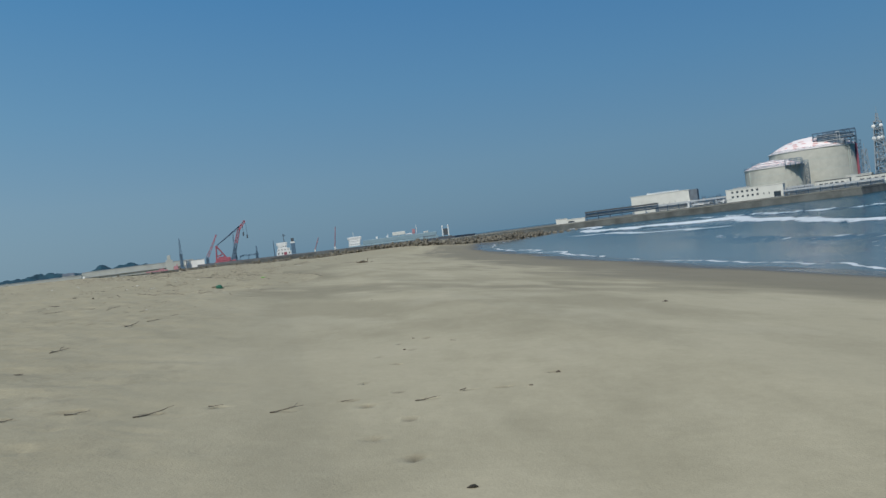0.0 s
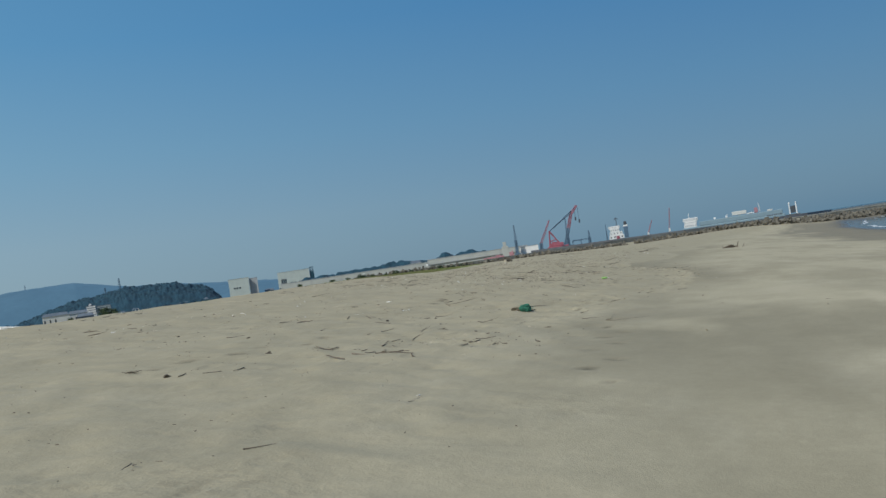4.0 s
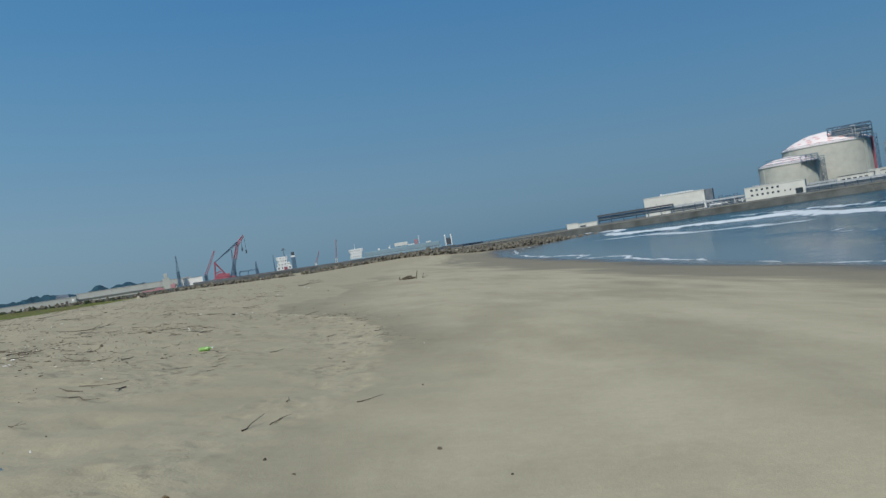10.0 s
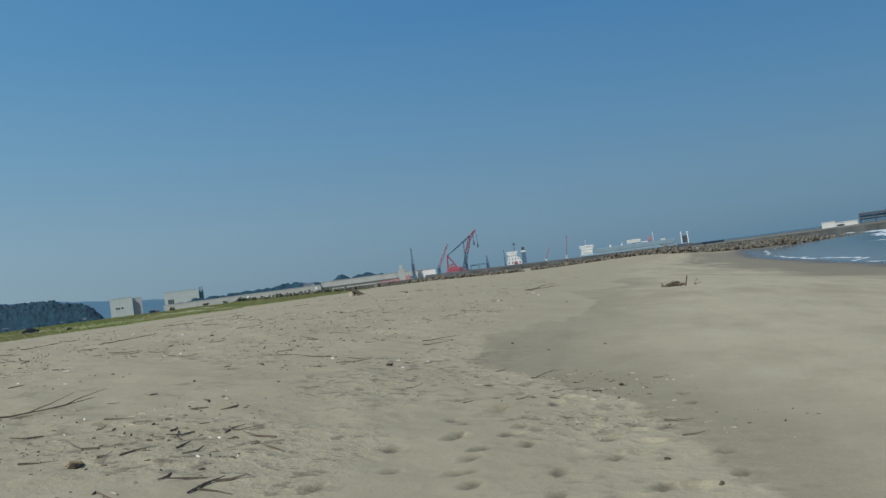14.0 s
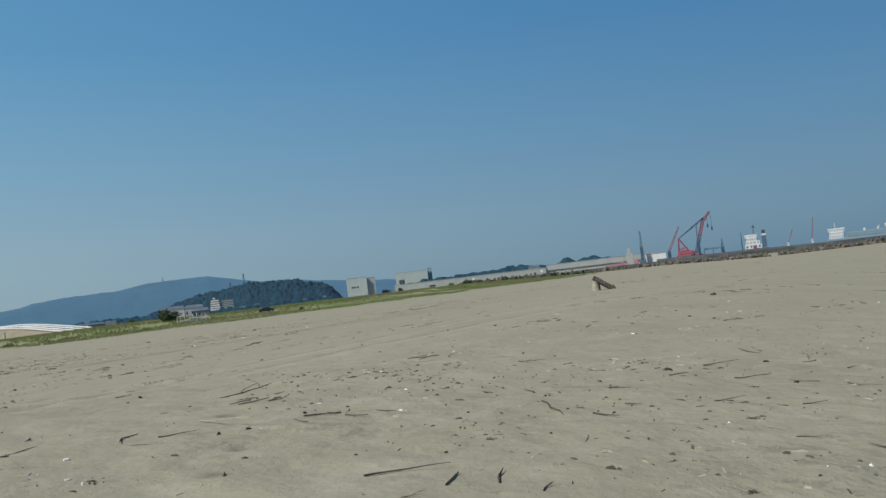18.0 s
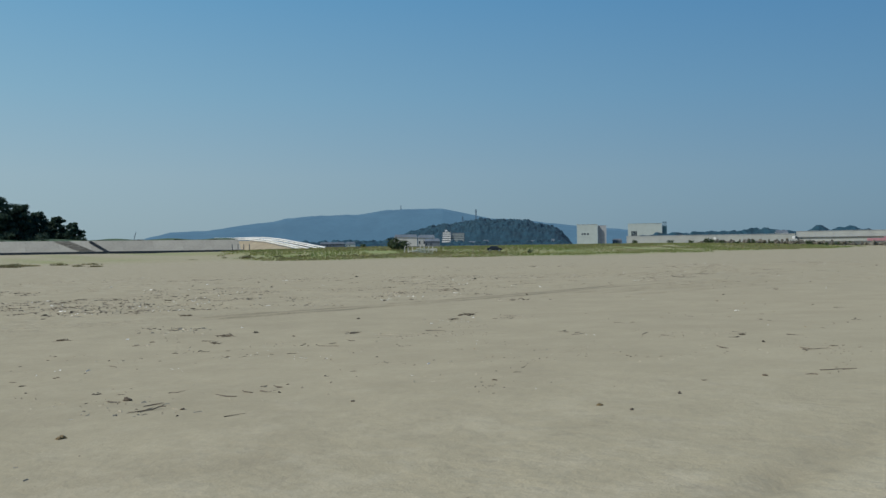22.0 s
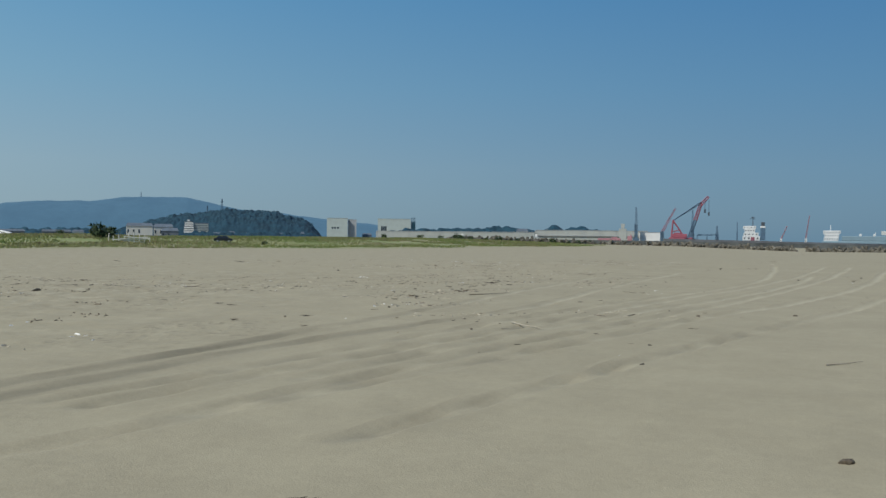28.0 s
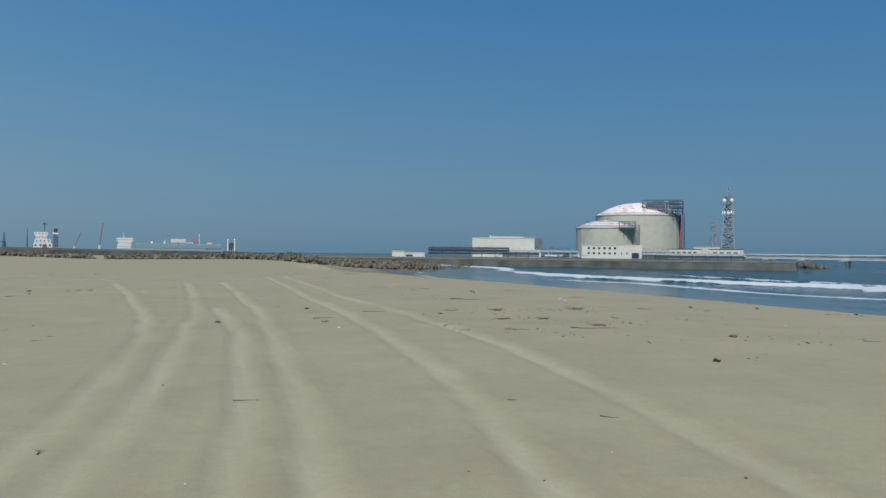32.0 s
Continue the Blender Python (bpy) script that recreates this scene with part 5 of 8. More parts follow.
for yy in (-2.2, 2.2):
    rod(bm, (-11, yy, 33), (24, yy, 57.5), 0.75, sides=4)
    rod(bm, (-11, yy, 33), (23, yy, 54.5), 0.5, sides=4)
part("stay", bm, STEEL, fc, "blue-grey stays")
for xx, z in ((29, 46), (34, 42)):
    bm = bmesh.new()
    rod(bm, (xx, 0, 60), (xx, 0, z + 2), 0.22, sides=4)
    box(bm, xx - 1.0, -1, z - 3, xx + 1.0, 1, z + 2, 0.3)
    part("hook_block", bm, DARKGREY, fc)


def port_crane(az, d, height, wide, mat, label, boom=None, boom_mat=None):
    x, y = crane_place(az, d)
    t = empty("port_crane", pose(x, y, 3.0, 0, 0, facing(x, y, STATION_B)), label, "crane", "port cranes")
    bm = bmesh.new()
    box(bm, -wide * 0.9, -wide * 0.8, 0, wide * 0.9, wide * 0.8, height * 0.16, 0.3)
    part("base", bm, mat, t)
    bm = bmesh.new()
    lattice(bm, (0, 0, height * 0.16), (0, 0, height * 0.6), wide, wide * 0.8, 6, 0.35)
    box(bm, -wide * 0.35, -wide * 0.35, height * 0.16, wide * 0.35, wide * 0.35, height * 0.55)
    part("column", bm, mat, t)
    bm = bmesh.new()
    if boom:
        lattice(bm, (0, 0, height * 0.55), (boom[0], 0, boom[1]), wide * 0.6, wide * 0.3, 8, 0.3)
    else:
        lattice(bm, (0, 0, height * 0.6), (0, 0, height), wide * 0.6, wide * 0.25, 6, 0.3)
    part("boom", bm, boom_mat or mat, t)
    return t


port_crane(-16.5, 990, 41, 4.0, STEEL, "dark slender harbour crane with an upright boom")
port_crane(-14.85, 1150, 27, 5.0, STEEL, "dark harbour crane with a slanting faded red boom", (16, 46), RED)
port_crane(-12.98, 1210, 46, 4.5, STEEL, "dark blue harbour crane behind the floating crane")
port_crane(-11.5, 1190, 24, 4.6, STEEL, "short dark harbour crane")
port_crane(-10.3, 1190, 29, 1.4, STEEL, "thin dark mast crane")
port_crane(-7.7, 1500, 15, 3.0, WHITE, "far pale red harbour crane", (9, 30), FADED)
port_crane(-6.3, 1500, 18, 3.0, WHITE, "far harbour crane with a tall faded red boom", (5, 46), FADED)
x, y = crane_place(-12.1, 1195)
gantry = empty("pipe_gantry", pose(x, y, 3, 0, 0, facing(x, y, STATION_B)), "low blue-grey steel gantry", "gantry")
bm = bmesh.new()
lattice(bm, (-12, 0, 12.5), (12, 0, 12.5), 1.6, 1.6, 12, 0.2)
part("girder", bm, STEEL, gantry)
for xx in (-12, 0, 12):
    bm = bmesh.new()
    lattice(bm, (xx, 0, 0), (xx, 0, 12), 1.4, 1.2, 4, 0.2)
    part("leg", bm, STEEL, gantry)

# cargo ship alongside
x, y = crane_place(-9.45, 1018)
ship = empty("cargo_ship", pose(x, y, 0, 0, 0, facing(x, y, STATION_B)), "moored cargo ship with a white bridge and dark funnel", "ship")
bm = bmesh.new()
box(bm, -26, 0, -2, 16, 13, 8.2, 0.8)
part("hull", bm, DARKGREY, ship, "dark hull")
for k, (xa, xb, za, zb) in enumerate(((-10, 8, 8.3, 13), (-9, 6.5, 13.1, 17), (-8, 3, 17.1, 21), (-9.5, 4, 21.1, 24.4))):
    bm = bmesh.new()
    box(bm, xa, 1, za, xb, 11, zb, 0.2)
    deck = part("deckhouse", bm, WHITE, ship, "white deckhouse")
    for j in range(4):
        bm = bmesh.new()
        w = (xb - xa) / 4
        box(bm, xa + w * j + w * 0.3, 0.9, za + 1.5, xa + w * j + w * 0.65, 1.2, zb - 1.2)
        part("window", bm, GLASS, deck)
bm = bmesh.new()
box(bm, 8.6, 3, 9, 13.6, 8, 22, 0.4)
part("funnel", bm, STEEL, ship, "dark blue funnel with a pale band")
bm = bmesh.new()
box(bm, 8.4, 2.8, 22.1, 13.8, 8.2, 24.2, 0.3)
part("funnel_band", bm, WHITE, ship)
bm = bmesh.new()
box(bm, 9.2, 3.4, 24.3, 13.0, 7.6, 28.6, 0.4)
part("funnel_cap", bm, DARKGREY, ship)
bm = bmesh.new()
rod(bm, (0.6, 5, 24), (0.6, 5, 35), 0.5, 0.3)
rod(bm, (-2, 5, 32.5), (3.2, 5, 32.5), 0.25)
box(bm, -1, 4.2, 33.5, 2.2, 5.8, 34.3)
part("mast", bm, DARKGREY, ship)
bm = bmesh.new()
box(bm, -1.5, 0.5, 8.4, 2.5, 0.98, 12.0)
part("hatch", bm, RED, ship, "red hatch")

# car ferry far out
x, y = crane_place(-4.85, 1455)
ferry = empty("ferry", pose(x, y, 0, 0, 0, facing(x, y, STATION_B)), "white ship with a tall square bridge far off", "ship")
HULLBLUE = material("pale_blue_hull", (0.22, 0.31, 0.35), 0.5, vary=0.08, scale=0.1, fine=1, bump=0.03)
bm = bmesh.new()
box(bm, -14, 0, -2, 150, 22, 9.2, 1)
part("hull", bm, HULLBLUE, ferry, "pale blue hull")
bm = bmesh.new()
box(bm, 14, 0.4, 9.21, 147, 21, 16.8, 0.6)
side_ = part("car_deck", bm, HULLBLUE, ferry, "high pale blue side")
for k in range(7):
    bm = bmesh.new()
    box(bm, 122 + k * 3.4, 0.1, 8.0 if k % 3 else 7.6, 124.4 + k * 3.4, 0.39, 10.4)
    part("mark", bm, ROOFING, side_, "dark painted mark")
for xa, xb, za, zb in ((-11.5, 9, 9.2, 15), (-10.5, 10, 15.1, 20), (-12.5, 12, 20.1, 25.2)):
    bm = bmesh.new()
    box(bm, xa, 2, za, xb, 20, zb, 0.4)
    deck = part("bridge_deck", bm, WHITE, ferry)
    for j in range(6):
        bm = bmesh.new()
        w = (xb - xa) / 6
        box(bm, xa + w * j + w * 0.25, 1.8, za + 1.8, xa + w * j + w * 0.75, 2.2, zb - 1.6)
        part("window", bm, GREY, deck)
bm = bmesh.new()
rod(bm, (-2, 10, 25), (-2, 10, 34), 0.4)
rod(bm, (60, 10, 16.7), (60, 10, 23), 0.4)
rod(bm, (112, 10, 16.7), (112, 10, 33), 0.5)
part("mast", bm, WHITE, ferry)
for xa, xb, za, zb, m, lab in ((68, 91, 18.5, 24.5, OFFWHITE, "white crane housing"), (92, 103, 17.5, 19, WHITE, ""), (104, 109, 17.5, 26, FADED, "faded red funnel"), (38, 41, 17, 20.5, WHITE, ""), (57, 60, 17, 20, WHITE, ""), (124, 132, 17, 19.5, OFFWHITE, "")):
    bm = bmesh.new()
    box(bm, xa, 3, za, xb, 14, zb, 0.3)
    part("deck_fitting", bm, m, ferry, lab)
    if za > 16.81:
        bm = bmesh.new()
        box(bm, (xa + xb) / 2 - 1.2, 6, 16.81, (xa + xb) / 2 + 1.2, 9, za)
        part("pedestal", bm, WHITE, ferry)
x, y = 1.0, 1608
marker = empty("harbour_light", pose(x, y, 0, 0, 0, facing(x, y, STATION_B)), "pair of white posts with a dark screen between", "marker")
bm = bmesh.new()
box(bm, -9, -4, -3, 16, 8, 6, 0.4)
part("footing", bm, CONCRETE, marker)
for xx in (0, 11):
    bm = bmesh.new()
    box(bm, xx - 0.9, 0, 6, xx + 0.9, 2.4, 24, 0.2)
    post = part("post", bm, WHITE, marker)
    bm = bmesh.new()
    bmesh.ops.create_uvsphere(bm, u_segments=10, v_segments=6, radius=1.6, matrix=Matrix.Translation((xx, 1.2, 25)))
    part("lamp", bm, WHITE, post)
bm = bmesh.new()
box(bm, 1.4, 0.6, 8, 9.6, 1.8, 20)
part("screen", bm, DARKGREY, marker)

# quay sheds
def shed(az0, az1, d, top, mat, label, stories=1):
    x, y, turn, wide = front(STATION_B, az0, az1, d)
    n = int(wide / 9)
    t = building("warehouse", x, y, turn, wide, 30, 4.5, top, mat, label, "warehouse", windows=(), roof_mat=GREY, group="quay sheds")
    h = top - 4.5
    for k in range(0, n, 2):
        bm = bmesh.new()
        box(bm, wide * k / n + 1, -0.16, h * 0.45, wide * k / n + 1.5, -0.01, h)
        part("downpipe", bm, GREY, t)
    if stories > 1:
        bm = bmesh.new()
        box(bm, -0.4, -1.6, h * 0.52, wide + 0.4, -0.17, h * 0.57)
        part("canopy", bm, GREY, t, "grey canopy line")
    return t


shed(-33.4, -23.0, 1020, 15.2, CREAM, "very long low cream quay warehouse")
shed(-22.95, -15.75, 1030, 17.9, CREAM, "long off-white quay warehouse with a canopy line", 2)
shed(-16.3, -15.0, 1000, 16.0, WHITE, "short white quay shed")
x, y = crane_place(-17.3, 985)
silo = empty("silo", pose(x, y, 4.5, 0, 0, facing(x, y, STATION_B)), "pale stepped concrete silo", "silo")
bm = bmesh.new()
box(bm, -4.5, 0, 0, 3.5, 8, 15.5, 0.2)
part("body", bm, CREAM, silo)
bm = bmesh.new()
box(bm, -2.6, 1, 15.6, 1.4, 6, 21.0, 0.2)
part("head_house", bm, CREAM, silo)
for az, w, h in ((-18.2, 24, 4.8), (-16.9, 5, 7.5)):
    x, y = crane_place(az, 930)
    t = empty("barge", pose(x, y, 4.4, 0, 0, facing(x, y, STATION_B)), "low red work barge along the quay", "barge", "barges")
    bm = bmesh.new()
    box(bm, -w / 2, 0, 0, w / 2, 8, h, 0.4)
    part("hull", bm, FADED, t)
    bm = bmesh.new()
    box(bm, w * 0.1, 1, h + 0.01, w * 0.35, 5, h + 1.4, 0.2)
    part("cabin", bm, FADED, t)
for az, lab in ((-27.7, "small white excavator-like loader on the wall"), (-22.9, "pale loader with a raised arm on the wall")):
    x, y = crane_place(az, 560)
    t = empty("wheel_loader", pose(x, y, 6.4, 0, 0, facing(x, y, STATION_B)), lab, "loader", "loaders")
    bm = bmesh.new()
    box(bm, -1.6, 0, 0.9, 1.6, 2, 2.4, 0.15)
    part("body", bm, CREAM, t)
    bm = bmesh.new()
    box(bm, -1.4, 0.2, 2.41, 0.2, 1.8, 4.0, 0.15)
    part("cab", bm, WHITE, t)
    bm = bmesh.new()
    rod(bm, (0.8, 1, 2.2), (-1.8, 1, 5.6), 0.22)
    rod(bm, (-1.8, 1, 5.6), (2.8, 1, 3.6), 0.22)
    part("arm", bm, CREAM, t)
    for xx in (-1.0, 1.1):
        bm = bmesh.new()
        rod(bm, (xx, -0.3, 0.6), (xx, 0.3, 0.6), 0.8, sides=12)
        part("wheel", bm, TYRE, t)

# two tall pale blocks inland of the port
x, y, turn, wide = front(STATION_B, -36.63, -35.27, 1467)
building("ice_plant", x, y, turn, wide, 20, 5, 39.6, HAZEGREY, "tall pale grey block with three dark openings", windows=[(8, 17, 3, 3), (12, 17, 3, 3), (17, 17, 3, 3)])
# a separate grey block stands in for the tall block's shaded side wall
x, y, turn, wide = front(STATION_B, -35.25, -34.7, 1475)
building("stair_block", x, y, turn, wide, 14, 5, 37.5, GREY, "grey block standing in for the shaded side of the tall block")
x, y, turn, wide = front(STATION_B, -33.3, -31.14, 1609)
b = building("grain_store", x, y, turn, wide, 24, 5, 42.5, HAZEGREY, "tall pale store block with dark steel plant beside it", windows=[(6, 14, 3, 10), (9.6, 14, 3, 10), (13.2, 14, 3, 10)])
bm = bmesh.new()
lattice(bm, (wide + 5, 6, 0), (wide + 5, 6, 40), 8, 6, 6, 0.5)
box(bm, wide + 1, 2, 10, wide + 9, 12, 32)
part("conveyor_tower", bm, WOODS, b, "dark green conveyor tower")


# ---- hills and far woods ----
def ridge(name, station, profile, d, deep, mat, label, base=3.0, rough=2.0, seed=1, step=0.08, grain=14.0):
    """A hill: its skyline by bearing, height and depth, with an uneven wooded top."""
    az = np.arange(profile[0][0], profile[-1][0], step)
    top = np.interp(az, [p[0] for p in profile], [p[1] for p in profile])
    verts, faces = [], []
    rows = 70
    for i, a in enumerate(az):
        for j in range(rows):
            f = j / (rows - 1)
            dist = d - deep / 2 + deep * f
            prof = math.sin(math.pi * f) ** 0.75
            x, y = bearing(station, a, dist)
            z = base + (top[i] - base) * prof
            verts.append((x, y, z, prof))
    for i in range(len(az) - 1):
        for j in range(rows - 1):
            k = i * rows + j
            faces.append((k, k + 1, k + rows + 1, k + rows))
    v = np.array(verts)
    s = grain
    v[:, 2] += v[:, 3] * rough * (lattice_noise(v[:, 0] / s, v[:, 1] / s, seed) + 0.6 * lattice_noise(v[:, 0] / s * 2.3, v[:, 1] / s * 2.3, seed + 1))
    ob = new(name, mesh_of(name, v[:, :3].tolist(), faces, mat, smooth=True))
    return tagged(ob, label, "hill", kind="structure")


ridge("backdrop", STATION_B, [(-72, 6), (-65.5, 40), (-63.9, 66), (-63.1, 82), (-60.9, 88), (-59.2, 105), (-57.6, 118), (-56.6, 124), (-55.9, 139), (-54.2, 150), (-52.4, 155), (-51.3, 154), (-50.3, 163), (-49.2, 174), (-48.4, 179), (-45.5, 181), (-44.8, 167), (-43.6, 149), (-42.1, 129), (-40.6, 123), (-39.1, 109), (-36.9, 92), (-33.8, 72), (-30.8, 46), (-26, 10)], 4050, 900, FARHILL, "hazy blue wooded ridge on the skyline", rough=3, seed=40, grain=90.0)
ridge("wooded_hill", STATION_B, [(-51.5, 4), (-49.6, 15), (-48.9, 22), (-47.8, 33), (-47.2, 39), (-46.7, 43), (-45.6, 49), (-44.6, 50), (-43.7, 56), (-43.06, 61), (-42.2, 58), (-41.4, 58), (-39.9, 55), (-39.0, 48), (-38.0, 40), (-37.6, 30), (-37.25, 17), (-36.9, 3)], 1790, 420, WOODS, "dark wooded hill behind the houses, tinted blue as haze", rough=4.6, seed=50, step=0.03, grain=8.0)
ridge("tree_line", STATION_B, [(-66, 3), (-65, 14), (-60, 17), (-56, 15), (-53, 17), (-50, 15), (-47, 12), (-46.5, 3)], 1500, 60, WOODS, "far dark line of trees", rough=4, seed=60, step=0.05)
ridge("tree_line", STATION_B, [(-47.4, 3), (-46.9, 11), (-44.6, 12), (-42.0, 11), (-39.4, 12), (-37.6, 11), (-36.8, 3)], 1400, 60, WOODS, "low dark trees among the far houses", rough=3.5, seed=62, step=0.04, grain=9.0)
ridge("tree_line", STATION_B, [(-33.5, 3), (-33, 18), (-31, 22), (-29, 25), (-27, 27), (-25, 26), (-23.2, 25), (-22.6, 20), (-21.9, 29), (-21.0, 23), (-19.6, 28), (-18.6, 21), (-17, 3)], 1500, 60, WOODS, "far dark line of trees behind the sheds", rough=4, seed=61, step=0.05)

for az, d, base, top, lab in ((-43.32, 1783, 54, 82, "thin lattice mast on the wooded hill"), (-44.22, 1783, 46, 67, "short dark mast on the wooded hill"), (-48.27, 3990, 172, 196, "tiny mast on the far ridge")):
    x, y = bearing(STATION_B, az, d)
    t = empty("hill_mast", pose(x, y, base), lab, "mast", "hill masts")
    bm = bmesh.new()
    lattice(bm, (0, 0, 0), (0, 0, top - base), 3.0, 1.2, 6, 0.35)
    part("mast", bm, STEEL, t)
    bm = bmesh.new()
    bmesh.ops.create_cone(bm, cap_ends=True, segments=10, radius1=2.2, radius2=2.2, depth=0.8, matrix=Matrix.Translation((0, 0, (top - base) * 0.8)))
    part("platform", bm, STEEL, t)

x, y, turn, wide = front(STATION_B, -45.65, -45.02, 1542)
hotel = empty("apartment_building", pose(x, y, 12.9, 0, 0, turn) @ Matrix.Diagonal((1, 1, 0.77, 1)), "white stepped apartment building with a grey wing", "building")
for k in range(5):
    bm = bmesh.new()
    box(bm, k * 0.5, 0, k * 5, wide - k * 0.3, 14, k * 5 + 3.4)
    part("storey", bm, WHITE, hotel)
    bm = bmesh.new()
    box(bm, k * 0.5 + 1, 0.8, k * 5 + 3.404, wide - k * 0.3 - 1, 13, k * 5 + 4.996)
    part("window_band", bm, GLASS, hotel)
bm = bmesh.new()
box(bm, wide * 0.35, 4, 25.2, wide * 0.6, 8, 29, 0.2)
part("roof_house", bm, WHITE, hotel)
bm = bmesh.new()
box(bm, wide + 0.02, 3, 0, wide + 24, 14, 22)
part("wing", bm, ROOFING, hotel, "blue-grey wing")
for r in range(5):
    bm = bmesh.new()
    box(bm, wide + 0.5, 2.7, 2 + r * 4, wide + 23.5, 2.98, 3.5 + r * 4)
    part("balcony", bm, HAZEGREY, hotel)
rnd = random.Random(5)
for az, w, h, d, m in ((-48.2, 24, 11.5, 890, OFFWHITE), (-46.8, 18, 11.0, 905, OFFWHITE), (-46.4, 16, 7.0, 900, ROOFING), (-43.6, 14, 6, 1500, ROOFING), (-42.7, 10, 8, 1520, HAZEGREY), (-41.9, 12, 6, 1500, ROOFING), (-40.8, 7, 6, 1480, HAZEGREY), (-39.6, 20, 6, 1480, ROOFING), (-38.2, 6, 8, 1480, HAZEGREY), (-51.8, 16, 7, 1400, HAZEGREY), (-53.0, 40, 7, 1400, ROOFING), (-55.4, 34, 7, 1400, ROOFING), (-34.0, 16, 7, 1500, ROOFING), (-23.8, 14, 12, 1050, OFFWHITE)):
    x, y = bearing(STATION_B, az, d)
    turn = -az
    t = empty("house", pose(x, y, 5.0, 0, 0, turn), "small pale house far behind the dunes", "house", "far houses")
    bm = bmesh.new()
    box(bm, -w / 2, 0, 0, w / 2, 9, h)
    part("wall", bm, m, t)
    bm = bmesh.new()
    vs = [bm.verts.new(v) for v in ((-w / 2 - 0.5, -0.6, h), (w / 2 + 0.5, -0.6, h), (w / 2 + 0.5, 9.6, h), (-w / 2 - 0.5, 9.6, h), (-w / 2 + 1, 4.5, h + 3), (w / 2 - 1, 4.5, h + 3))]
    for f in ((0, 1, 5, 4), (2, 3, 4, 5), (1, 2, 5), (3, 0, 4), (3, 2, 1, 0)):
        bm.faces.new([vs[i] for i in f])
    part("roof", bm, ROOFING, t)
    for k in range(max(2, int(w / 7))):
        bm = bmesh.new()
        box(bm, -w / 2 + 1 + k * 5, -0.12, h * 0.4, -w / 2 + 2.4 + k * 5, -0.004, h * 0.7)
        part("window", bm, GLASS, t)

# ---- armour blocks along the shore ----
def tetrapod_mesh(size):
    bm = bmesh.new()
    h = size * 0.58
    for d in ((0, 0, 1), (0.943, 0, -0.333), (-0.471, 0.816, -0.333), (-0.471, -0.816, -0.333)):
        d = Vector(d)
        rod(bm, (0, 0, 0), d * h, size * 0.25, size * 0.155, 8)
    return bm


ARMOUR = [(-250, 478), (-150, 488), (-80, 470), (-40, 448), (-14, 420), (8, 410), (24, 420), (42, 446), (60, 476)]
tetra = part("tetrapod", tetrapod_mesh(3.3), TETRA)
tagged(tetra, "weathered concrete tetrapod with four stubby legs", "tetrapod", "armour blocks")
rnd = random.Random(11)
spots = []
for (xa, ya), (xb, yb) in zip(ARMOUR, ARMOUR[1:]):
    run = math.hypot(xb - xa, yb - ya)
    nx, ny = -(yb - ya) / run, (xb - xa) / run
    for layer in range(4):
        step = 2.5 if layer < 2 else 2.9
        for k in range(int(run / step)):
            f = (k + rnd.random() * 0.7) * step / run
            px, py = xa + (xb - xa) * f, ya + (yb - ya) * f
            seaward = np.clip((px + 45) / 40, 0, 1)
            off = layer * 2.3 * (0.55 + 0.45 * seaward) + rnd.uniform(-0.8, 0.8)
            if layer > 1 and rnd.random() > 0.25 + 0.75 * seaward:
                continue
            if layer == 0 and rnd.random() > 0.45 + 0.55 * seaward:
                continue
            lift = 0.5 + seaward * (0.45 * (layer > 0) + 0.3 * (layer > 1) - 0.2 * (layer == 3)) + rnd.uniform(-0.5, 0.35)
            gx_, gy_ = px + nx * off, py + ny * off
            spots.append((px, gx_, gy_, max(land_at(gx_, gy_), -0.6) + lift))
spots.sort(key=lambda v: -v[0])
first = True
rest = []
for k, (_, px, py, pz) in enumerate(spots):
    m = pose(px, py, pz, rnd.uniform(0, 360), rnd.uniform(0, 360), rnd.uniform(0, 360)) @ Matrix.Diagonal((*[rnd.uniform(0.8, 1.1)] * 3, 1))
    if first:
        tetra.matrix_basis = m
        first = False
    elif k < 290:
        o = copy_thing(tetra, Matrix.Identity(4))
        o.matrix_basis = m
    else:
        rest.append(m)
src = tetrapod_mesh(3.3)
base_v = [v.co.copy() for v in src.verts]
base_f = [[v.index for v in f.verts] for f in src.faces]
src.free()
vs, fs = [], []
for m in rest:
    o = len(vs)
    vs += [m @ v for v in base_v]
    fs += [[i + o for i in f] for f in base_f]
if vs:
    tagged(new("armour_block", mesh_of("armour_block", vs, fs, TETRA)), "far jumble of concrete armour blocks along the parapet", "tetrapod", kind="stuff")
for x_, y_, r_ in ((66, 480, 1.6), (71, 486, 1.3), (63, 486, 1.8), (76, 491, 1.1)):
    bm = bmesh.new()
    bmesh.ops.create_icosphere(bm, subdivisions=2, radius=r_)
    for v in bm.verts:
        v.co *= 1 + 0.25 * noise.noise(v.co * 0.9 + Vector((x_, y_, 0)))
        v.co.z *= 0.7
    o = part("rock", bm, TETRA)
    o.matrix_basis = pose(x_, y_, 0.1)
    tagged(o, "dark wet rock off the end of the breakwater", "rock", "rocks in the sea")

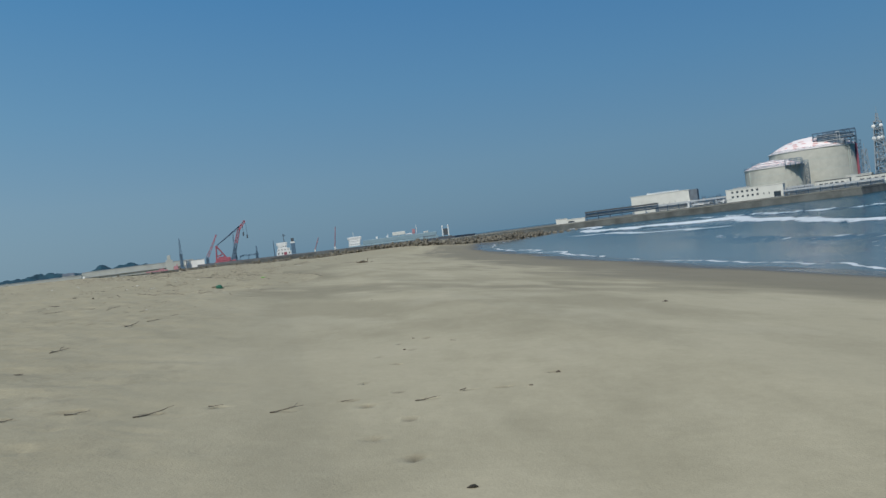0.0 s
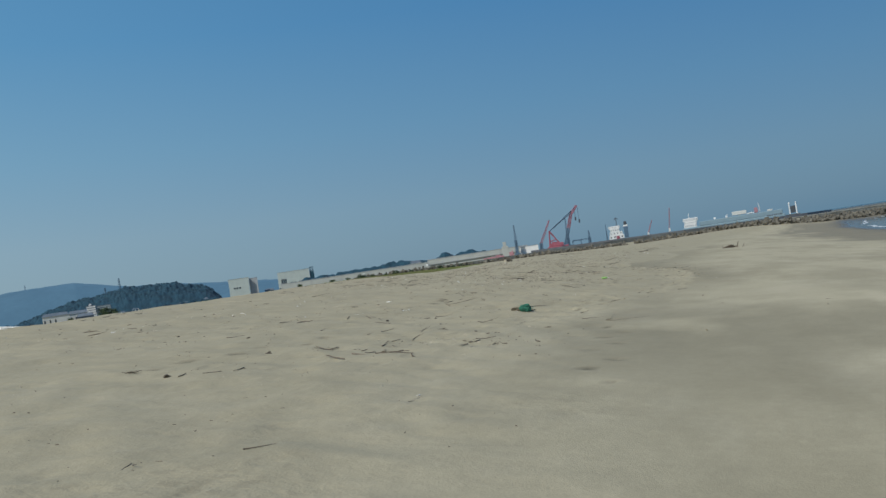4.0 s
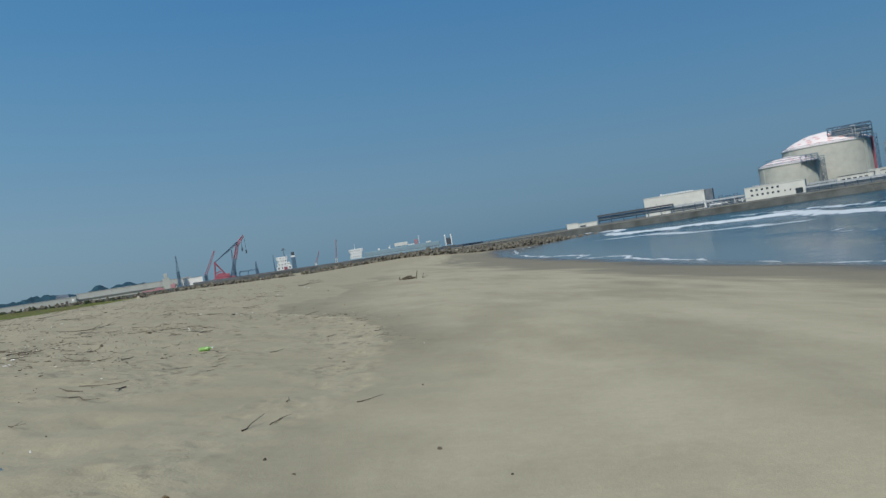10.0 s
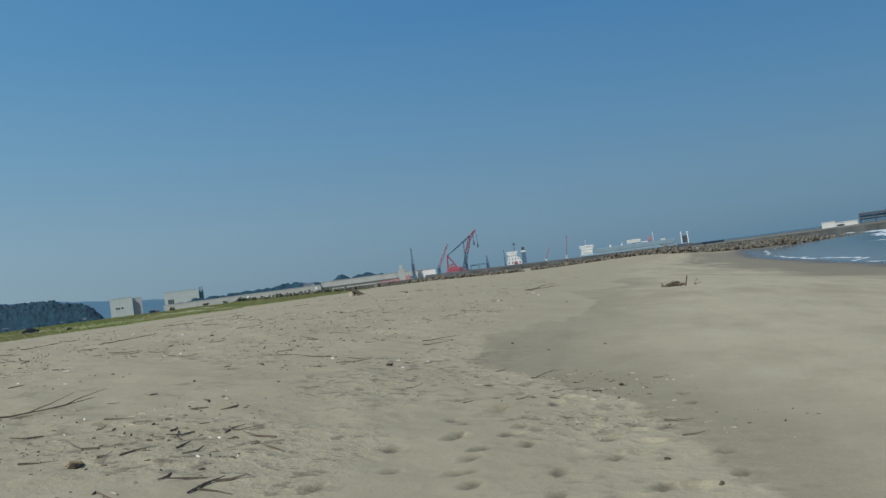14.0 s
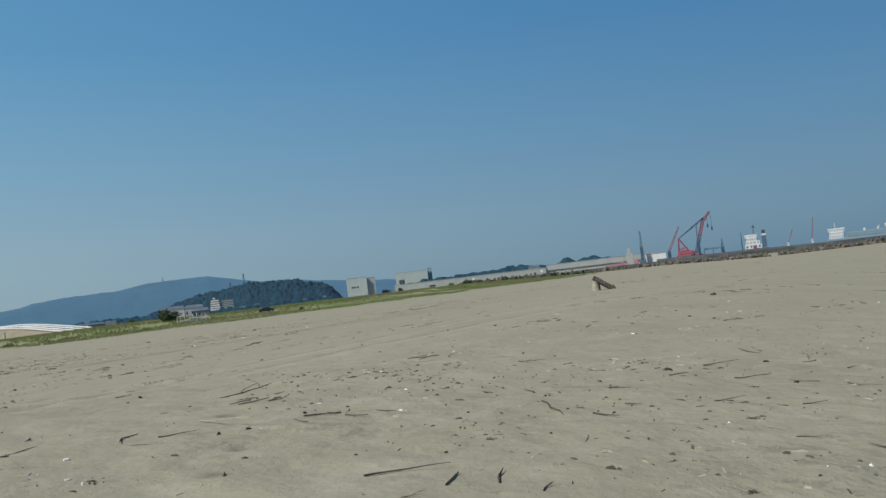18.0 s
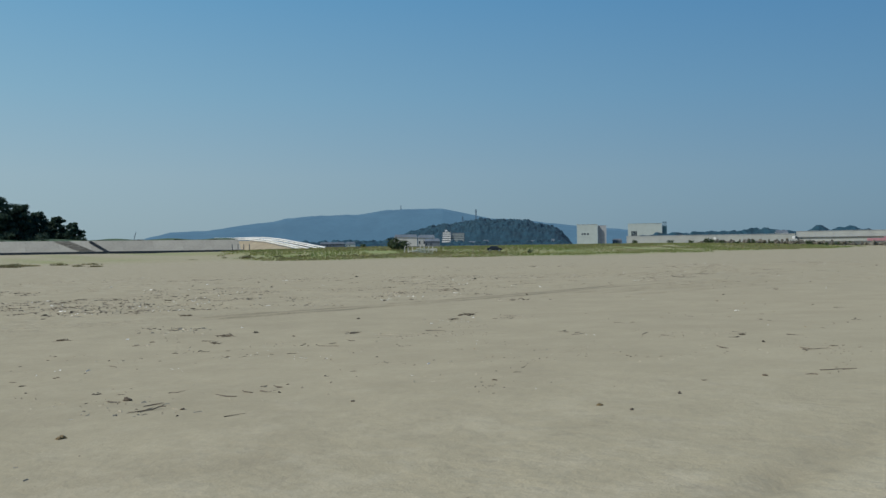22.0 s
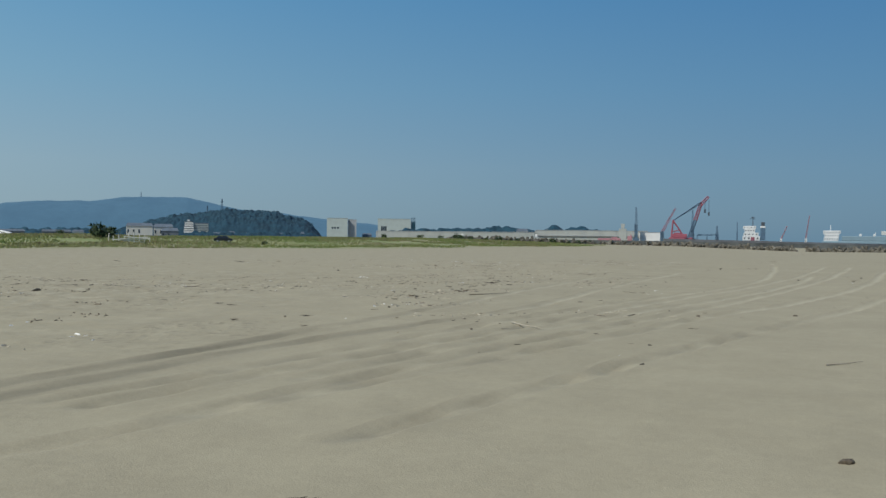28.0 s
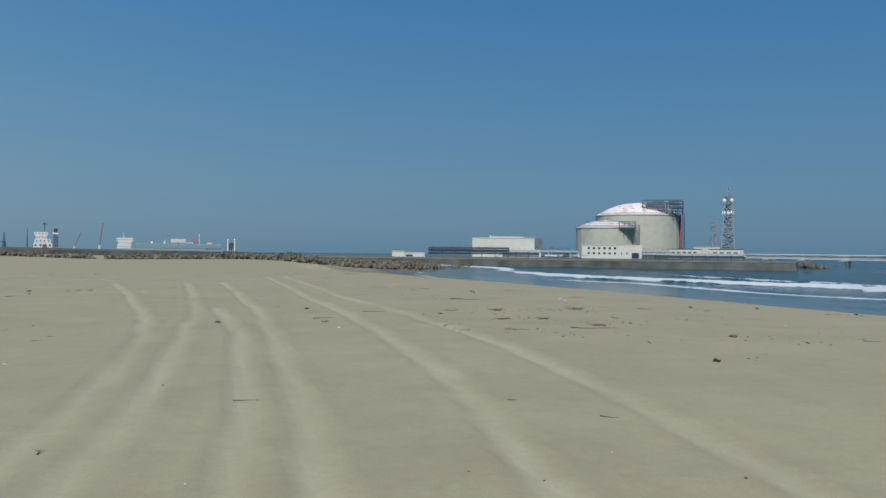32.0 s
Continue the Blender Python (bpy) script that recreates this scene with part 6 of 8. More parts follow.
# ---- dunes: grass, shrubs, dike ----
def blades(name, area, count, mat, label, tall, seed, inside):
    """Tufts of crossed blades over an area, as one mass of grass."""
    r = np.random.RandomState(seed)
    x = r.uniform(area[0], area[2], count * 3)
    y = r.uniform(area[1], area[3], count * 3)
    keep = inside(x, y)
    x, y = x[keep][:count], y[keep][:count]
    z = land(x, y, False)
    n = len(x)
    verts = np.zeros((n, 9, 3))
    for k in range(3):
        a = r.uniform(0, math.pi * 2, n)
        w, h = r.uniform(0.05, 0.16, n), r.uniform(0.45, 1.0, n) * tall
        bend = r.uniform(-0.25, 0.25, n)
        verts[:, k * 3, :] = np.stack([x + w * np.cos(a), y + w * np.sin(a), z - 0.05], -1)
        verts[:, k * 3 + 1, :] = np.stack([x - w * np.cos(a), y - w * np.sin(a), z - 0.05], -1)
        verts[:, k * 3 + 2, :] = np.stack([x + bend, y + r.uniform(-0.25, 0.25, n), z + h], -1)
    idx = np.arange(n * 9).reshape(-1, 3)
    me = bpy.data.meshes.new(name)
    me.from_pydata(verts.reshape(-1, 3).tolist(), [], idx.tolist())
    me.materials.append(mat)
    return tagged(new(name, me), label, "grass", kind="stuff")


def in_grass(x, y):
    e = grass_x(y) - x + 5 * lattice_noise(x / 9, y / 9, 13) + 6 * lattice_noise(x / 30, y / 30, 14)
    return (e > 2) & (lattice_noise(x / 18, y / 18, 15) + 0.5 * lattice_noise(x / 6, y / 6, 94) > -0.7) & (e < 130) & (y - 168 + 0.12 * (x + 200) > 6) & (np.degrees(np.arctan2(x + 23.6, y - 69.0)) + 2.5 * lattice_noise(x / 6, y / 6, 16) > -58.5)


STRAW = material("dry_grass", (0.33, 0.285, 0.15), 0.85, vary=0.2, scale=0.05, fine=2, bump=0.2)
thin_leaf(STRAW)
blades("grass", (-340, 90, -130, 560), 60000, GRASS, "green dune grass in uneven tufts", 0.45, 3, in_grass)
blades("grass", (-340, 90, -130, 560), 30000, STRAW, "straw-coloured dry dune grass", 0.45, 4, lambda x, y: in_grass(x, y) & (lattice_noise(x / 22, y / 22, 30) > 0.0))
rnd = random.Random(21)


def clump(bm, centre, radius, count, leaf, r, squash=0.8):
    """Many small leaf faces in a loose ball."""
    for _ in range(count):
        d = Vector((r.gauss(0, 1), r.gauss(0, 1), r.gauss(0, 1))).normalized() * radius * r.random() ** 0.4
        d.z *= squash
        p = Vector(centre) + d
        u = Vector((r.gauss(0, 1), r.gauss(0, 1), r.gauss(0, 1))).normalized() * leaf * r.uniform(0.6, 1.3)
        v = u.cross(Vector((r.gauss(0, 1), r.gauss(0, 1), r.gauss(0, 1)))).normalized() * leaf * r.uniform(0.3, 0.7)
        bm.faces.new([bm.verts.new(p + q) for q in (-u - v, u - v * 0.4, u * 0.8 + v, -u * 0.6 + v)])


SHRUB = material("shrub_leaves", (0.05, 0.085, 0.03), 0.8, vary=0.5, scale=1.0, fine=8, bump=0.2)
for az, d, size, lab in ((-49.85, 222, 3.6, "tall dark bushy shrub on the dune"), (-49.3, 226, 2.4, "dark bushy shrub on the dune"), (-28.0, 440, 3.2, "round dark shrub by the sea wall"), (-22.0, 420, 2.0, "low shrub among the blocks"), (-19.5, 430, 2.0, "low shrub among the blocks"), (-27.3, 430, 1.6, "low shrub among the blocks"), (-30.5, 360, 1.4, "low shrub in the grass"), (-40.2, 210, 1.0, "low green shrub in the grass"), (-52.0, 240, 1.2, "low green shrub in the grass"), (-32.9, 420, 2.4, "round dark shrub by the sea wall"), (-24.2, 420, 1.5, "low shrub among the blocks"), (-25.4, 425, 1.8, "low shrub among the blocks"), (-21.0, 415, 1.4, "low shrub among the blocks"), (-20.3, 418, 1.7, "low shrub among the blocks"), (-26.3, 400, 1.2, "low shrub among the blocks"), (-29.2, 400, 1.5, "low shrub by the sea wall")):
    x, y = bearing(STATION_B, az, d)
    t = empty("shrub", pose(x, y, land_at(x, y) - 0.05), lab, "shrub", "dune shrubs")
    bm = bmesh.new()
    for k in range(5):
        a = k * 1.3
        rod(bm, (0, 0, 0), (size * 0.5 * math.cos(a), size * 0.5 * math.sin(a), size * 0.7), 0.06, 0.02, 5)
    part("stem", bm, WOOD, t)
    bm = bmesh.new()
    for k in range(7):
        clump(bm, (rnd.uniform(-0.7, 0.7) * size, rnd.uniform(-0.4, 0.4) * size, size * rnd.uniform(0.3, 0.8)), size * 0.5, 45, size * 0.11, rnd)
    part("foliage", bm, SHRUB, t)

# low mats of beach plants at the foot of the dune
tuft_me = None
MAT_PLANT = material("beach_plant_leaves", (0.22, 0.215, 0.10), 0.85, vary=0.4, scale=1.0, fine=6, bump=0.2, alt=(0.19, 0.15, 0.085))
thin_leaf(MAT_PLANT)
for k in range(48):
    x, y = bearing(STATION_C, -78 + 11 * rnd.random() ** 1.6 if k < 34 else rnd.uniform(-63, -50), rnd.uniform(150, 192) if k < 34 else rnd.uniform(196, 212))
    if tuft_me is None:
        bm = bmesh.new()
        for _ in range(150):
            an, l_ = rnd.uniform(0, 6.28), rnd.uniform(0.1, 0.34)
            p = Vector((rnd.gauss(0, 0.75), rnd.gauss(0, 0.5), 0))
            w = Vector((math.sin(an), -math.cos(an), 0)) * rnd.uniform(0.05, 0.12)
            bm.faces.new([bm.verts.new(v) for v in (p - w, p + w, p + Vector((math.cos(an) * 0.25, math.sin(an) * 0.25, l_)))])
        o = part("beach_plant", bm, MAT_PLANT)
        tagged(o, "low brownish green mat of beach plants in the sand", "plant", "beach plants")
        tuft_me = o
    else:
        o = copy_thing(tuft_me, Matrix.Identity(4))
    o.matrix_basis = pose(x, y, land_at(x, y) - 0.02, 0, 0, rnd.uniform(0, 360)) @ Matrix.Diagonal((rnd.uniform(0.5, 1.8), rnd.uniform(0.6, 1.2), rnd.uniform(1.0, 2.4), 1))

# concrete dike with its foot wall and stair
A = Vector(bearing(STATION_C, -84, 300))
B = Vector(bearing(STATION_C, -58.6, 300))
way = (B - A).normalized()
back = Vector((-way.y, way.x))
if back.dot(Vector(STATION_C) - A) > 0:
    back = -back
run = (B - A).length
dike = new("dike")
tagged(dike, "long sloping concrete dike at the back of the beach", "dike", kind="structure")
npan = int(run / 9)
panel_me = bpy.data.meshes.new("slab")
bm = bmesh.new()
box(bm, 0.01, -0.15, 0, run / npan - 0.01, 0.15, 6.9, 0.02)
bm.to_mesh(panel_me)
bm.free()
DIKE = material("dike_concrete", (0.37, 0.352, 0.29), 0.9, vary=0.2, scale=0.12, fine=2, bump=0.3)
panel_me.materials.append(DIKE)
ang = math.degrees(math.atan2(way.y, way.x))
for k in range(npan):
    p = A + way * (run * k / npan)
    q = new("slab", panel_me)
    q.parent = dike
    q.matrix_local = pose(p.x, p.y, 6.2, 0, 0, ang) @ pose(0, 0, 0, -52 if (Matrix.Rotation(radians(ang), 2) @ Vector((0, 1))).dot(back) > 0 else 52)
bm = bmesh.new()
foot = A + way * (run * 0.685)
for k in range(20):         # the stair climbs the slope on the skew
    f = k / 20
    p = foot - way * (6.0 * f) + back * (5.2 * f - 0.3)
    box(bm, p.x - 0.4, p.y - 0.4, 6.0, p.x + 0.4, p.y + 0.4, 6.5 + 4.15 * f)
part("stair", bm, DARKGREY, dike, "dark stair up the dike on the skew")
bm = bmesh.new()
foot = foot - way * 7.5
vs = []
for off, f in ((0, 0.02), (4.5, 0.02), (-4.5, 0.99), (-9.0, 0.99)):
    p = foot + way * off + back * (5.44 * f - 0.32)
    vs.append(bm.verts.new((p.x, p.y, 6.2 + 4.25 * f + 0.12)))
bm.faces.new(vs)
bmesh.ops.solidify(bm, geom=bm.faces[:], thickness=0.1)
part("skew_slab", bm, material("patched_concrete", (0.315, 0.298, 0.245), 0.9, vary=0.25, scale=0.2, fine=2, bump=0.3), dike, "darker patched slab on the slope")
bm = bmesh.new()
p, q = A + back * 5.6, B + back * 5.6
rows = []
for f in np.linspace(0, 1, 90):
    c = p.lerp(q, f)
    rows.append([bm.verts.new((*(c + back * o), z)) for o, z in ((0, 6.2), (0, 10.5 + 0.25 * math.sin(f * 61) + 0.2 * math.sin(f * 143)), (6, 11.0 + 0.25 * math.sin(f * 47)), (30, 10.2), (40, 5))])
for a_, b_ in zip(rows, rows[1:]):
    for j in range(4):
        bm.faces.new((a_[j], b_[j], b_[j + 1], a_[j + 1]))
bm.faces.new(rows[-1])
bm.faces.new(rows[0][::-1])
bmesh.ops.recalc_face_normals(bm, faces=bm.faces)
part("crest", bm, SHRUB, dike, "grassy crest of the dike")
wall_along("foot_wall", [tuple(A - back * 4), tuple(B - back * 4)], 7.1, 5.0, 0.5, DARKGREY, "low dark wall along the foot of the dike", "wall", "structure")
for k in range(4):
    p = B - back * 4 + way * (k * 1.9 - 4)
    bm = bmesh.new()
    rod(bm, (0, 0, 0), (0, 0, 2.6), 0.14, 0.12, 8)
    o = part("post", bm, DARKGREY)
    o.matrix_basis = pose(p.x, p.y, land_at(p.x, p.y) - 0.1)
    tagged(o, "dark timber post at the end of the wall", "post", "wall posts")

# ramp with white guard rails
RIGHT_EDGE = [(-60.3, 349, 10.35), (-58.2, 344, 10.3), (-57.2, 322, 9.5), (-56.0, 290, 7.95), (-54.3, 254, 6.05)]
LEFT_EDGE = [(-58.8, 356, 10.5), (-57.2, 349, 10.5), (-56.2, 328, 9.7), (-55.0, 298, 8.2), (-53.2, 264, 6.25)]


def edge_line(edge, n):
    """Places along a ramp edge that is given by bearing, distance and height."""
    f = np.linspace(0, len(edge) - 1, n)
    a = np.array([(*bearing(STATION_C, az, d), z) for az, d, z in edge])
    return [Vector([float(np.interp(v, range(len(edge)), a[:, k])) for k in range(3)]) for v in f]


right_edge, left_edge = edge_line(RIGHT_EDGE, 27), edge_line(LEFT_EDGE, 27)
bm = bmesh.new()
rows = []
for r, l_ in zip(right_edge, left_edge):
    out = (r - l_).normalized()
    out.z = 0
    rows.append([bm.verts.new(v) for v in (Vector((r.x, r.y, 4.0)) + out * (r.z - 4) * 2.2, r, l_, Vector((l_.x, l_.y, 4.0)) - out * (l_.z - 4) * 2.2)])
for a_, b_ in zip(rows, rows[1:]):
    for j in range(3):
        bm.faces.new((a_[j], b_[j], b_[j + 1], a_[j + 1]))
bmesh.ops.recalc_face_normals(bm, faces=bm.faces)
DIRT = material("packed_sand", (0.36, 0.30, 0.20), 0.95, vary=0.25, scale=0.2, fine=4, bump=0.4)
tagged(part("ramp", bm, DIRT, smooth=True), "sandy ramp climbing over the dike", "ramp", kind="structure")
for line in (right_edge, left_edge):
    rail = empty("guard_rail", pose(0, 0, 0), "white steel guard rail beside the sandy ramp", "guard rail", "guard rails")
    for h in (0.55, 1.15):
        for a_, b_ in zip(line, line[1:]):
            bm = bmesh.new()
            rod(bm, a_ + Vector((0, 0, h)), b_ + Vector((0, 0, h)), 0.22, sides=6)
            part("rail", bm, WHITE, rail)
    for p in line:
        bm = bmesh.new()
        rod(bm, p - Vector((0, 0, 0.3)), p + Vector((0, 0, 1.25)), 0.09, sides=6)
        part("post", bm, WHITE, rail)

# pines behind the dike
def pine(x, y, base, tall, seed, label):
    r = random.Random(seed)
    t = empty("pine_tree", pose(x, y, base), label, "tree", "pines")
    bm = bmesh.new()
    lean = r.uniform(-1.2, 1.2)
    rod(bm, (0, 0, -0.3), (lean * 0.5, 0, tall * 0.55), tall * 0.03, tall * 0.02, 8)
    rod(bm, (lean * 0.5, 0, tall * 0.55), (lean, 0, tall * 0.93), tall * 0.02, tall * 0.006, 8)
    part("trunk", bm, WOOD, t)
    bm = bmesh.new()
    tips = []
    for k in range(30):
        f = 0.14 + 0.80 * k / 30
        a = k * 2.4 + r.uniform(-0.4, 0.4)
        l_ = tall * (0.42 - 0.33 * f) * r.uniform(0.45, 1.5)
        p = Vector((lean * f, 0, tall * f))
        q = p + Vector((math.cos(a) * l_, math.sin(a) * l_, l_ * r.uniform(0.05, 0.4)))
        rod(bm, p, q, tall * 0.007, tall * 0.002, 5)
        tips.append((p, q))
    part("limb", bm, WOOD, t)
    bm = bmesh.new()
    for p, q in tips:
        for f in (0.55, 0.8, 1.0):
            clump(bm, p.lerp(q, f) + Vector((0, 0, 0.2)), tall * r.uniform(0.06, 0.13), 80, 0.34, r, 0.55)
    clump(bm, (lean, 0, tall * 0.95), tall * 0.06, 40, 0.26, r, 0.9)
    part("crown", bm, LEAF, t, "dark green needle clumps")


for k, (az, d, tall) in enumerate(((-68.6, 345, 8), (-69.6, 350, 10.5), (-70.6, 352, 12.5), (-71.6, 350, 15), (-72.8, 348, 17.5), (-74.0, 352, 19), (-75.4, 350, 19), (-77, 356, 18), (-71.0, 372, 14), (-73.4, 374, 19), (-70.1, 362, 11), (-72.2, 364, 16), (-73.6, 362, 18), (-74.8, 366, 20), (-76.2, 364, 20))):
    x, y = bearing(STATION_C, az, d)
    pine(x, y, 9.6 if d < 360 else 7.3, tall, 100 + k, "dark green coastal pine behind the dike")
for k, az in enumerate((-68.2, -68.9, -69.8, -70.5, -71.3, -72.1, -73.0, -74.2, -75.5, -77.0)):
    x, y = bearing(STATION_C, az, 341 + (k % 3) * 4)
    size = 1.7 + 0.42 * k
    t = empty("bush", pose(x, y, 9.7), "dense dark bush under the pines on the dike", "bush", "bushes under the pines")
    bm = bmesh.new()
    for j in range(4):
        rod(bm, (0, 0, 0), (size * 0.5 * math.cos(j * 1.6), size * 0.5 * math.sin(j * 1.6), size * 0.8), 0.08, 0.03, 5)
    part("stem", bm, WOOD, t)
    bm = bmesh.new()
    for j in range(14):
        clump(bm, (rnd.uniform(-1.2, 1.2) * size, rnd.uniform(-0.5, 0.5) * size, size * rnd.uniform(0.25, 1.1)), size * 0.55, 60, 0.3, rnd)
    part("foliage", bm, LEAF, t)
x, y = bearing(STATION_C, -65.2, 345)
lp = empty("leaning_pole", pose(x, y, 10.0), "bent pole standing on the dike", "pole")
bm = bmesh.new()
rod(bm, (0, 0, 0), (1.0, 0, 2.6), 0.13, 0.1)
rod(bm, (1.0, 0, 2.6), (2.4, 0, 4.4), 0.16, 0.05)
part("pole", bm, STEEL, lp)

# parked car on the dune
x, y = bearing(STATION_B, -42.72, 219)
car = empty("car", pose(x, y, land_at(x, y) + 0.02, 0, 0, 42), "dark parked hatchback on the grassy dune", "car")
bm = bmesh.new()
outline = [(-2.1, 0.35), (-2.15, 0.85), (-1.95, 1.0), (-1.55, 1.05), (-1.0, 1.5), (0.7, 1.52), (1.35, 1.0), (2.1, 0.85), (2.15, 0.35)]
sides = [[bm.verts.new((px, sy * (0.82 if pz < 1.1 else 0.66), pz)) for px, pz in outline] for sy in (-1, 1)]
for i in range(len(outline)):
    j = (i + 1) % len(outline)
    bm.faces.new((sides[0][i], sides[0][j], sides[1][j], sides[1][i]))
bm.faces.new(sides[0])
bm.faces.new(sides[1][::-1])
bmesh.ops.recalc_face_normals(bm, faces=bm.faces)
bmesh.ops.bevel(bm, geom=list(bm.edges), offset=0.05, segments=1, affect='EDGES')
part("body", bm, CARPAINT, car)
for sy in (-1, 1):
    bm = bmesh.new()
    box(bm, -0.85, sy * 0.70, 1.08, 0.75, sy * 0.76, 1.42)
    part("side_window", bm, GLASS, car)
    for px in (-1.3, 1.3):
        bm = bmesh.new()
        rod(bm, (px, sy * 0.66, 0.32), (px, sy * 0.86, 0.32), 0.32, sides=16)
        wheel = part("wheel", bm, TYRE, car)
        bm = bmesh.new()
        rod(bm, (px, sy * 0.86, 0.32), (px, sy * 0.88, 0.32), 0.19, sides=12)
        part("rim", bm, PIPE, wheel)

# weathered timber frame among the grass
x, y = bearing(STATION_B, -48.1, 205)
BLEACHED = material("sun_bleached_timber", (0.68, 0.66, 0.58), 0.85, vary=0.2, scale=1.0, fine=10, bump=0.3)
tf = empty("timber_frame", pose(x, y, land_at(x, y) + 0.15, 0, 0, 48) @ Matrix.Diagonal((0.9, 1, 0.8, 1)), "pale broken timber frame of stakes and planks on the dune", "timber")
r = random.Random(8)
for k in range(9):
    bm = bmesh.new()
    px = -4.6 + k * 1.15
    rod(bm, (px, r.uniform(-0.3, 0.3), -0.2), (px + r.uniform(-0.2, 0.2), r.uniform(-0.3, 0.3), r.uniform(1.2, 2.6)), 0.12, 0.10, 6)
    part("stake", bm, BLEACHED, tf)
for k in range(4):
    bm = bmesh.new()
    box(bm, -3.8 + k * 0.9, -0.9 - k * 0.1, 0.1 + k * 0.36, 3.6 + k * 0.35, -0.6 - k * 0.1, 0.34 + k * 0.36)
    bmesh.ops.rotate(bm, cent=(0, 0, 0.5), matrix=Matrix.Rotation(radians(r.uniform(-7, 7)), 3, 'Y'), verts=bm.verts)
    part("plank", bm, BLEACHED, tf)

# ---- on the sand ----
# ribbed timber fragment propped on a pale stump
stump = empty("wreck_timber", pose(-35.3, 114.9, land_at(-35.3, 114.9) - 0.05, 0, 0, 27) @ Matrix.Diagonal((1.04, 1.04, 1.0, 1)), "pale stump with a ribbed broken plank leaning from it", "driftwood")
bm = bmesh.new()
for k in range(7):
    a = k * 0.9
    rod(bm, (0.10 * math.cos(a), 0.16 * math.sin(a), -0.05), (0.06 * math.cos(a) - 0.03, 0.12 * math.sin(a), 0.60 + 0.07 * (k % 3)), 0.17, 0.12, 9)
part("stump", bm, PALEWOOD, stump, "bleached upright stump")
a, b = Vector((-0.02, 0, 0.93)), Vector((1.16, 0, 0.06))
d = (b - a).normalized()
up = Vector((-d.z, 0, d.x)) if d.x > 0 else Vector((d.z, 0, -d.x))
turn = Matrix(((d.x, 0, up.x), (0, 1, 0), (d.z, 0, up.z))).to_4x4() @ Matrix.Rotation(radians(48), 4, 'X')
bm = bmesh.new()
box(bm, -0.10, -0.19, -0.09, (b - a).length, 0.19, 0.05, 0.015)
bmesh.ops.transform(bm, matrix=Matrix.Translation(a) @ turn, verts=bm.verts)
part("plank", bm, WOOD, stump)
RIBWOOD = material("weathered_ribs", (0.22, 0.19, 0.135), 0.9, vary=0.4, scale=4.0, fine=40, bump=0.5)
for k in range(8):
    bm = bmesh.new()
    box(bm, 0.10 + k * 0.185, -0.195, 0.052, 0.18 + k * 0.185, 0.195, 0.078, 0.006)
    bmesh.ops.transform(bm, matrix=Matrix.Translation(a) @ turn, verts=bm.verts)
    part("rib", bm, RIBWOOD, stump)
bm = bmesh.new()
rod(bm, (0.28, 0.05, -0.02), (0.22, 0.02, 0.62), 0.05, 0.04, 7)
rod(bm, (0.28, 0, 0.05), (1.0, 0.02, 0.02), 0.05, 0.05, 7)
part("prop", bm, WOOD, stump)
bm = bmesh.new()
rod(bm, (1.30, 0, 0.0), (1.16, 0.03, 0.36), 0.05, 0.035, 6)
rod(bm, (1.32, 0, 0.03), (1.95, 0.05, 0.06), 0.045, 0.03, 6)
part("branch", bm, WOOD, stump)

# green fishing net
net = empty("fishing_net", pose(-9.2, 34.7, land_at(-9.2, 34.7), 0, 0, 12) @ Matrix.Diagonal((0.40, 0.40, 0.46, 1)), "crumpled green fishing net with pale rope on the sand", "fishing net")
r = random.Random(31)
bm = bmesh.new()
bmesh.ops.create_icosphere(bm, subdivisions=4, radius=0.27)
for v in bm.verts:
    n1 = noise.noise(v.co * 6) * 0.30 + noise.noise(v.co * 17) * 0.22
    v.co *= 1 + n1
    v.co.x *= 1.15
    v.co.z = max(v.co.z * 0.75 + 0.14, -0.02)
part("net", bm, NET, net)
bm = bmesh.new()
for k in range(170):
    p = Vector((r.gauss(0, 0.17), r.gauss(0, 0.15), abs(r.gauss(0.14, 0.09))))
    q = p + Vector((r.gauss(0, 0.10), r.gauss(0, 0.10), r.gauss(0, 0.06)))
    rod(bm, p, q, 0.006, sides=3)
part("strand", bm, NET, net)
bm = bmesh.new()
p = Vector((-0.28, 0, 0.08))
for k in range(80):
    q = Vector((-0.52 + 0.25 * math.cos(k * 0.9) * (0.5 + 0.5 * math.sin(k * 0.23)), 0.2 * math.sin(k * 1.1), 0.13 + 0.12 * math.sin(k * 0.7)))
    rod(bm, p, q, 0.022, sides=5)
    p = q
part("rope", bm, material("tan_rope", (0.40, 0.34, 0.22), 0.9, vary=0.35, scale=8.0, fine=60, bump=0.5), net, "pale tangled rope")
bm = bmesh.new()
rod(bm, (-0.62, -0.1, 0.03), (-0.30, -0.06, 0.10), 0.03, 0.025, 6)
part("stick", bm, WOOD, net)
bm = bmesh.new()
rod(bm, (0.25, 0, 0.04), (0.52, 0.03, 0.03), 0.03, 0.015, 6)
part("stick", bm, WOOD, net)

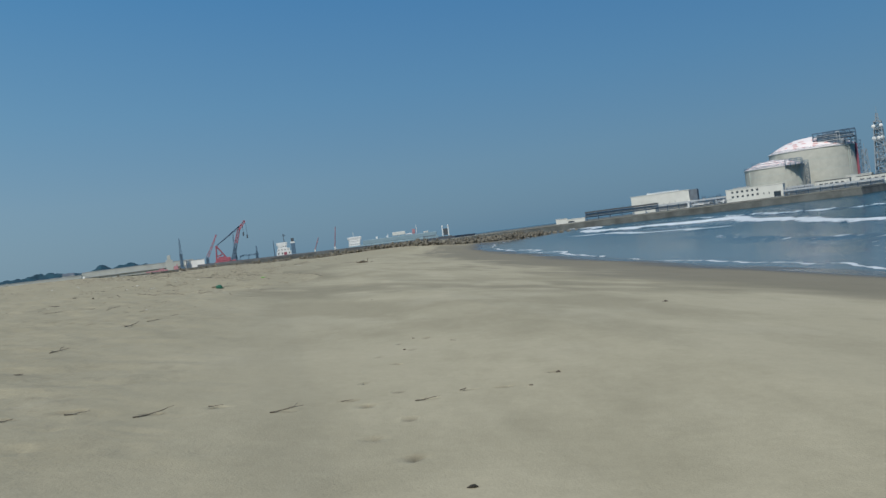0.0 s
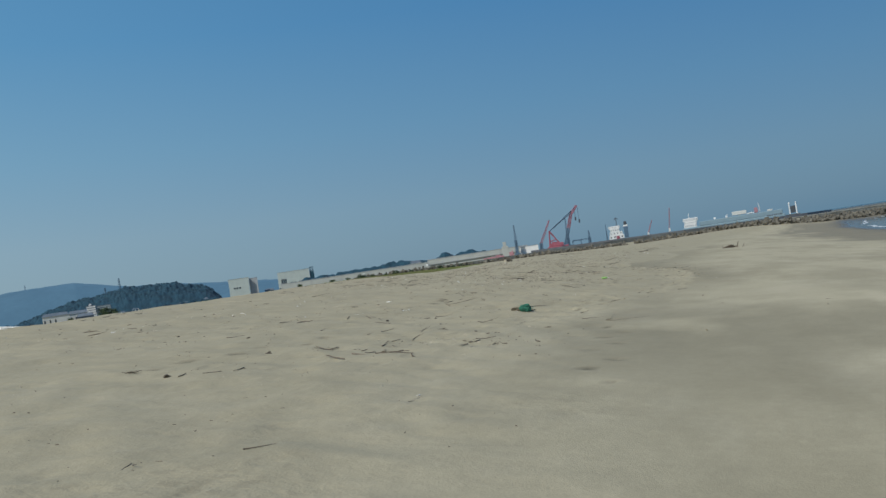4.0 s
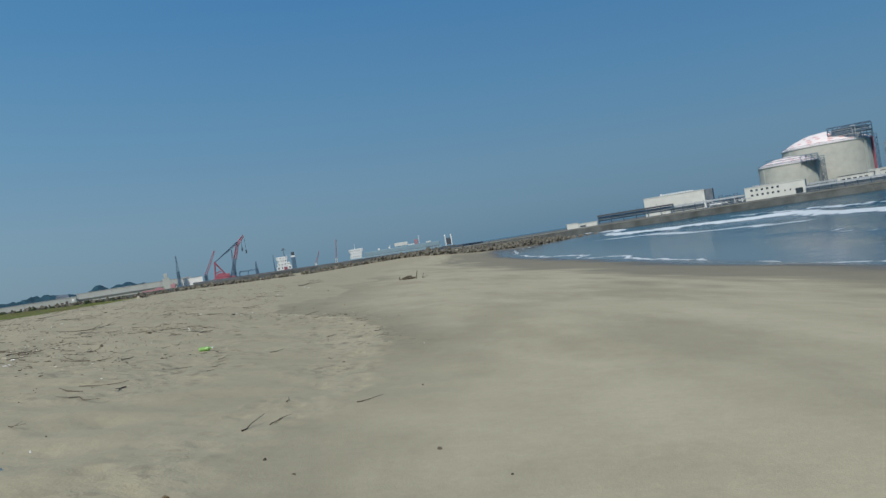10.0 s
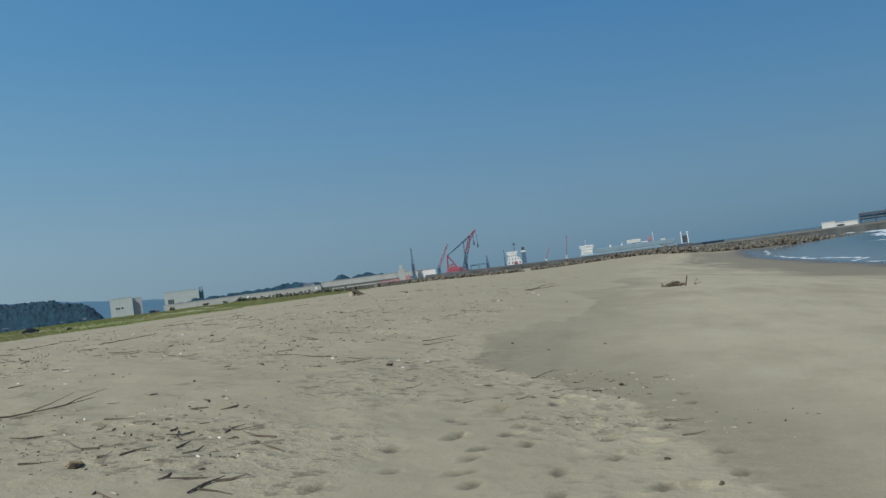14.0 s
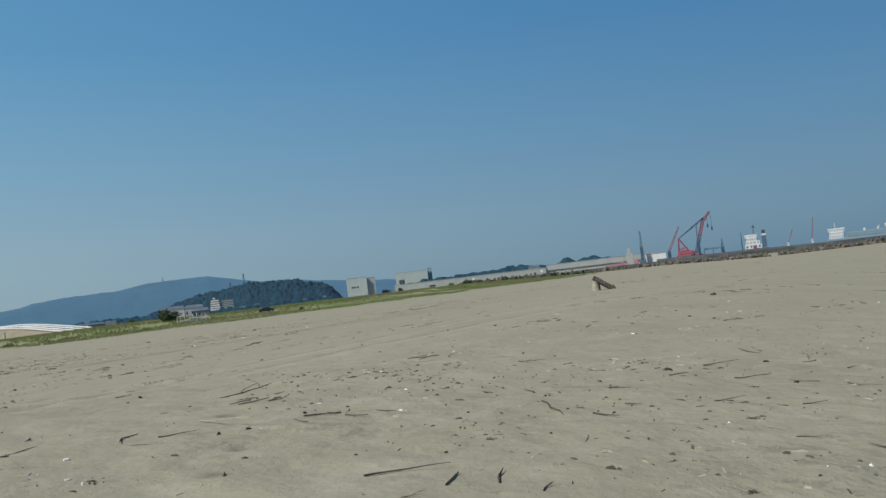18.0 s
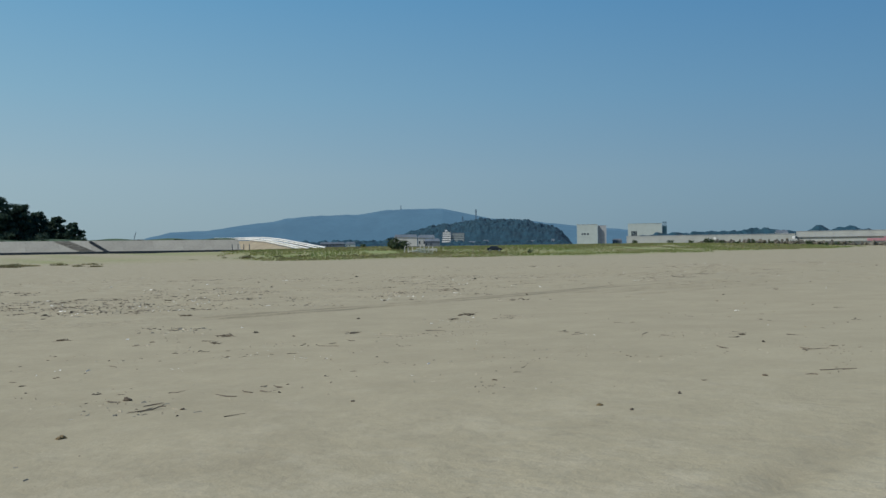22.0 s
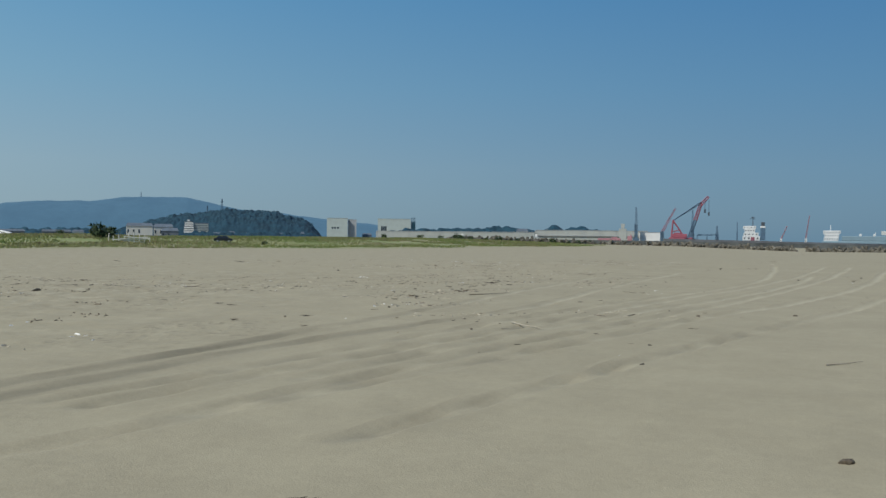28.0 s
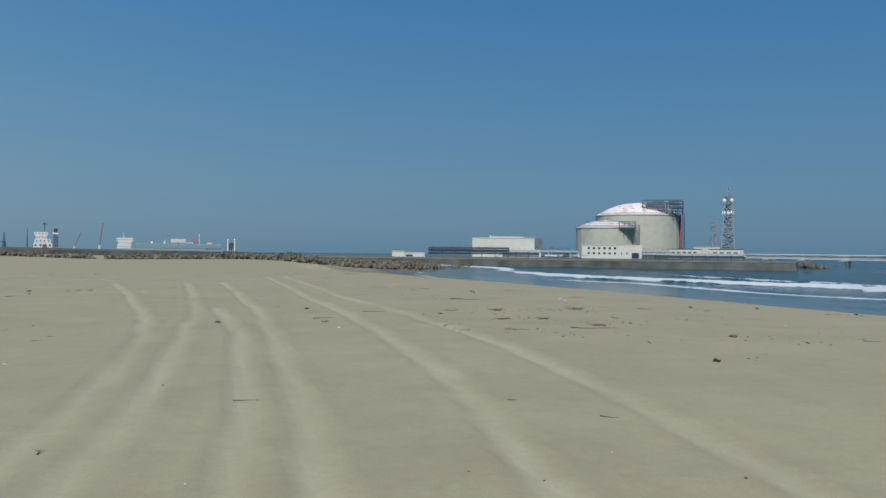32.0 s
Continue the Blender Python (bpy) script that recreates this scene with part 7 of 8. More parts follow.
# green bottle
bt = empty("bottle", pose(-9.87, 46.3, land_at(-9.87, 46.3) + 0.035, 0, 0, 12) @ Matrix.Diagonal((0.72, 0.72, 0.72, 1)), "bright green plastic bottle lying on the sand", "bottle")
bm = bmesh.new()
for x0, r0, x1, r1 in ((-0.14, 0.045, -0.12, 0.052), (-0.12, 0.052, -0.02, 0.05), (-0.02, 0.047, 0.06, 0.052), (0.06, 0.052, 0.11, 0.022), (0.11, 0.022, 0.135, 0.02)):
    rod(bm, (x0, 0, 0), (x1, 0, 0), r0, r1, 14)
part("body", bm, BOTTLE, bt)
bm = bmesh.new()
rod(bm, (0.137, 0, 0), (0.16, 0, 0), 0.024, sides=12)
part("cap", bm, WHITE, bt)


def twig(bm, p, d, length, radius, r, forks=2):
    """A bent tapering stick with side twigs."""
    seg = 6
    for k in range(seg):
        q = p + d * (length / seg)
        rod(bm, p, q, radius * (1 - 0.7 * k / seg), radius * (1 - 0.7 * (k + 1) / seg), 5)
        if forks and k in (1, 3) and r.random() < 0.8:
            s = Vector((d.y, -d.x, 0)) * r.choice((-1, 1)) * r.uniform(0.5, 1.0)
            twig(bm, q, (d + s + Vector((0, 0, r.uniform(-0.02, 0.25)))).normalized(), length * r.uniform(0.3, 0.5), radius * 0.6, r, forks - 1)
        p = q
        d = (d + Vector((r.uniform(-0.28, 0.28), r.uniform(-0.28, 0.28), r.uniform(-0.05, 0.04)))).normalized()
        if p.z < radius * 0.4:
            d.z = abs(d.z) * 0.5


def stick(x0, y0, x1, y1, radius, mat, label, seed, forks=1, name="stick"):
    r = random.Random(seed)
    run = Vector((x1 - x0, y1 - y0))
    z0, z1 = land_at(x0, y0), land_at(x1, y1)
    bm = bmesh.new()
    d = Vector((run.x, run.y, z1 - z0))
    twig(bm, Vector((0, 0, radius * 0.4)), d.normalized(), d.length, radius * 0.29, r, forks if r.random() < 0.4 else 0)
    o = part(name, bm, mat)
    o.matrix_basis = pose(x0, y0, z0)
    return tagged(o, label, "driftwood", "driftwood")


GREYSTICK = "thin grey driftwood stick lying on dry sand"
# the long forked branch at the edge of the dry sand
stick(-7.62, 32.86, -7.15, 32.72, 0.018, WOOD, "long thin forked branch on damp sand", 3, 0, "branch")
stick(-7.17, 32.74, -6.50, 32.25, 0.016, WOOD, "long thin forked branch on damp sand", 5, 0, "branch")
stick(-7.17, 32.74, -6.93, 33.6, 0.015, WOOD, "long thin forked branch on damp sand", 4, 0, "branch")
def strew(places):
    """Driftwood sticks, each from one end to the other: x, y, x, y, thickness and wood."""
    for x0, y0, x1, y1, rad, m in places:
        stick(x0, y0, x1, y1, rad, m, GREYSTICK if m is WOOD else "bleached pale driftwood stick on dry sand", int(200 + abs(x0) * 31 + y0 * 7))


# the foreshore; the first eight sticks stand in for shade in the footprints
strew(((-3.29, 6.09, -3.21, 6.14, 0.015, WOOD), (-3.00, 6.46, -2.83, 6.52, 0.016, WOOD), (-2.48, 6.44, -2.27, 6.65, 0.018, WOOD), (-1.52, 6.73, -1.30, 6.89, 0.018, WOOD),
       (-2.05, 6.92, -1.95, 6.99, 0.015, WOOD), (-0.40, 7.18, -0.22, 7.28, 0.017, WOOD), (-1.03, 7.25, -0.92, 7.29, 0.015, WOOD), (-0.02, 7.65, 0.06, 7.73, 0.015, WOOD),
       (-4.96, 10.53, -5.06, 11.06, 0.024, WOOD), (-0.07, 11.81, -0.01, 11.79, 0.015, WOOD), (-5.36, 14.08, -5.46, 14.80, 0.028, WOOD), (-5.62, 15.88, -5.54, 16.38, 0.023, WOOD),
       (-5.65, 17.38, -5.55, 17.66, 0.018, WOOD), (-6.45, 18.07, -6.40, 18.13, 0.015, WOOD), (-6.67, 18.48, -6.59, 18.87, 0.021, WOOD),))
# the foreshore
strew(((-7.64, 19.17, -7.68, 19.40, 0.017, WOOD), (-8.17, 19.56, -8.04, 19.67, 0.016, WOOD), (-7.94, 20.07, -7.79, 20.47, 0.021, WOOD), (-7.46, 22.33, -7.27, 22.44, 0.017, WOOD),
       (-7.13, 24.20, -7.03, 24.41, 0.017, PALEWOOD), (-9.23, 27.44, -9.19, 27.66, 0.017, WOOD), (-9.15, 28.19, -8.97, 28.01, 0.018, WOOD), (-9.22, 28.02, -9.32, 28.54, 0.024, WOOD),
       (-7.82, 28.46, -7.80, 28.71, 0.017, WOOD), (-9.32, 28.55, -9.31, 28.80, 0.018, WOOD), (-12.42, 29.00, -12.16, 29.14, 0.019, WOOD), (-9.17, 28.91, -9.27, 29.34, 0.022, WOOD),
       (-10.06, 29.23, -10.00, 29.28, 0.015, WOOD), (-9.33, 29.60, -9.34, 29.91, 0.019, WOOD), (-10.03, 29.66, -9.93, 29.92, 0.018, WOOD),))
# round the net
strew(((-8.26, 29.88, -8.22, 29.94, 0.015, WOOD), (-11.21, 29.86, -11.31, 30.31, 0.022, WOOD), (-11.75, 31.59, -11.63, 31.71, 0.016, WOOD), (-9.31, 32.08, -8.90, 31.69, 0.024, WOOD),
       (-8.47, 31.87, -8.45, 32.01, 0.015, WOOD), (-10.74, 33.58, -10.41, 33.41, 0.020, WOOD), (-7.90, 33.98, -7.80, 34.47, 0.023, WOOD), (-3.51, 35.78, -3.45, 35.75, 0.015, WOOD),
       (-11.48, 36.02, -10.71, 35.52, 0.032, WOOD), (-8.49, 36.49, -8.36, 36.46, 0.015, WOOD), (-7.83, 36.38, -7.60, 36.59, 0.019, WOOD), (-7.81, 36.90, -7.65, 36.95, 0.016, WOOD),
       (-9.68, 39.62, -9.51, 39.56, 0.016, WOOD), (-16.99, 39.40, -16.55, 39.81, 0.025, WOOD), (-7.70, 39.49, -7.58, 39.99, 0.023, WOOD),))
# behind the wash line
strew(((-7.54, 39.83, -7.48, 40.21, 0.020, WOOD), (-6.88, 40.79, -6.61, 40.97, 0.019, WOOD), (-9.80, 41.34, -9.55, 40.93, 0.023, WOOD), (-7.57, 40.82, -7.54, 41.13, 0.019, WOOD),
       (-11.15, 41.84, -10.87, 41.87, 0.018, WOOD), (-9.11, 43.59, -9.05, 43.70, 0.015, WOOD), (-9.15, 44.02, -9.08, 44.21, 0.016, WOOD), (-9.58, 44.06, -9.48, 44.19, 0.015, WOOD),
       (-9.29, 44.86, -9.23, 45.07, 0.017, WOOD), (-7.76, 45.21, -7.65, 45.05, 0.016, WOOD), (-10.20, 45.16, -10.00, 45.24, 0.017, WOOD), (-8.73, 45.77, -8.55, 46.09, 0.020, WOOD),
       (-11.18, 46.35, -11.15, 46.55, 0.016, WOOD), (-10.81, 46.98, -10.73, 47.17, 0.016, WOOD), (-7.83, 49.05, -7.75, 49.16, 0.015, WOOD),))
# behind the wash line
strew(((-7.41, 49.49, -7.20, 49.83, 0.021, WOOD), (-7.44, 50.06, -7.24, 50.19, 0.017, WOOD), (-14.30, 51.87, -13.57, 52.57, 0.034, WOOD), (-13.76, 52.88, -13.66, 52.95, 0.015, WOOD),
       (-10.19, 53.82, -10.09, 53.94, 0.016, WOOD), (-9.66, 54.23, -9.60, 54.45, 0.017, WOOD), (-9.36, 54.40, -9.19, 54.41, 0.016, WOOD), (-11.05, 54.60, -10.90, 54.78, 0.017, WOOD),
       (-9.42, 54.96, -9.26, 55.15, 0.018, WOOD), (-11.17, 55.24, -11.10, 55.33, 0.015, WOOD), (-16.86, 56.04, -16.64, 55.92, 0.017, PALEWOOD), (-8.35, 56.25, -8.15, 56.23, 0.016, WOOD),
       (-9.85, 56.03, -9.53, 56.45, 0.023, WOOD), (-11.02, 56.23, -10.79, 56.38, 0.018, PALEWOOD), (-10.40, 56.49, -10.22, 56.67, 0.018, WOOD),))
# past the wash line
strew(((-11.52, 56.89, -11.43, 56.99, 0.015, WOOD), (-15.69, 57.28, -15.33, 57.11, 0.021, WOOD), (-17.21, 57.20, -17.10, 57.38, 0.017, WOOD), (-19.73, 58.46, -19.37, 59.08, 0.028, WOOD),
       (-12.28, 59.42, -11.73, 59.59, 0.025, WOOD), (-18.84, 59.59, -18.15, 60.31, 0.034, WOOD), (-12.48, 60.08, -11.93, 60.66, 0.030, WOOD), (-15.68, 60.83, -15.36, 60.79, 0.019, WOOD),
       (-20.87, 62.40, -20.79, 62.69, 0.019, WOOD), (-20.02, 62.94, -19.78, 63.06, 0.018, PALEWOOD), (-17.69, 62.80, -17.39, 63.29, 0.025, WOOD), (-20.02, 63.22, -19.90, 63.53, 0.019, WOOD),
       (-20.23, 63.88, -19.58, 63.77, 0.027, PALEWOOD), (-14.56, 64.47, -14.15, 64.26, 0.022, PALEWOOD), (-16.76, 64.23, -16.80, 64.48, 0.018, PALEWOOD),))
# on the berm crest
strew(((-19.12, 64.53, -18.86, 64.55, 0.018, WOOD), (-15.46, 65.06, -15.26, 65.14, 0.017, WOOD), (-15.70, 65.33, -15.55, 65.25, 0.016, PALEWOOD), (-17.72, 65.67, -17.18, 65.14, 0.029, WOOD),
       (-23.28, 65.43, -23.31, 65.76, 0.019, WOOD), (-21.39, 65.29, -21.42, 66.31, 0.034, WOOD), (-23.80, 66.02, -23.69, 66.08, 0.015, WOOD), (-16.29, 66.20, -16.07, 66.43, 0.019, WOOD),
       (-18.94, 66.43, -18.87, 66.42, 0.015, PALEWOOD), (-15.59, 66.40, -15.41, 66.58, 0.018, WOOD), (-20.82, 66.69, -20.96, 66.90, 0.017, PALEWOOD), (-13.75, 66.66, -13.47, 67.34, 0.028, WOOD),
       (-19.69, 66.96, -19.55, 67.06, 0.016, PALEWOOD), (-15.35, 67.70, -15.04, 67.49, 0.020, WOOD), (-16.39, 67.54, -16.03, 67.68, 0.021, WOOD),))
# on the berm crest
strew(((-20.56, 68.13, -20.40, 68.25, 0.016, PALEWOOD), (-19.22, 68.36, -18.81, 68.14, 0.022, WOOD), (-25.84, 68.11, -25.37, 68.53, 0.026, WOOD), (-16.87, 68.25, -16.67, 68.70, 0.023, WOOD),
       (-15.45, 68.85, -15.35, 69.04, 0.017, WOOD), (-17.88, 69.71, -17.72, 69.63, 0.016, PALEWOOD), (-18.33, 70.11, -18.07, 69.98, 0.018, PALEWOOD), (-18.59, 70.56, -18.40, 70.28, 0.019, PALEWOOD),
       (-27.87, 71.47, -27.85, 71.56, 0.015, PALEWOOD), (-25.88, 72.31, -25.74, 72.40, 0.015, WOOD), (-18.19, 72.43, -18.03, 72.36, 0.016, PALEWOOD), (-27.28, 72.71, -27.39, 72.94, 0.017, PALEWOOD),
       (-23.37, 72.95, -23.33, 73.09, 0.015, WOOD), (-31.57, 73.66, -31.48, 73.89, 0.017, WOOD), (-31.89, 75.24, -31.86, 75.24, 0.015, WOOD),))
# beyond the berm
strew(((-34.00, 77.93, -33.78, 77.81, 0.018, WOOD), (-31.23, 77.85, -31.16, 77.96, 0.015, WOOD), (-36.73, 77.95, -36.59, 78.15, 0.017, WOOD), (-40.72, 78.44, -40.38, 78.89, 0.024, WOOD),
       (-43.67, 79.85, -43.58, 80.18, 0.020, WOOD), (-38.33, 81.48, -37.44, 81.61, 0.032, PALEWOOD), (-38.23, 82.85, -37.46, 82.85, 0.029, WOOD), (-14.52, 82.68, -13.16, 83.63, 0.056, WOOD),
       (-14.56, 83.73, -13.80, 85.39, 0.056, WOOD), (-31.73, 85.03, -31.47, 84.96, 0.018, WOOD), (-31.96, 85.15, -31.70, 85.04, 0.018, PALEWOOD), (-30.61, 86.61, -30.45, 86.53, 0.016, WOOD),
       (-35.60, 86.67, -35.50, 86.85, 0.017, WOOD), (-56.87, 87.21, -54.56, 86.95, 0.056, WOOD), (-31.44, 88.04, -31.28, 87.98, 0.016, PALEWOOD),))
# beyond the berm
strew(((-32.50, 88.30, -32.33, 88.30, 0.016, WOOD), (-28.43, 88.27, -28.43, 88.61, 0.027, PALEWOOD), (-34.93, 89.19, -34.85, 89.03, 0.016, WOOD), (-30.92, 89.06, -30.77, 89.20, 0.016, WOOD),
       (-35.11, 89.30, -34.93, 89.19, 0.017, WOOD), (-34.07, 89.44, -33.93, 89.36, 0.016, WOOD), (-36.18, 90.43, -36.14, 90.45, 0.015, WOOD), (-33.74, 90.48, -33.71, 90.60, 0.015, WOOD),
       (-35.72, 92.60, -35.65, 92.69, 0.015, WOOD), (-32.94, 93.28, -32.78, 93.52, 0.018, WOOD), (-41.90, 96.68, -41.74, 96.84, 0.017, WOOD), (-81.41, 100.11, -78.10, 100.41, 0.056, WOOD),
       (-45.51, 102.31, -45.50, 102.28, 0.015, WOOD), (-39.69, 103.66, -39.32, 104.14, 0.036, PALEWOOD), (-49.35, 104.01, -49.31, 104.12, 0.015, WOOD),))
# on the open beach
strew(((-43.81, 104.08, -43.65, 104.41, 0.020, WOOD), (-42.37, 104.77, -42.23, 104.80, 0.015, PALEWOOD), (-49.14, 105.47, -49.21, 105.75, 0.018, WOOD), (-44.76, 105.66, -44.42, 106.07, 0.024, PALEWOOD),
       (-44.95, 106.51, -44.08, 105.74, 0.053, PALEWOOD), (-46.15, 106.37, -46.09, 106.38, 0.015, WOOD), (-46.84, 107.02, -46.76, 106.99, 0.015, WOOD), (-52.19, 107.22, -51.18, 107.26, 0.034, WOOD),
       (-42.10, 107.30, -41.93, 107.40, 0.016, WOOD), (-48.59, 107.55, -48.49, 107.69, 0.016, WOOD), (-46.26, 107.87, -46.20, 107.93, 0.015, WOOD), (-45.75, 108.16, -45.66, 108.34, 0.016, WOOD),
       (-41.74, 109.96, -41.68, 109.98, 0.015, WOOD), (-45.25, 112.60, -45.18, 112.63, 0.015, PALEWOOD), (-48.97, 112.71, -48.20, 113.60, 0.038, WOOD),))
# by the tyre tracks
strew(((-59.95, 113.50, -58.96, 113.79, 0.048, WOOD), (-51.19, 116.98, -51.14, 117.53, 0.024, WOOD), (-44.10, 117.78, -44.08, 117.93, 0.015, WOOD), (-39.99, 118.18, -39.87, 118.09, 0.015, WOOD),
       (-54.75, 118.53, -54.21, 118.05, 0.039, WOOD), (-40.48, 119.02, -40.40, 118.99, 0.015, WOOD), (-42.82, 119.72, -42.59, 119.68, 0.017, WOOD), (-48.77, 119.75, -48.60, 119.84, 0.016, WOOD),
       (-57.79, 119.62, -57.66, 120.22, 0.036, WOOD), (-48.91, 120.43, -48.68, 120.55, 0.018, WOOD), (-50.36, 122.60, -50.29, 122.60, 0.015, WOOD), (-36.19, 123.25, -36.16, 123.25, 0.015, WOOD),
       (-36.97, 125.49, -36.58, 124.78, 0.030, WOOD), (-38.26, 125.25, -37.85, 125.11, 0.022, WOOD), (-38.96, 125.47, -38.81, 125.31, 0.017, WOOD),))
# towards the armour blocks
strew(((-45.51, 125.74, -45.36, 125.77, 0.015, WOOD), (-45.39, 126.38, -45.30, 126.38, 0.015, WOOD), (-39.02, 126.28, -38.83, 126.55, 0.019, WOOD), (-41.00, 128.63, -40.62, 128.49, 0.029, WOOD),
       (-39.78, 130.03, -39.34, 129.69, 0.024, WOOD), (-37.93, 130.10, -37.65, 129.97, 0.026, WOOD), (-32.58, 131.18, -32.31, 130.82, 0.031, WOOD), (-36.45, 134.79, -35.61, 134.59, 0.043, WOOD),
       (-34.24, 139.90, -34.15, 138.42, 0.056, WOOD), (-48.55, 139.33, -48.37, 139.57, 0.026, WOOD), (-68.20, 139.87, -67.67, 140.26, 0.037, WOOD), (-100.62, 144.90, -96.53, 143.30, 0.056, WOOD),
       (-47.37, 153.16, -46.69, 152.13, 0.055, PALEWOOD), (-34.24, 166.45, -33.14, 166.50, 0.051, WOOD),))

# root tangle standing out of the sand
root = empty("root_tangle", pose(-8.1, 84.9, land_at(-8.1, 84.9) - 0.03, 0, 0, 10) @ Matrix.Diagonal((0.72, 0.7, 0.6, 1)), "dark tangle of branches stuck in damp sand", "driftwood")
r = random.Random(77)
for k in range(30):
    x = r.gauss(-0.25, 0.36)
    bm = bmesh.new()
    twig(bm, Vector((x, r.uniform(-0.25, 0.25), 0.04)), Vector((r.uniform(-1, 1), r.uniform(-0.4, 0.4), r.uniform(0.0, 0.5))).normalized(), r.uniform(0.25, 0.6), 0.045, r, 1)
    part("branch", bm, WOOD, root)
bm = bmesh.new()
rod(bm, (-0.9, 0, 0.08), (0.5, 0.05, 0.16), 0.13, 0.09, 8)
rod(bm, (-0.6, 0.1, 0.2), (0.1, -0.05, 0.38), 0.10, 0.07, 8)
rod(bm, (0.55, 0, 0.0), (0.72, 0, 0.78), 0.05, 0.03, 6)
part("stem", bm, WOOD, root)
bm = bmesh.new()
twig(bm, Vector((1.1, 0, 0)), Vector((0.3, 0, 0.9)).normalized(), 0.5, 0.03, r, 1)
twig(bm, Vector((1.1, 0, 0)), Vector((0.9, 0, 0.2)).normalized(), 0.5, 0.03, r, 1)
part("side_branch", bm, WOOD, root)


def lump(name, x, y, size, mat, label, category, seed, squash=0.6, group=""):
    bm = bmesh.new()
    bmesh.ops.create_icosphere(bm, subdivisions=2, radius=size * 0.62)
    off = Vector((seed * 3.7, seed * 1.3, 0))
    for v in bm.verts:
        v.co *= 1 + 0.8 * noise.noise(v.co / size * 1.9 + off)
        v.co.z *= squash
    o = part(name, bm, mat)
    o.matrix_basis = pose(x, y, land_at(x, y) + size * squash * 0.2, 0, 0, seed * 40)
    return tagged(o, label, category, group)


STRAWY = material("dry_straw", (0.36, 0.27, 0.13), 0.95, vary=0.5, scale=14.0, fine=60, bump=0.8, alt=(0.13, 0.09, 0.045))
for k, (x, y, s) in enumerate(((-12.15, 50.34, 0.074), (-11.94, 56.64, 0.071), (-48.63, 108.31, 0.048), (-45.12, 111.99, 0.030), (-47.02, 118.45, 0.044), (-37.11, 120.92, 0.080), (-40.80, 131.32, 0.072),)):
    lump("seaweed_clump", x, y, s, WEED, "black clump of seaweed and bark on the sand", "seaweed", k + 1, 0.55, "dark clumps")
lump("straw_clump", -12.2, 50.4, 0.1, STRAWY, "tan clump of dry straw on the sand", "straw", 23, 0.55)


def tangle_mesh(r, mat):
    """Twigs and weed washed into a flat heap, one metre wide."""
    bm = bmesh.new()
    for _ in range(15):
        a, far_ = r.uniform(0, 6.28), r.random() ** 0.7 * 0.3
        p = Vector((far_ * math.cos(a) * 1.3, far_ * math.sin(a), r.uniform(0.0, 0.06)))
        h = r.uniform(0, 6.28)
        twig(bm, p, Vector((math.cos(h), math.sin(h), r.uniform(-0.05, 0.25))).normalized(), r.uniform(0.12, 0.5), r.uniform(0.010, 0.024), r, 0)
    for _ in range(9):
        bmesh.ops.create_icosphere(bm, subdivisions=1, radius=r.uniform(0.02, 0.07), matrix=Matrix.Translation((r.gauss(0, 0.2), r.gauss(0, 0.14), 0.01)) @ Matrix.Diagonal((r.uniform(0.8, 1.8), 1, 0.6, 1)))
    me = bpy.data.meshes.new("twig_heap")
    bm.to_mesh(me)
    bm.free()
    me.materials.append(mat)
    return me


def chip_mesh(r, mat, name, squash):
    """A bit of bark, stone or shell, one metre long."""
    bm = bmesh.new()
    bmesh.ops.create_icosphere(bm, subdivisions=2, radius=0.5)
    off = Vector((r.uniform(0, 90), r.uniform(0, 90), 0))
    for v in bm.verts:
        v.co *= 1 + 0.7 * noise.noise(v.co * 2.2 + off)
        v.co.y *= 0.62
        v.co.z *= squash
    me = bpy.data.meshes.new(name)
    bm.to_mesh(me)
    bm.free()
    me.materials.append(mat)
    return me


def lay(name, meshes, places, label, category, group, scale=0.8):
    """One thing at each place (x, y, size), in turn from a few meshes."""
    for k, (x, y, size) in enumerate(places):
        o = new(name, meshes[k % len(meshes)])
        o.matrix_basis = pose(x, y, land_at(x, y) + 0.002, 0, 0, (k * 137.5 + x * 57) % 360) @ Matrix.Diagonal((size * scale, size * scale, size * scale, 1))
        tagged(o, label, category, group)


lr = random.Random(63)
HEAP_MESHES = [tangle_mesh(lr, BARK if k % 3 else WOOD) for k in range(6)]
CHIP_MESHES = [chip_mesh(lr, (WEED, BARK, WOOD, BARK, WEED, BARK, WOOD, STRAWY)[k], "bark_chip", 0.55) for k in range(8)]
SHELL_MESHES = [chip_mesh(lr, SHELL, "shell", 0.32) for k in range(4)]
lay("twig_heap", HEAP_MESHES, ((-4.39, 8.59, 0.200), (-10.94, 25.21, 0.292), (-8.93, 27.48, 0.149), (-8.18, 28.62, 0.172), (-9.42, 30.62, 0.192), (-7.82, 31.27, 0.183), (-11.94, 33.21, 0.193), (-13.44, 35.23, 0.231), (-8.25, 49.12, 0.230), (-13.57, 53.42, 0.168), (-10.36, 54.64, 0.089), (-8.94, 55.07, 0.216), (-10.21, 55.11, 0.190), (-9.27, 55.82, 0.135), (-14.16, 56.06, 0.165), (-15.49, 63.52, 0.128), (-17.43, 64.05, 0.136), (-15.86, 65.58, 0.155), (-19.54, 66.62, 0.134), (-20.56, 66.62, 0.186), (-20.45, 67.09, 0.142), (-16.12, 67.13, 0.124), (-20.64, 67.40, 0.107), (-17.68, 67.90, 0.087), (-20.11, 68.03, 0.132), (-17.61, 68.42, 0.207), (-43.69, 76.57, 0.589), (-28.69, 78.35, 0.113), (-40.05, 78.39, 0.452), (-41.24, 79.38, 0.603),), "small tangle of dark twigs and weed on the sand", "driftwood", "twig heaps")
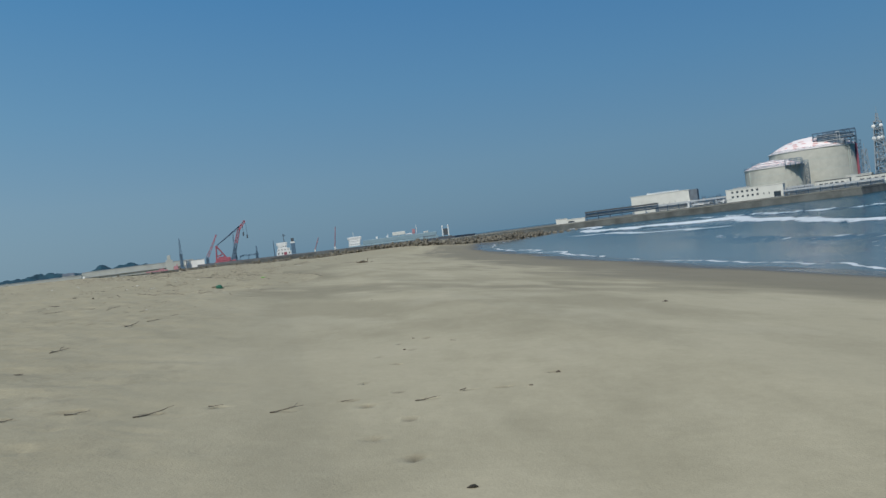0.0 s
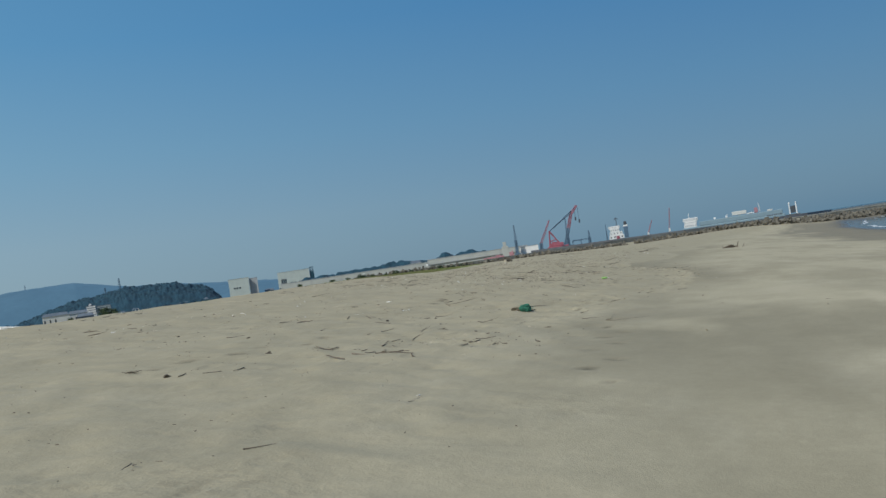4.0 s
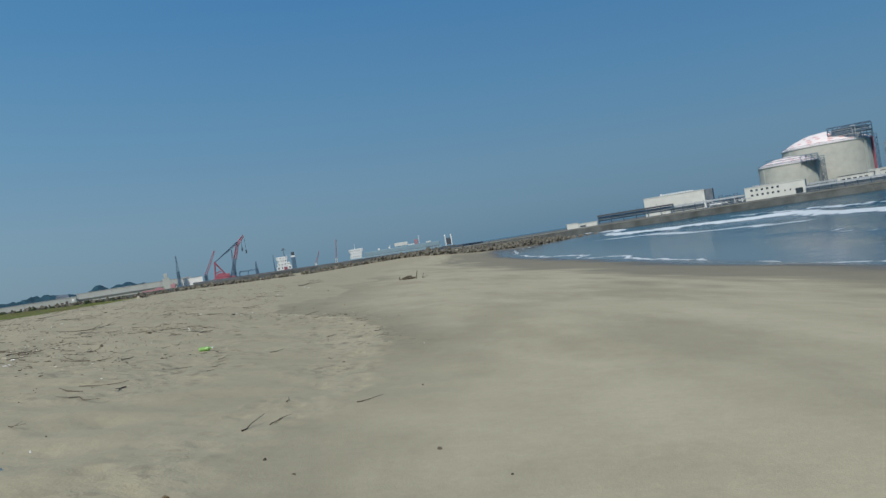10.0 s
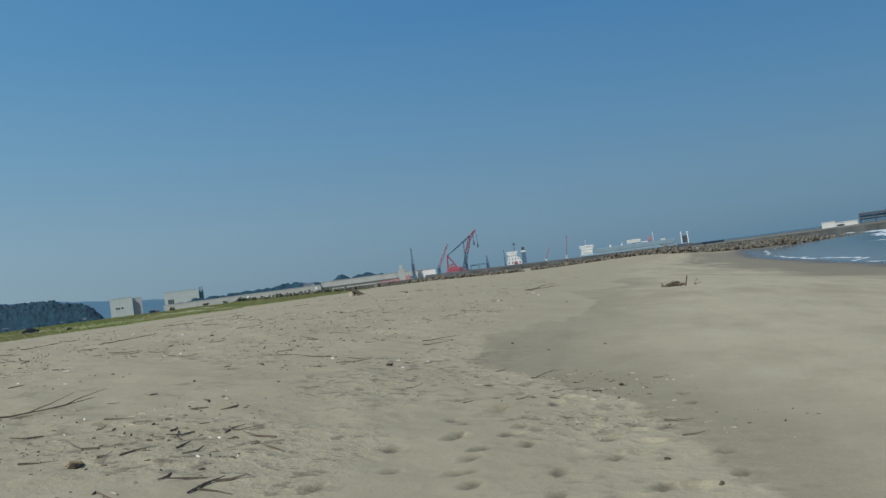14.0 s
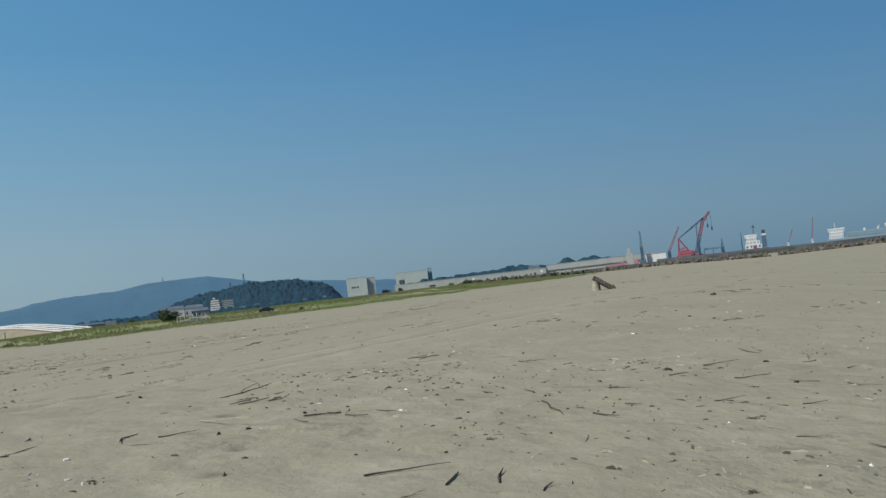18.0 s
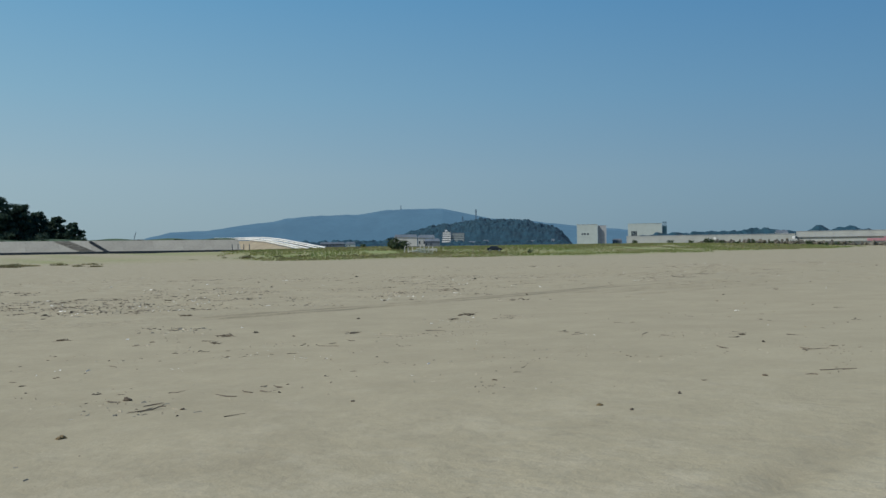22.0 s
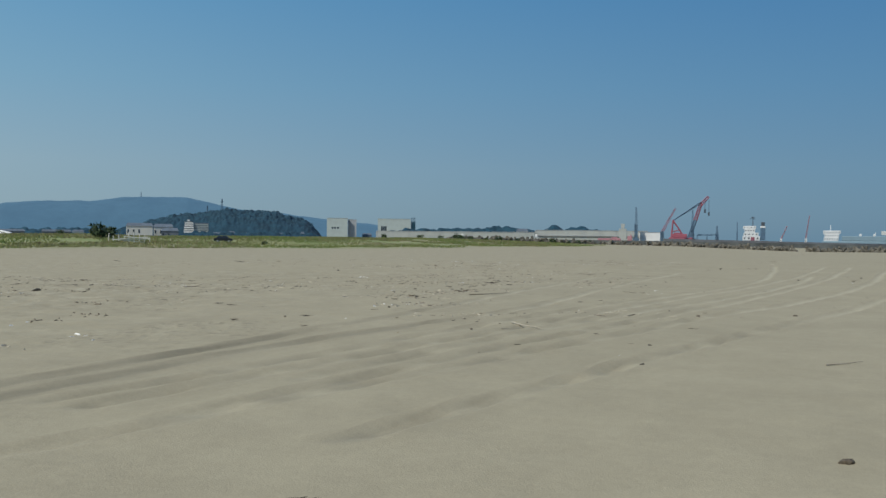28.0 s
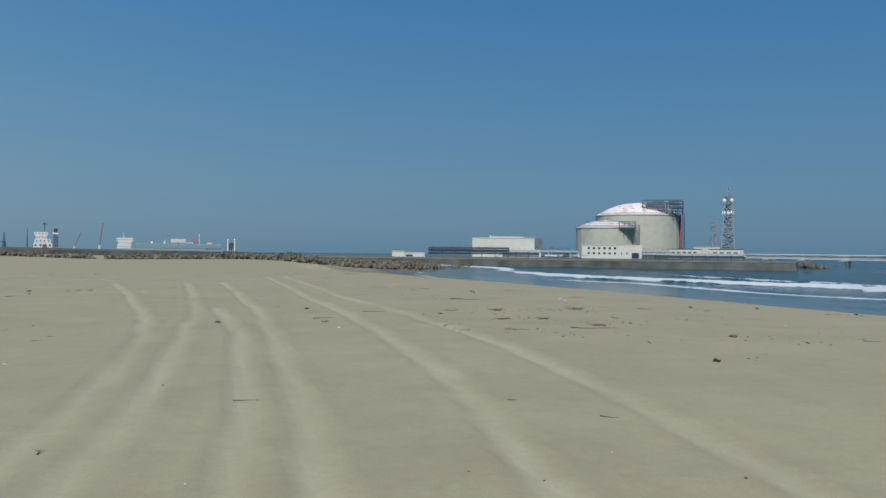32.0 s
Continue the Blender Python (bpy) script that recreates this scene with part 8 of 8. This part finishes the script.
lay("twig_heap", HEAP_MESHES, ((-39.41, 81.60, 0.552), (-48.19, 82.01, 0.653), (-28.94, 82.86, 0.200), (-31.20, 84.42, 0.183), (-40.27, 85.79, 0.455), (-56.90, 85.85, 0.679), (-35.25, 86.92, 0.170), (-41.07, 87.22, 0.802), (-59.44, 87.42, 0.599), (-32.87, 88.71, 0.132), (-44.39, 93.10, 0.445), (-52.26, 97.38, 0.398), (-54.83, 100.77, 0.532), (-38.93, 102.97, 0.416), (-43.01, 104.03, 0.116), (-47.80, 104.39, 0.159), (-49.55, 104.56, 0.302), (-43.10, 105.56, 0.141), (-48.88, 105.80, 0.313), (-47.17, 106.28, 0.148), (-46.19, 106.68, 0.166), (-46.16, 107.01, 0.118), (-52.49, 107.27, 0.247), (-43.63, 109.02, 0.010), (-49.73, 110.30, 0.286), (-42.54, 110.62, 0.202), (-50.10, 111.72, 0.372), (-45.63, 111.83, 0.218), (-45.40, 112.63, 0.123), (-40.73, 113.96, 0.065),), "small tangle of dark twigs and weed on the sand", "driftwood", "twig heaps")
lay("twig_heap", HEAP_MESHES, ((-50.02, 114.21, 0.418), (-51.72, 116.66, 0.303), (-50.90, 119.46, 0.339), (-52.18, 120.79, 0.569), (-36.28, 125.80, 0.387), (-37.51, 127.43, 0.444), (-36.68, 127.47, 0.468), (-40.89, 127.71, 0.266), (-36.71, 130.04, 0.533), (-34.57, 130.51, 0.568), (-87.58, 146.74, 0.932), (-85.58, 149.07, 0.563),), "small tangle of dark twigs and weed on the sand", "driftwood", "twig heaps")
# chips along the first footprints stand in for the shade in them
lay("bark_chip", CHIP_MESHES, ((-0.01, 4.53, 0.070), (0.62, 7.72, 0.051), (0.95, 8.38, 0.056), (-0.67, 10.99, 0.050), (-0.61, 12.39, 0.044), (-6.67, 19.74, 0.036), (4.89, 19.83, 0.156), (-6.09, 20.56, 0.037), (-2.08, 22.92, 0.045), (-10.35, 25.09, 0.135), (-10.40, 27.11, 0.101), (-8.55, 29.87, 0.077), (-7.24, 30.24, 0.039), (-8.05, 30.35, 0.035), (-7.18, 31.01, 0.036), (-5.33, 31.04, 0.049), (-11.31, 32.53, 0.119), (-10.11, 33.32, 0.069), (-3.53, 34.60, 0.055), (-5.14, 35.20, 0.025), (-7.69, 35.60, 0.037), (-7.93, 36.01, 0.041), (-5.46, 36.14, 0.035), (-7.68, 37.46, 0.061), (-5.60, 37.71, 0.031), (-7.02, 38.04, 0.039), (-7.30, 38.47, 0.055), (-6.06, 38.56, 0.062), (-6.26, 41.77, 0.048), (-7.44, 44.46, 0.071),), "small dark chip of bark on the sand", "bark", "bark chips")
lay("bark_chip", CHIP_MESHES, ((-11.86, 46.62, 0.116), (-14.28, 47.18, 0.122), (-12.02, 47.50, 0.125), (-6.83, 48.00, 0.043), (-14.48, 48.20, 0.131), (-7.07, 48.26, 0.049), (-8.17, 48.29, 0.034), (-7.11, 48.78, 0.061), (-5.12, 50.91, 0.039), (-7.76, 51.09, 0.070), (-8.12, 51.79, 0.066), (-12.50, 51.82, 0.056), (-10.78, 54.17, 0.040), (-13.67, 54.41, 0.075), (-12.66, 54.62, 0.071), (-13.65, 55.23, 0.054), (-8.69, 55.63, 0.121), (-13.74, 56.32, 0.106), (-12.23, 58.32, 0.051), (-10.13, 59.49, 0.074), (-13.94, 59.92, 0.061), (-10.90, 60.37, 0.100), (-14.68, 60.39, 0.065), (-9.29, 60.57, 0.100), (-17.20, 60.88, 0.122), (-18.82, 62.94, 0.064), (-19.63, 63.50, 0.049), (-17.54, 63.58, 0.036), (-19.51, 63.72, 0.061), (-17.10, 64.41, 0.044),), "small dark chip of bark on the sand", "bark", "bark chips")
lay("bark_chip", CHIP_MESHES, ((-19.54, 64.49, 0.066), (-15.45, 64.52, 0.074), (-19.42, 64.97, 0.048), (-22.55, 65.01, 0.049), (-22.84, 65.43, 0.091), (-17.05, 65.88, 0.040), (-18.31, 65.91, 0.043), (-19.68, 66.06, 0.077), (-19.32, 66.40, 0.040), (-17.43, 66.72, 0.039), (-22.44, 66.74, 0.041), (-21.81, 67.24, 0.081), (-15.79, 67.52, 0.076), (-22.03, 67.60, 0.049), (-17.18, 67.91, 0.115), (-15.76, 68.32, 0.050), (-16.33, 68.98, 0.080), (-19.00, 69.02, 0.049), (-19.54, 69.19, 0.057), (-22.69, 70.28, 0.064), (-27.40, 70.42, 0.051), (-28.67, 70.53, 0.059), (-26.48, 71.54, 0.084), (-31.85, 72.11, 0.124), (-24.58, 72.39, 0.069), (-36.04, 72.40, 0.188), (-33.75, 73.61, 0.147), (-32.46, 73.66, 0.069), (-23.90, 73.78, 0.046), (-11.69, 74.51, 0.150),), "small dark chip of bark on the sand", "bark", "bark chips")
lay("bark_chip", CHIP_MESHES, ((-23.84, 74.57, 0.050), (-21.25, 74.60, 0.106), (-32.59, 75.02, 0.050), (-31.17, 75.04, 0.068), (-18.83, 75.42, 0.088), (-33.11, 75.50, 0.043), (-28.26, 76.16, 0.081), (-28.66, 76.20, 0.083), (-33.41, 76.33, 0.048), (-31.94, 77.16, 0.037), (-28.40, 77.29, 0.088), (-31.55, 77.86, 0.039), (-34.70, 78.37, 0.043), (-28.26, 79.03, 0.084), (-37.72, 79.33, 0.066), (-34.10, 80.12, 0.045), (-41.49, 80.30, 0.168), (-32.89, 80.31, 0.051), (-39.92, 80.31, 0.090), (-20.06, 82.88, 0.247), (-30.18, 83.09, 0.115), (-42.63, 84.38, 0.133), (-32.60, 84.64, 0.043), (-30.99, 86.73, 0.049), (-36.44, 87.64, 0.050), (-30.86, 87.89, 0.056), (-30.68, 88.19, 0.044), (-35.60, 88.80, 0.053), (-35.32, 89.03, 0.024), (-38.30, 89.22, 0.044),), "small dark chip of bark on the sand", "bark", "bark chips")
lay("bark_chip", CHIP_MESHES, ((-31.01, 89.51, 0.066), (-35.51, 89.87, 0.034), (-30.66, 90.07, 0.053), (-34.87, 90.13, 0.045), (-36.20, 90.19, 0.060), (-48.48, 90.38, 0.188), (-41.31, 90.60, 0.035), (-33.85, 91.57, 0.053), (-35.08, 92.46, 0.045), (-30.26, 93.19, 0.068), (-38.48, 93.55, 0.046), (-31.58, 93.60, 0.116), (-44.53, 93.82, 0.115), (-34.00, 94.48, 0.064), (-35.44, 94.52, 0.077), (-36.19, 94.62, 0.066), (-63.85, 95.43, 0.216), (-37.55, 95.49, 0.115), (-46.29, 96.14, 0.119), (-39.16, 99.02, 0.140), (-41.59, 102.79, 0.065), (-43.87, 103.06, 0.041), (-46.42, 103.15, 0.039), (-45.90, 104.29, 0.035), (-42.04, 104.72, 0.061), (-45.11, 105.27, 0.073), (-42.98, 107.20, 0.035), (-45.73, 107.41, 0.029), (-45.99, 107.55, 0.040), (-45.03, 108.97, 0.053),), "small dark chip of bark on the sand", "bark", "bark chips")
lay("bark_chip", CHIP_MESHES, ((-61.61, 109.30, 0.352), (-48.89, 109.47, 0.060), (-42.49, 109.77, 0.090), (-43.22, 110.44, 0.049), (-75.27, 110.57, 0.375), (-40.90, 111.15, 0.114), (-47.65, 111.25, 0.066), (-42.75, 112.82, 0.035), (-45.08, 113.41, 0.027), (-40.43, 114.16, 0.040), (-52.04, 115.11, 0.129), (-39.98, 116.26, 0.027), (-41.13, 116.59, 0.021), (-41.54, 116.79, 0.022), (-46.57, 120.09, 0.110), (-43.45, 120.74, 0.059), (-46.65, 120.92, 0.094), (-48.78, 121.44, 0.100), (-34.49, 122.57, 0.080), (-49.55, 123.01, 0.070), (-48.64, 123.32, 0.140), (-35.07, 123.58, 0.164), (-46.90, 124.42, 0.116), (-35.42, 126.27, 0.107), (-42.80, 128.13, 0.121), (-38.33, 128.93, 0.117), (-66.86, 131.63, 0.210), (-51.80, 132.29, 0.130), (-24.90, 132.49, 0.181), (-30.29, 132.51, 0.160),), "small dark chip of bark on the sand", "bark", "bark chips")
lay("bark_chip", CHIP_MESHES, ((-27.50, 133.47, 0.175), (-48.18, 140.87, 0.140), (-48.49, 142.56, 0.200), (-67.08, 142.97, 0.310),), "small dark chip of bark on the sand", "bark", "bark chips")
lay("shell", SHELL_MESHES, ((-4.01, 7.68, 0.027), (-7.23, 24.66, 0.044), (-11.77, 34.41, 0.106), (-15.33, 35.88, 0.067), (-13.06, 36.30, 0.139), (-6.35, 46.47, 0.026), (-11.27, 47.86, 0.042), (-12.96, 53.92, 0.030), (-8.43, 55.42, 0.036), (-14.11, 58.77, 0.036), (-19.47, 61.98, 0.055), (-20.11, 62.44, 0.080), (-16.92, 63.66, 0.022), (-20.99, 66.72, 0.028), (-18.00, 68.46, 0.038), (-17.41, 69.21, 0.041), (-20.67, 69.25, 0.093), (-18.34, 72.84, 0.047), (-29.96, 76.78, 0.019), (-32.24, 76.92, 0.024), (-42.61, 77.64, 0.123), (-13.33, 78.92, 0.173), (-13.86, 80.86, 0.162), (-43.07, 80.89, 0.082), (-27.15, 83.14, 0.067), (-39.82, 84.55, 0.102), (-54.17, 86.18, 0.145), (-40.22, 86.55, 0.137), (-31.98, 87.16, 0.044), (-38.57, 87.86, 0.026),), "white shell half buried in the sand", "shell", "white shells")
lay("shell", SHELL_MESHES, ((-73.86, 90.82, 0.219), (-34.97, 91.81, 0.094), (-41.88, 94.81, 0.044), (-40.65, 95.95, 0.054), (-62.96, 98.30, 0.224), (-42.09, 103.51, 0.020), (-37.68, 104.80, 0.108), (-35.13, 105.38, 0.115), (-47.98, 105.82, 0.061), (-52.12, 113.97, 0.110), (-43.13, 115.50, 0.059), (-43.18, 116.84, 0.016), (-40.46, 117.04, 0.019), (-33.09, 122.95, 0.047), (-32.43, 125.75, 0.055), (-40.82, 126.47, 0.084), (-32.88, 134.99, 0.079), (-32.60, 136.01, 0.097), (-29.85, 143.99, 0.109),), "white shell half buried in the sand", "shell", "white shells")
# drift flecks on the open beach by the tracks
FLECKS = ((-37.11, 129.28), (-37.04, 128.11), (-36.81, 127.64), (-38.07, 125.16), (-37.93, 125.15), (-35.22, 129.88), (-34.45, 129.5), (-36.38, 126.22), (-36.73, 124.74), (-35.53, 126.17), (-38.35, 128.76), (-38.94, 126.39), (-38.92, 125.38),
          (-36.21, 135.11), (-33.54, 138.06), (-31.43, 134.46), (-35.04, 123.68), (-26.79, 134.5), (-26.3, 131.05), (-26.84, 132.13), (-30.13, 132.83), (-33.92, 126.93), (-37.5, 124.41), (-34.74, 123.28), (-34.51, 122.42), (-36.23, 120.8))
FLECK_MESHES = [chip_mesh(lr, BARK, "bark_chip", 0.4) for k in range(4)]
lay("bark_chip", FLECK_MESHES, [(x + lr.gauss(0, 0.28), y + lr.gauss(0, 0.4), lr.uniform(0.02, 0.06)) for x, y in FLECKS for k in range(6)], "thin brown fleck of bark on the sand", "bark", "bark flecks")
# crumpled white carton
ct = empty("paper_cup", pose(-34.8, 91.3, land_at(-34.8, 91.3) + 0.03, 0, 0, 20) @ Matrix.Diagonal((0.3, 0.3, 0.3, 1)), "crushed white paper cup lying on the sand", "cup")
bm = bmesh.new()
rod(bm, (-0.13, 0, 0), (0.09, 0, 0), 0.05, 0.065, 12)
for v in bm.verts:
    v.co.z *= 0.75
part("cup", bm, SHELL, ct)
bm = bmesh.new()
rod(bm, (0.092, 0, 0), (0.11, 0, 0), 0.07, sides=12)
part("rim", bm, WHITE, ct)

# strewn driftwood: a few shapes, scattered where the tide and wind leave them
rnd = random.Random(91)
kinds = []
for k in range(10):
    bm = bmesh.new()
    twig(bm, Vector((-0.2, 0, 0.01)), Vector((1, rnd.uniform(-0.2, 0.2), 0)).normalized(), rnd.uniform(0.3, 0.6), rnd.uniform(0.006, 0.010), rnd, 1 if k % 3 == 0 else 0)
    if k % 2:
        twig(bm, Vector((-0.1, 0.05, 0.01)), Vector((0.8, 0.6, 0.1)).normalized(), 0.2, 0.006, rnd, 0)
    me = bpy.data.meshes.new("driftwood")
    bm.to_mesh(me)
    bm.free()
    me.materials.append(WOOD if k % 5 else PALEWOOD)
    kinds.append(me)


HEAPS = [(-8.2, 53.2), (-8.7, 54.8), (-9.5, 56.0), (-50.5, 113.0), (-50.0, 111.3), (-50.2, 115.2), (-51.7, 121.7), (-50.3, 114.3), (-56.0, 121.2), (-46.0, 107.3), (-48.8, 122.2), (-48.7, 109.2), (-44.4, 109.3), (-40.1, 85.4), (-37.4, 82.1), (-52.7, 97.7), (-63.3, 113.4), (-69.4, 110.4), (-52.8, 94.8), (-44.8, 93.5), (-32.1, 84.3), (-29.2, 82.5), (-28.9, 86.8), (-39.4, 87.1), (-38.3, 84.3), (-33.3, 73.4), (-44.0, 79.4), (-52.1, 94.2), (-55.0, 87.9), (-48.9, 87.5), (-8.2, 28.6), (-19.8, 67.1), (-20.5, 67.2), (-17.6, 68.0), (-20.2, 68.3), (-25.8, 68.5), (-30.5, 131.0), (-35.8, 130.1), (-27.2, 137.8), (-36.0, 141.1), (-33.2, 123.4)]


def scatter_places(r, count, heaped=0.06):
    """Places for flotsam: strand lines along the berm, and patches on the back beach."""
    n = count * 9
    y = np.where(r.uniform(0, 1, n) < 0.38, r.uniform(44, 85, n), r.uniform(3, 165, n))
    k = r.uniform(0, 1, n)
    s = np.where(k < 0.16, r.normal(-42.4, 1.6, n), np.where(k < 0.34, r.normal(-47.5, 3.0, n), np.where(k < 0.70, r.normal(-84, 10, n), r.uniform(-118, -44, n))))
    x = shore_x(y) + s
    ok_shore = (s < -40.4) & ~((y < 18) & (s > -45))
    dens = lattice_noise(x / 7.0, y / 7.0, 71) + 0.5 * lattice_noise(x / 2.1, y / 2.1, 72)
    ok = np.where(s < -50, (dens > -0.1) & (np.abs(track_offset(x, y)) > 0.5), dens > -0.8)
    ok &= ok_shore & ((r.uniform(0, 1, n) < np.interp(y, [0, 22, 28, 42, 48, 56, 66, 68.5], [0.5, 0.5, 0.6, 0.6, 0.8, 0.8, 0.6, 0.25])) | (s < -53))
    # the smooth stretch that wheels and wind have cleared
    ok &= ~((s < -50) & (np.abs(x + 40 - 0.25 * (y - 100)) < 6) & (dens < 0.75) & (y < 122))
    x, y = x[ok][:count], y[ok][:count]
    # part of it lies caught in heaps
    heap = np.array(HEAPS)[r.randint(0, len(HEAPS), len(x))]
    caught = r.uniform(0, 1, len(x)) < heaped
    return np.where(caught, heap[:, 0] + r.normal(0, 0.55, len(x)), x), np.where(caught, heap[:, 1] + r.normal(0, 0.35, len(x)), y)


xs_, ys_ = scatter_places(np.random.RandomState(12), 120, 0.03)
for k, (x, y, z) in enumerate(zip(xs_, ys_, land(xs_, ys_) - 0.004)):
    o = new("driftwood", kinds[k % 10])
    sc = rnd.uniform(0.2, 0.6) * (1.5 if x < -30 else 1)
    o.matrix_basis = pose(x, y, z, 0, 0, rnd.uniform(0, 360)) @ Matrix.Diagonal((sc, sc, sc * 1.2, 1))
    tagged(o, GREYSTICK if (k % 10) % 5 else "bleached pale driftwood stick on dry sand", "driftwood", "driftwood")

# thin twigs, too many to count
r = np.random.RandomState(44)
cx, cy = scatter_places(r, 520, 0.04)
m = r.randint(1, 6, len(cx))
cx, cy = np.repeat(cx, m), np.repeat(cy, m)
n = len(cx)
x, y = cx + r.normal(0, 0.35, n), cy + r.normal(0, 0.35, n)
a, run = r.uniform(0, 6.28, n), r.uniform(0.05, 0.16, n) * r.choice([1, 1, 1.3, 1.8], n)
vs, fs = np.zeros((n, 9, 3)), []
for i, f in enumerate((-1, 0, 1)):
    b_ = a + f * r.uniform(-0.5, 0.5, n)
    px, py = x + f * run * np.cos(b_), y + f * run * np.sin(b_)
    pz = land(px, py) + 0.004 + (f == 1) * r.uniform(0, 0.03, n)
    w = r.uniform(0.004, 0.010, n) * (1 if f < 1 else 0.5)
    for j, (du, dz) in enumerate(((-1, 0), (1, 0), (0, 1.5))):
        vs[:, i * 3 + j] = np.stack([px - du * w * np.sin(a), py + du * w * np.cos(a), pz + dz * w], -1)
for k in range(n):
    o = 9 * k
    for i in (0, 3):
        for j in range(3):
            q = (j + 1) % 3
            fs.append((o + i + j, o + i + q, o + i + 3 + q, o + i + 3 + j))
tagged(new("twigs", mesh_of("twigs", vs.reshape(-1, 3).tolist(), fs, WOOD)), "thin grey twigs strewn over the dry sand", "driftwood", kind="stuff")

# fine flotsam: chips, weed and shell grit in drifts, too small to count
for name, drifts, each, mat, lab, lo, hi, seed in (("flotsam", 2300, 5, BARK, "fine dark flotsam of weed and bark on the sand", 0.004, 0.013, 5), ("wood_chips", 2000, 5, WOOD, "grey chips and twigs of driftwood on the sand", 0.004, 0.012, 6), ("bleached_chips", 1700, 5, PALEWOOD, "bleached pale chips of driftwood on the sand", 0.004, 0.014, 8), ("shell_grit", 420, 3, SHELL, "white bits of shell on the sand", 0.004, 0.013, 7)):
    r = np.random.RandomState(seed)
    cx, cy = scatter_places(r, drifts, 0.2 if mat is PALEWOOD else 0.06)
    m = r.randint(1, each * 2, len(cx))
    cx, cy = np.repeat(cx, m), np.repeat(cy, m)
    n = len(cx)
    x, y = cx + r.normal(0, 0.28, n), cy + r.normal(0, 0.28, n)
    z = land(x, y)
    a = r.uniform(0, 6.28, n)
    far = np.clip((shore_x(y) - x - 62) / 16, 0, 1) * np.interp(y, [72, 82, 104, 112], [1.5, 2.3, 2.3, 1.5]) + 1 + 0.6 * np.clip((y - 26) / 6, 0, 1) * np.clip((84 - y) / 6, 0, 1)      # coarser pieces stay on the back beach and the berm
    l_ = r.uniform(lo, hi, n) * r.choice([0.8, 1.2, 2.0, 3.5], n) * far
    w = r.uniform(lo, hi, n) * 0.55 * far
    h = w * r.uniform(0.6, 1.6, n)
    c, s_ = np.cos(a), np.sin(a)
    vs = np.zeros((n, 6, 3))
    for i, (u, v, t) in enumerate(((-1, -1, 0), (1, -0.7, 0), (0.8, 1, 0), (-0.9, 0.8, 0), (-0.5, 0, 1), (0.5, 0.2, 0.8))):
        vs[:, i, 0], vs[:, i, 1], vs[:, i, 2] = x + u * l_ * c - v * w * s_, y + u * l_ * s_ + v * w * c, z + np.where(t > 0, t * h, -0.006)
    fs = [[6 * k + i for i in f] for k in range(n) for f in ((0, 1, 5, 4), (1, 2, 5), (2, 3, 4, 5), (3, 0, 4))]
    tagged(new(name, mesh_of(name, vs.reshape(-1, 3).tolist(), fs, mat)), lab, "flotsam", kind="stuff")
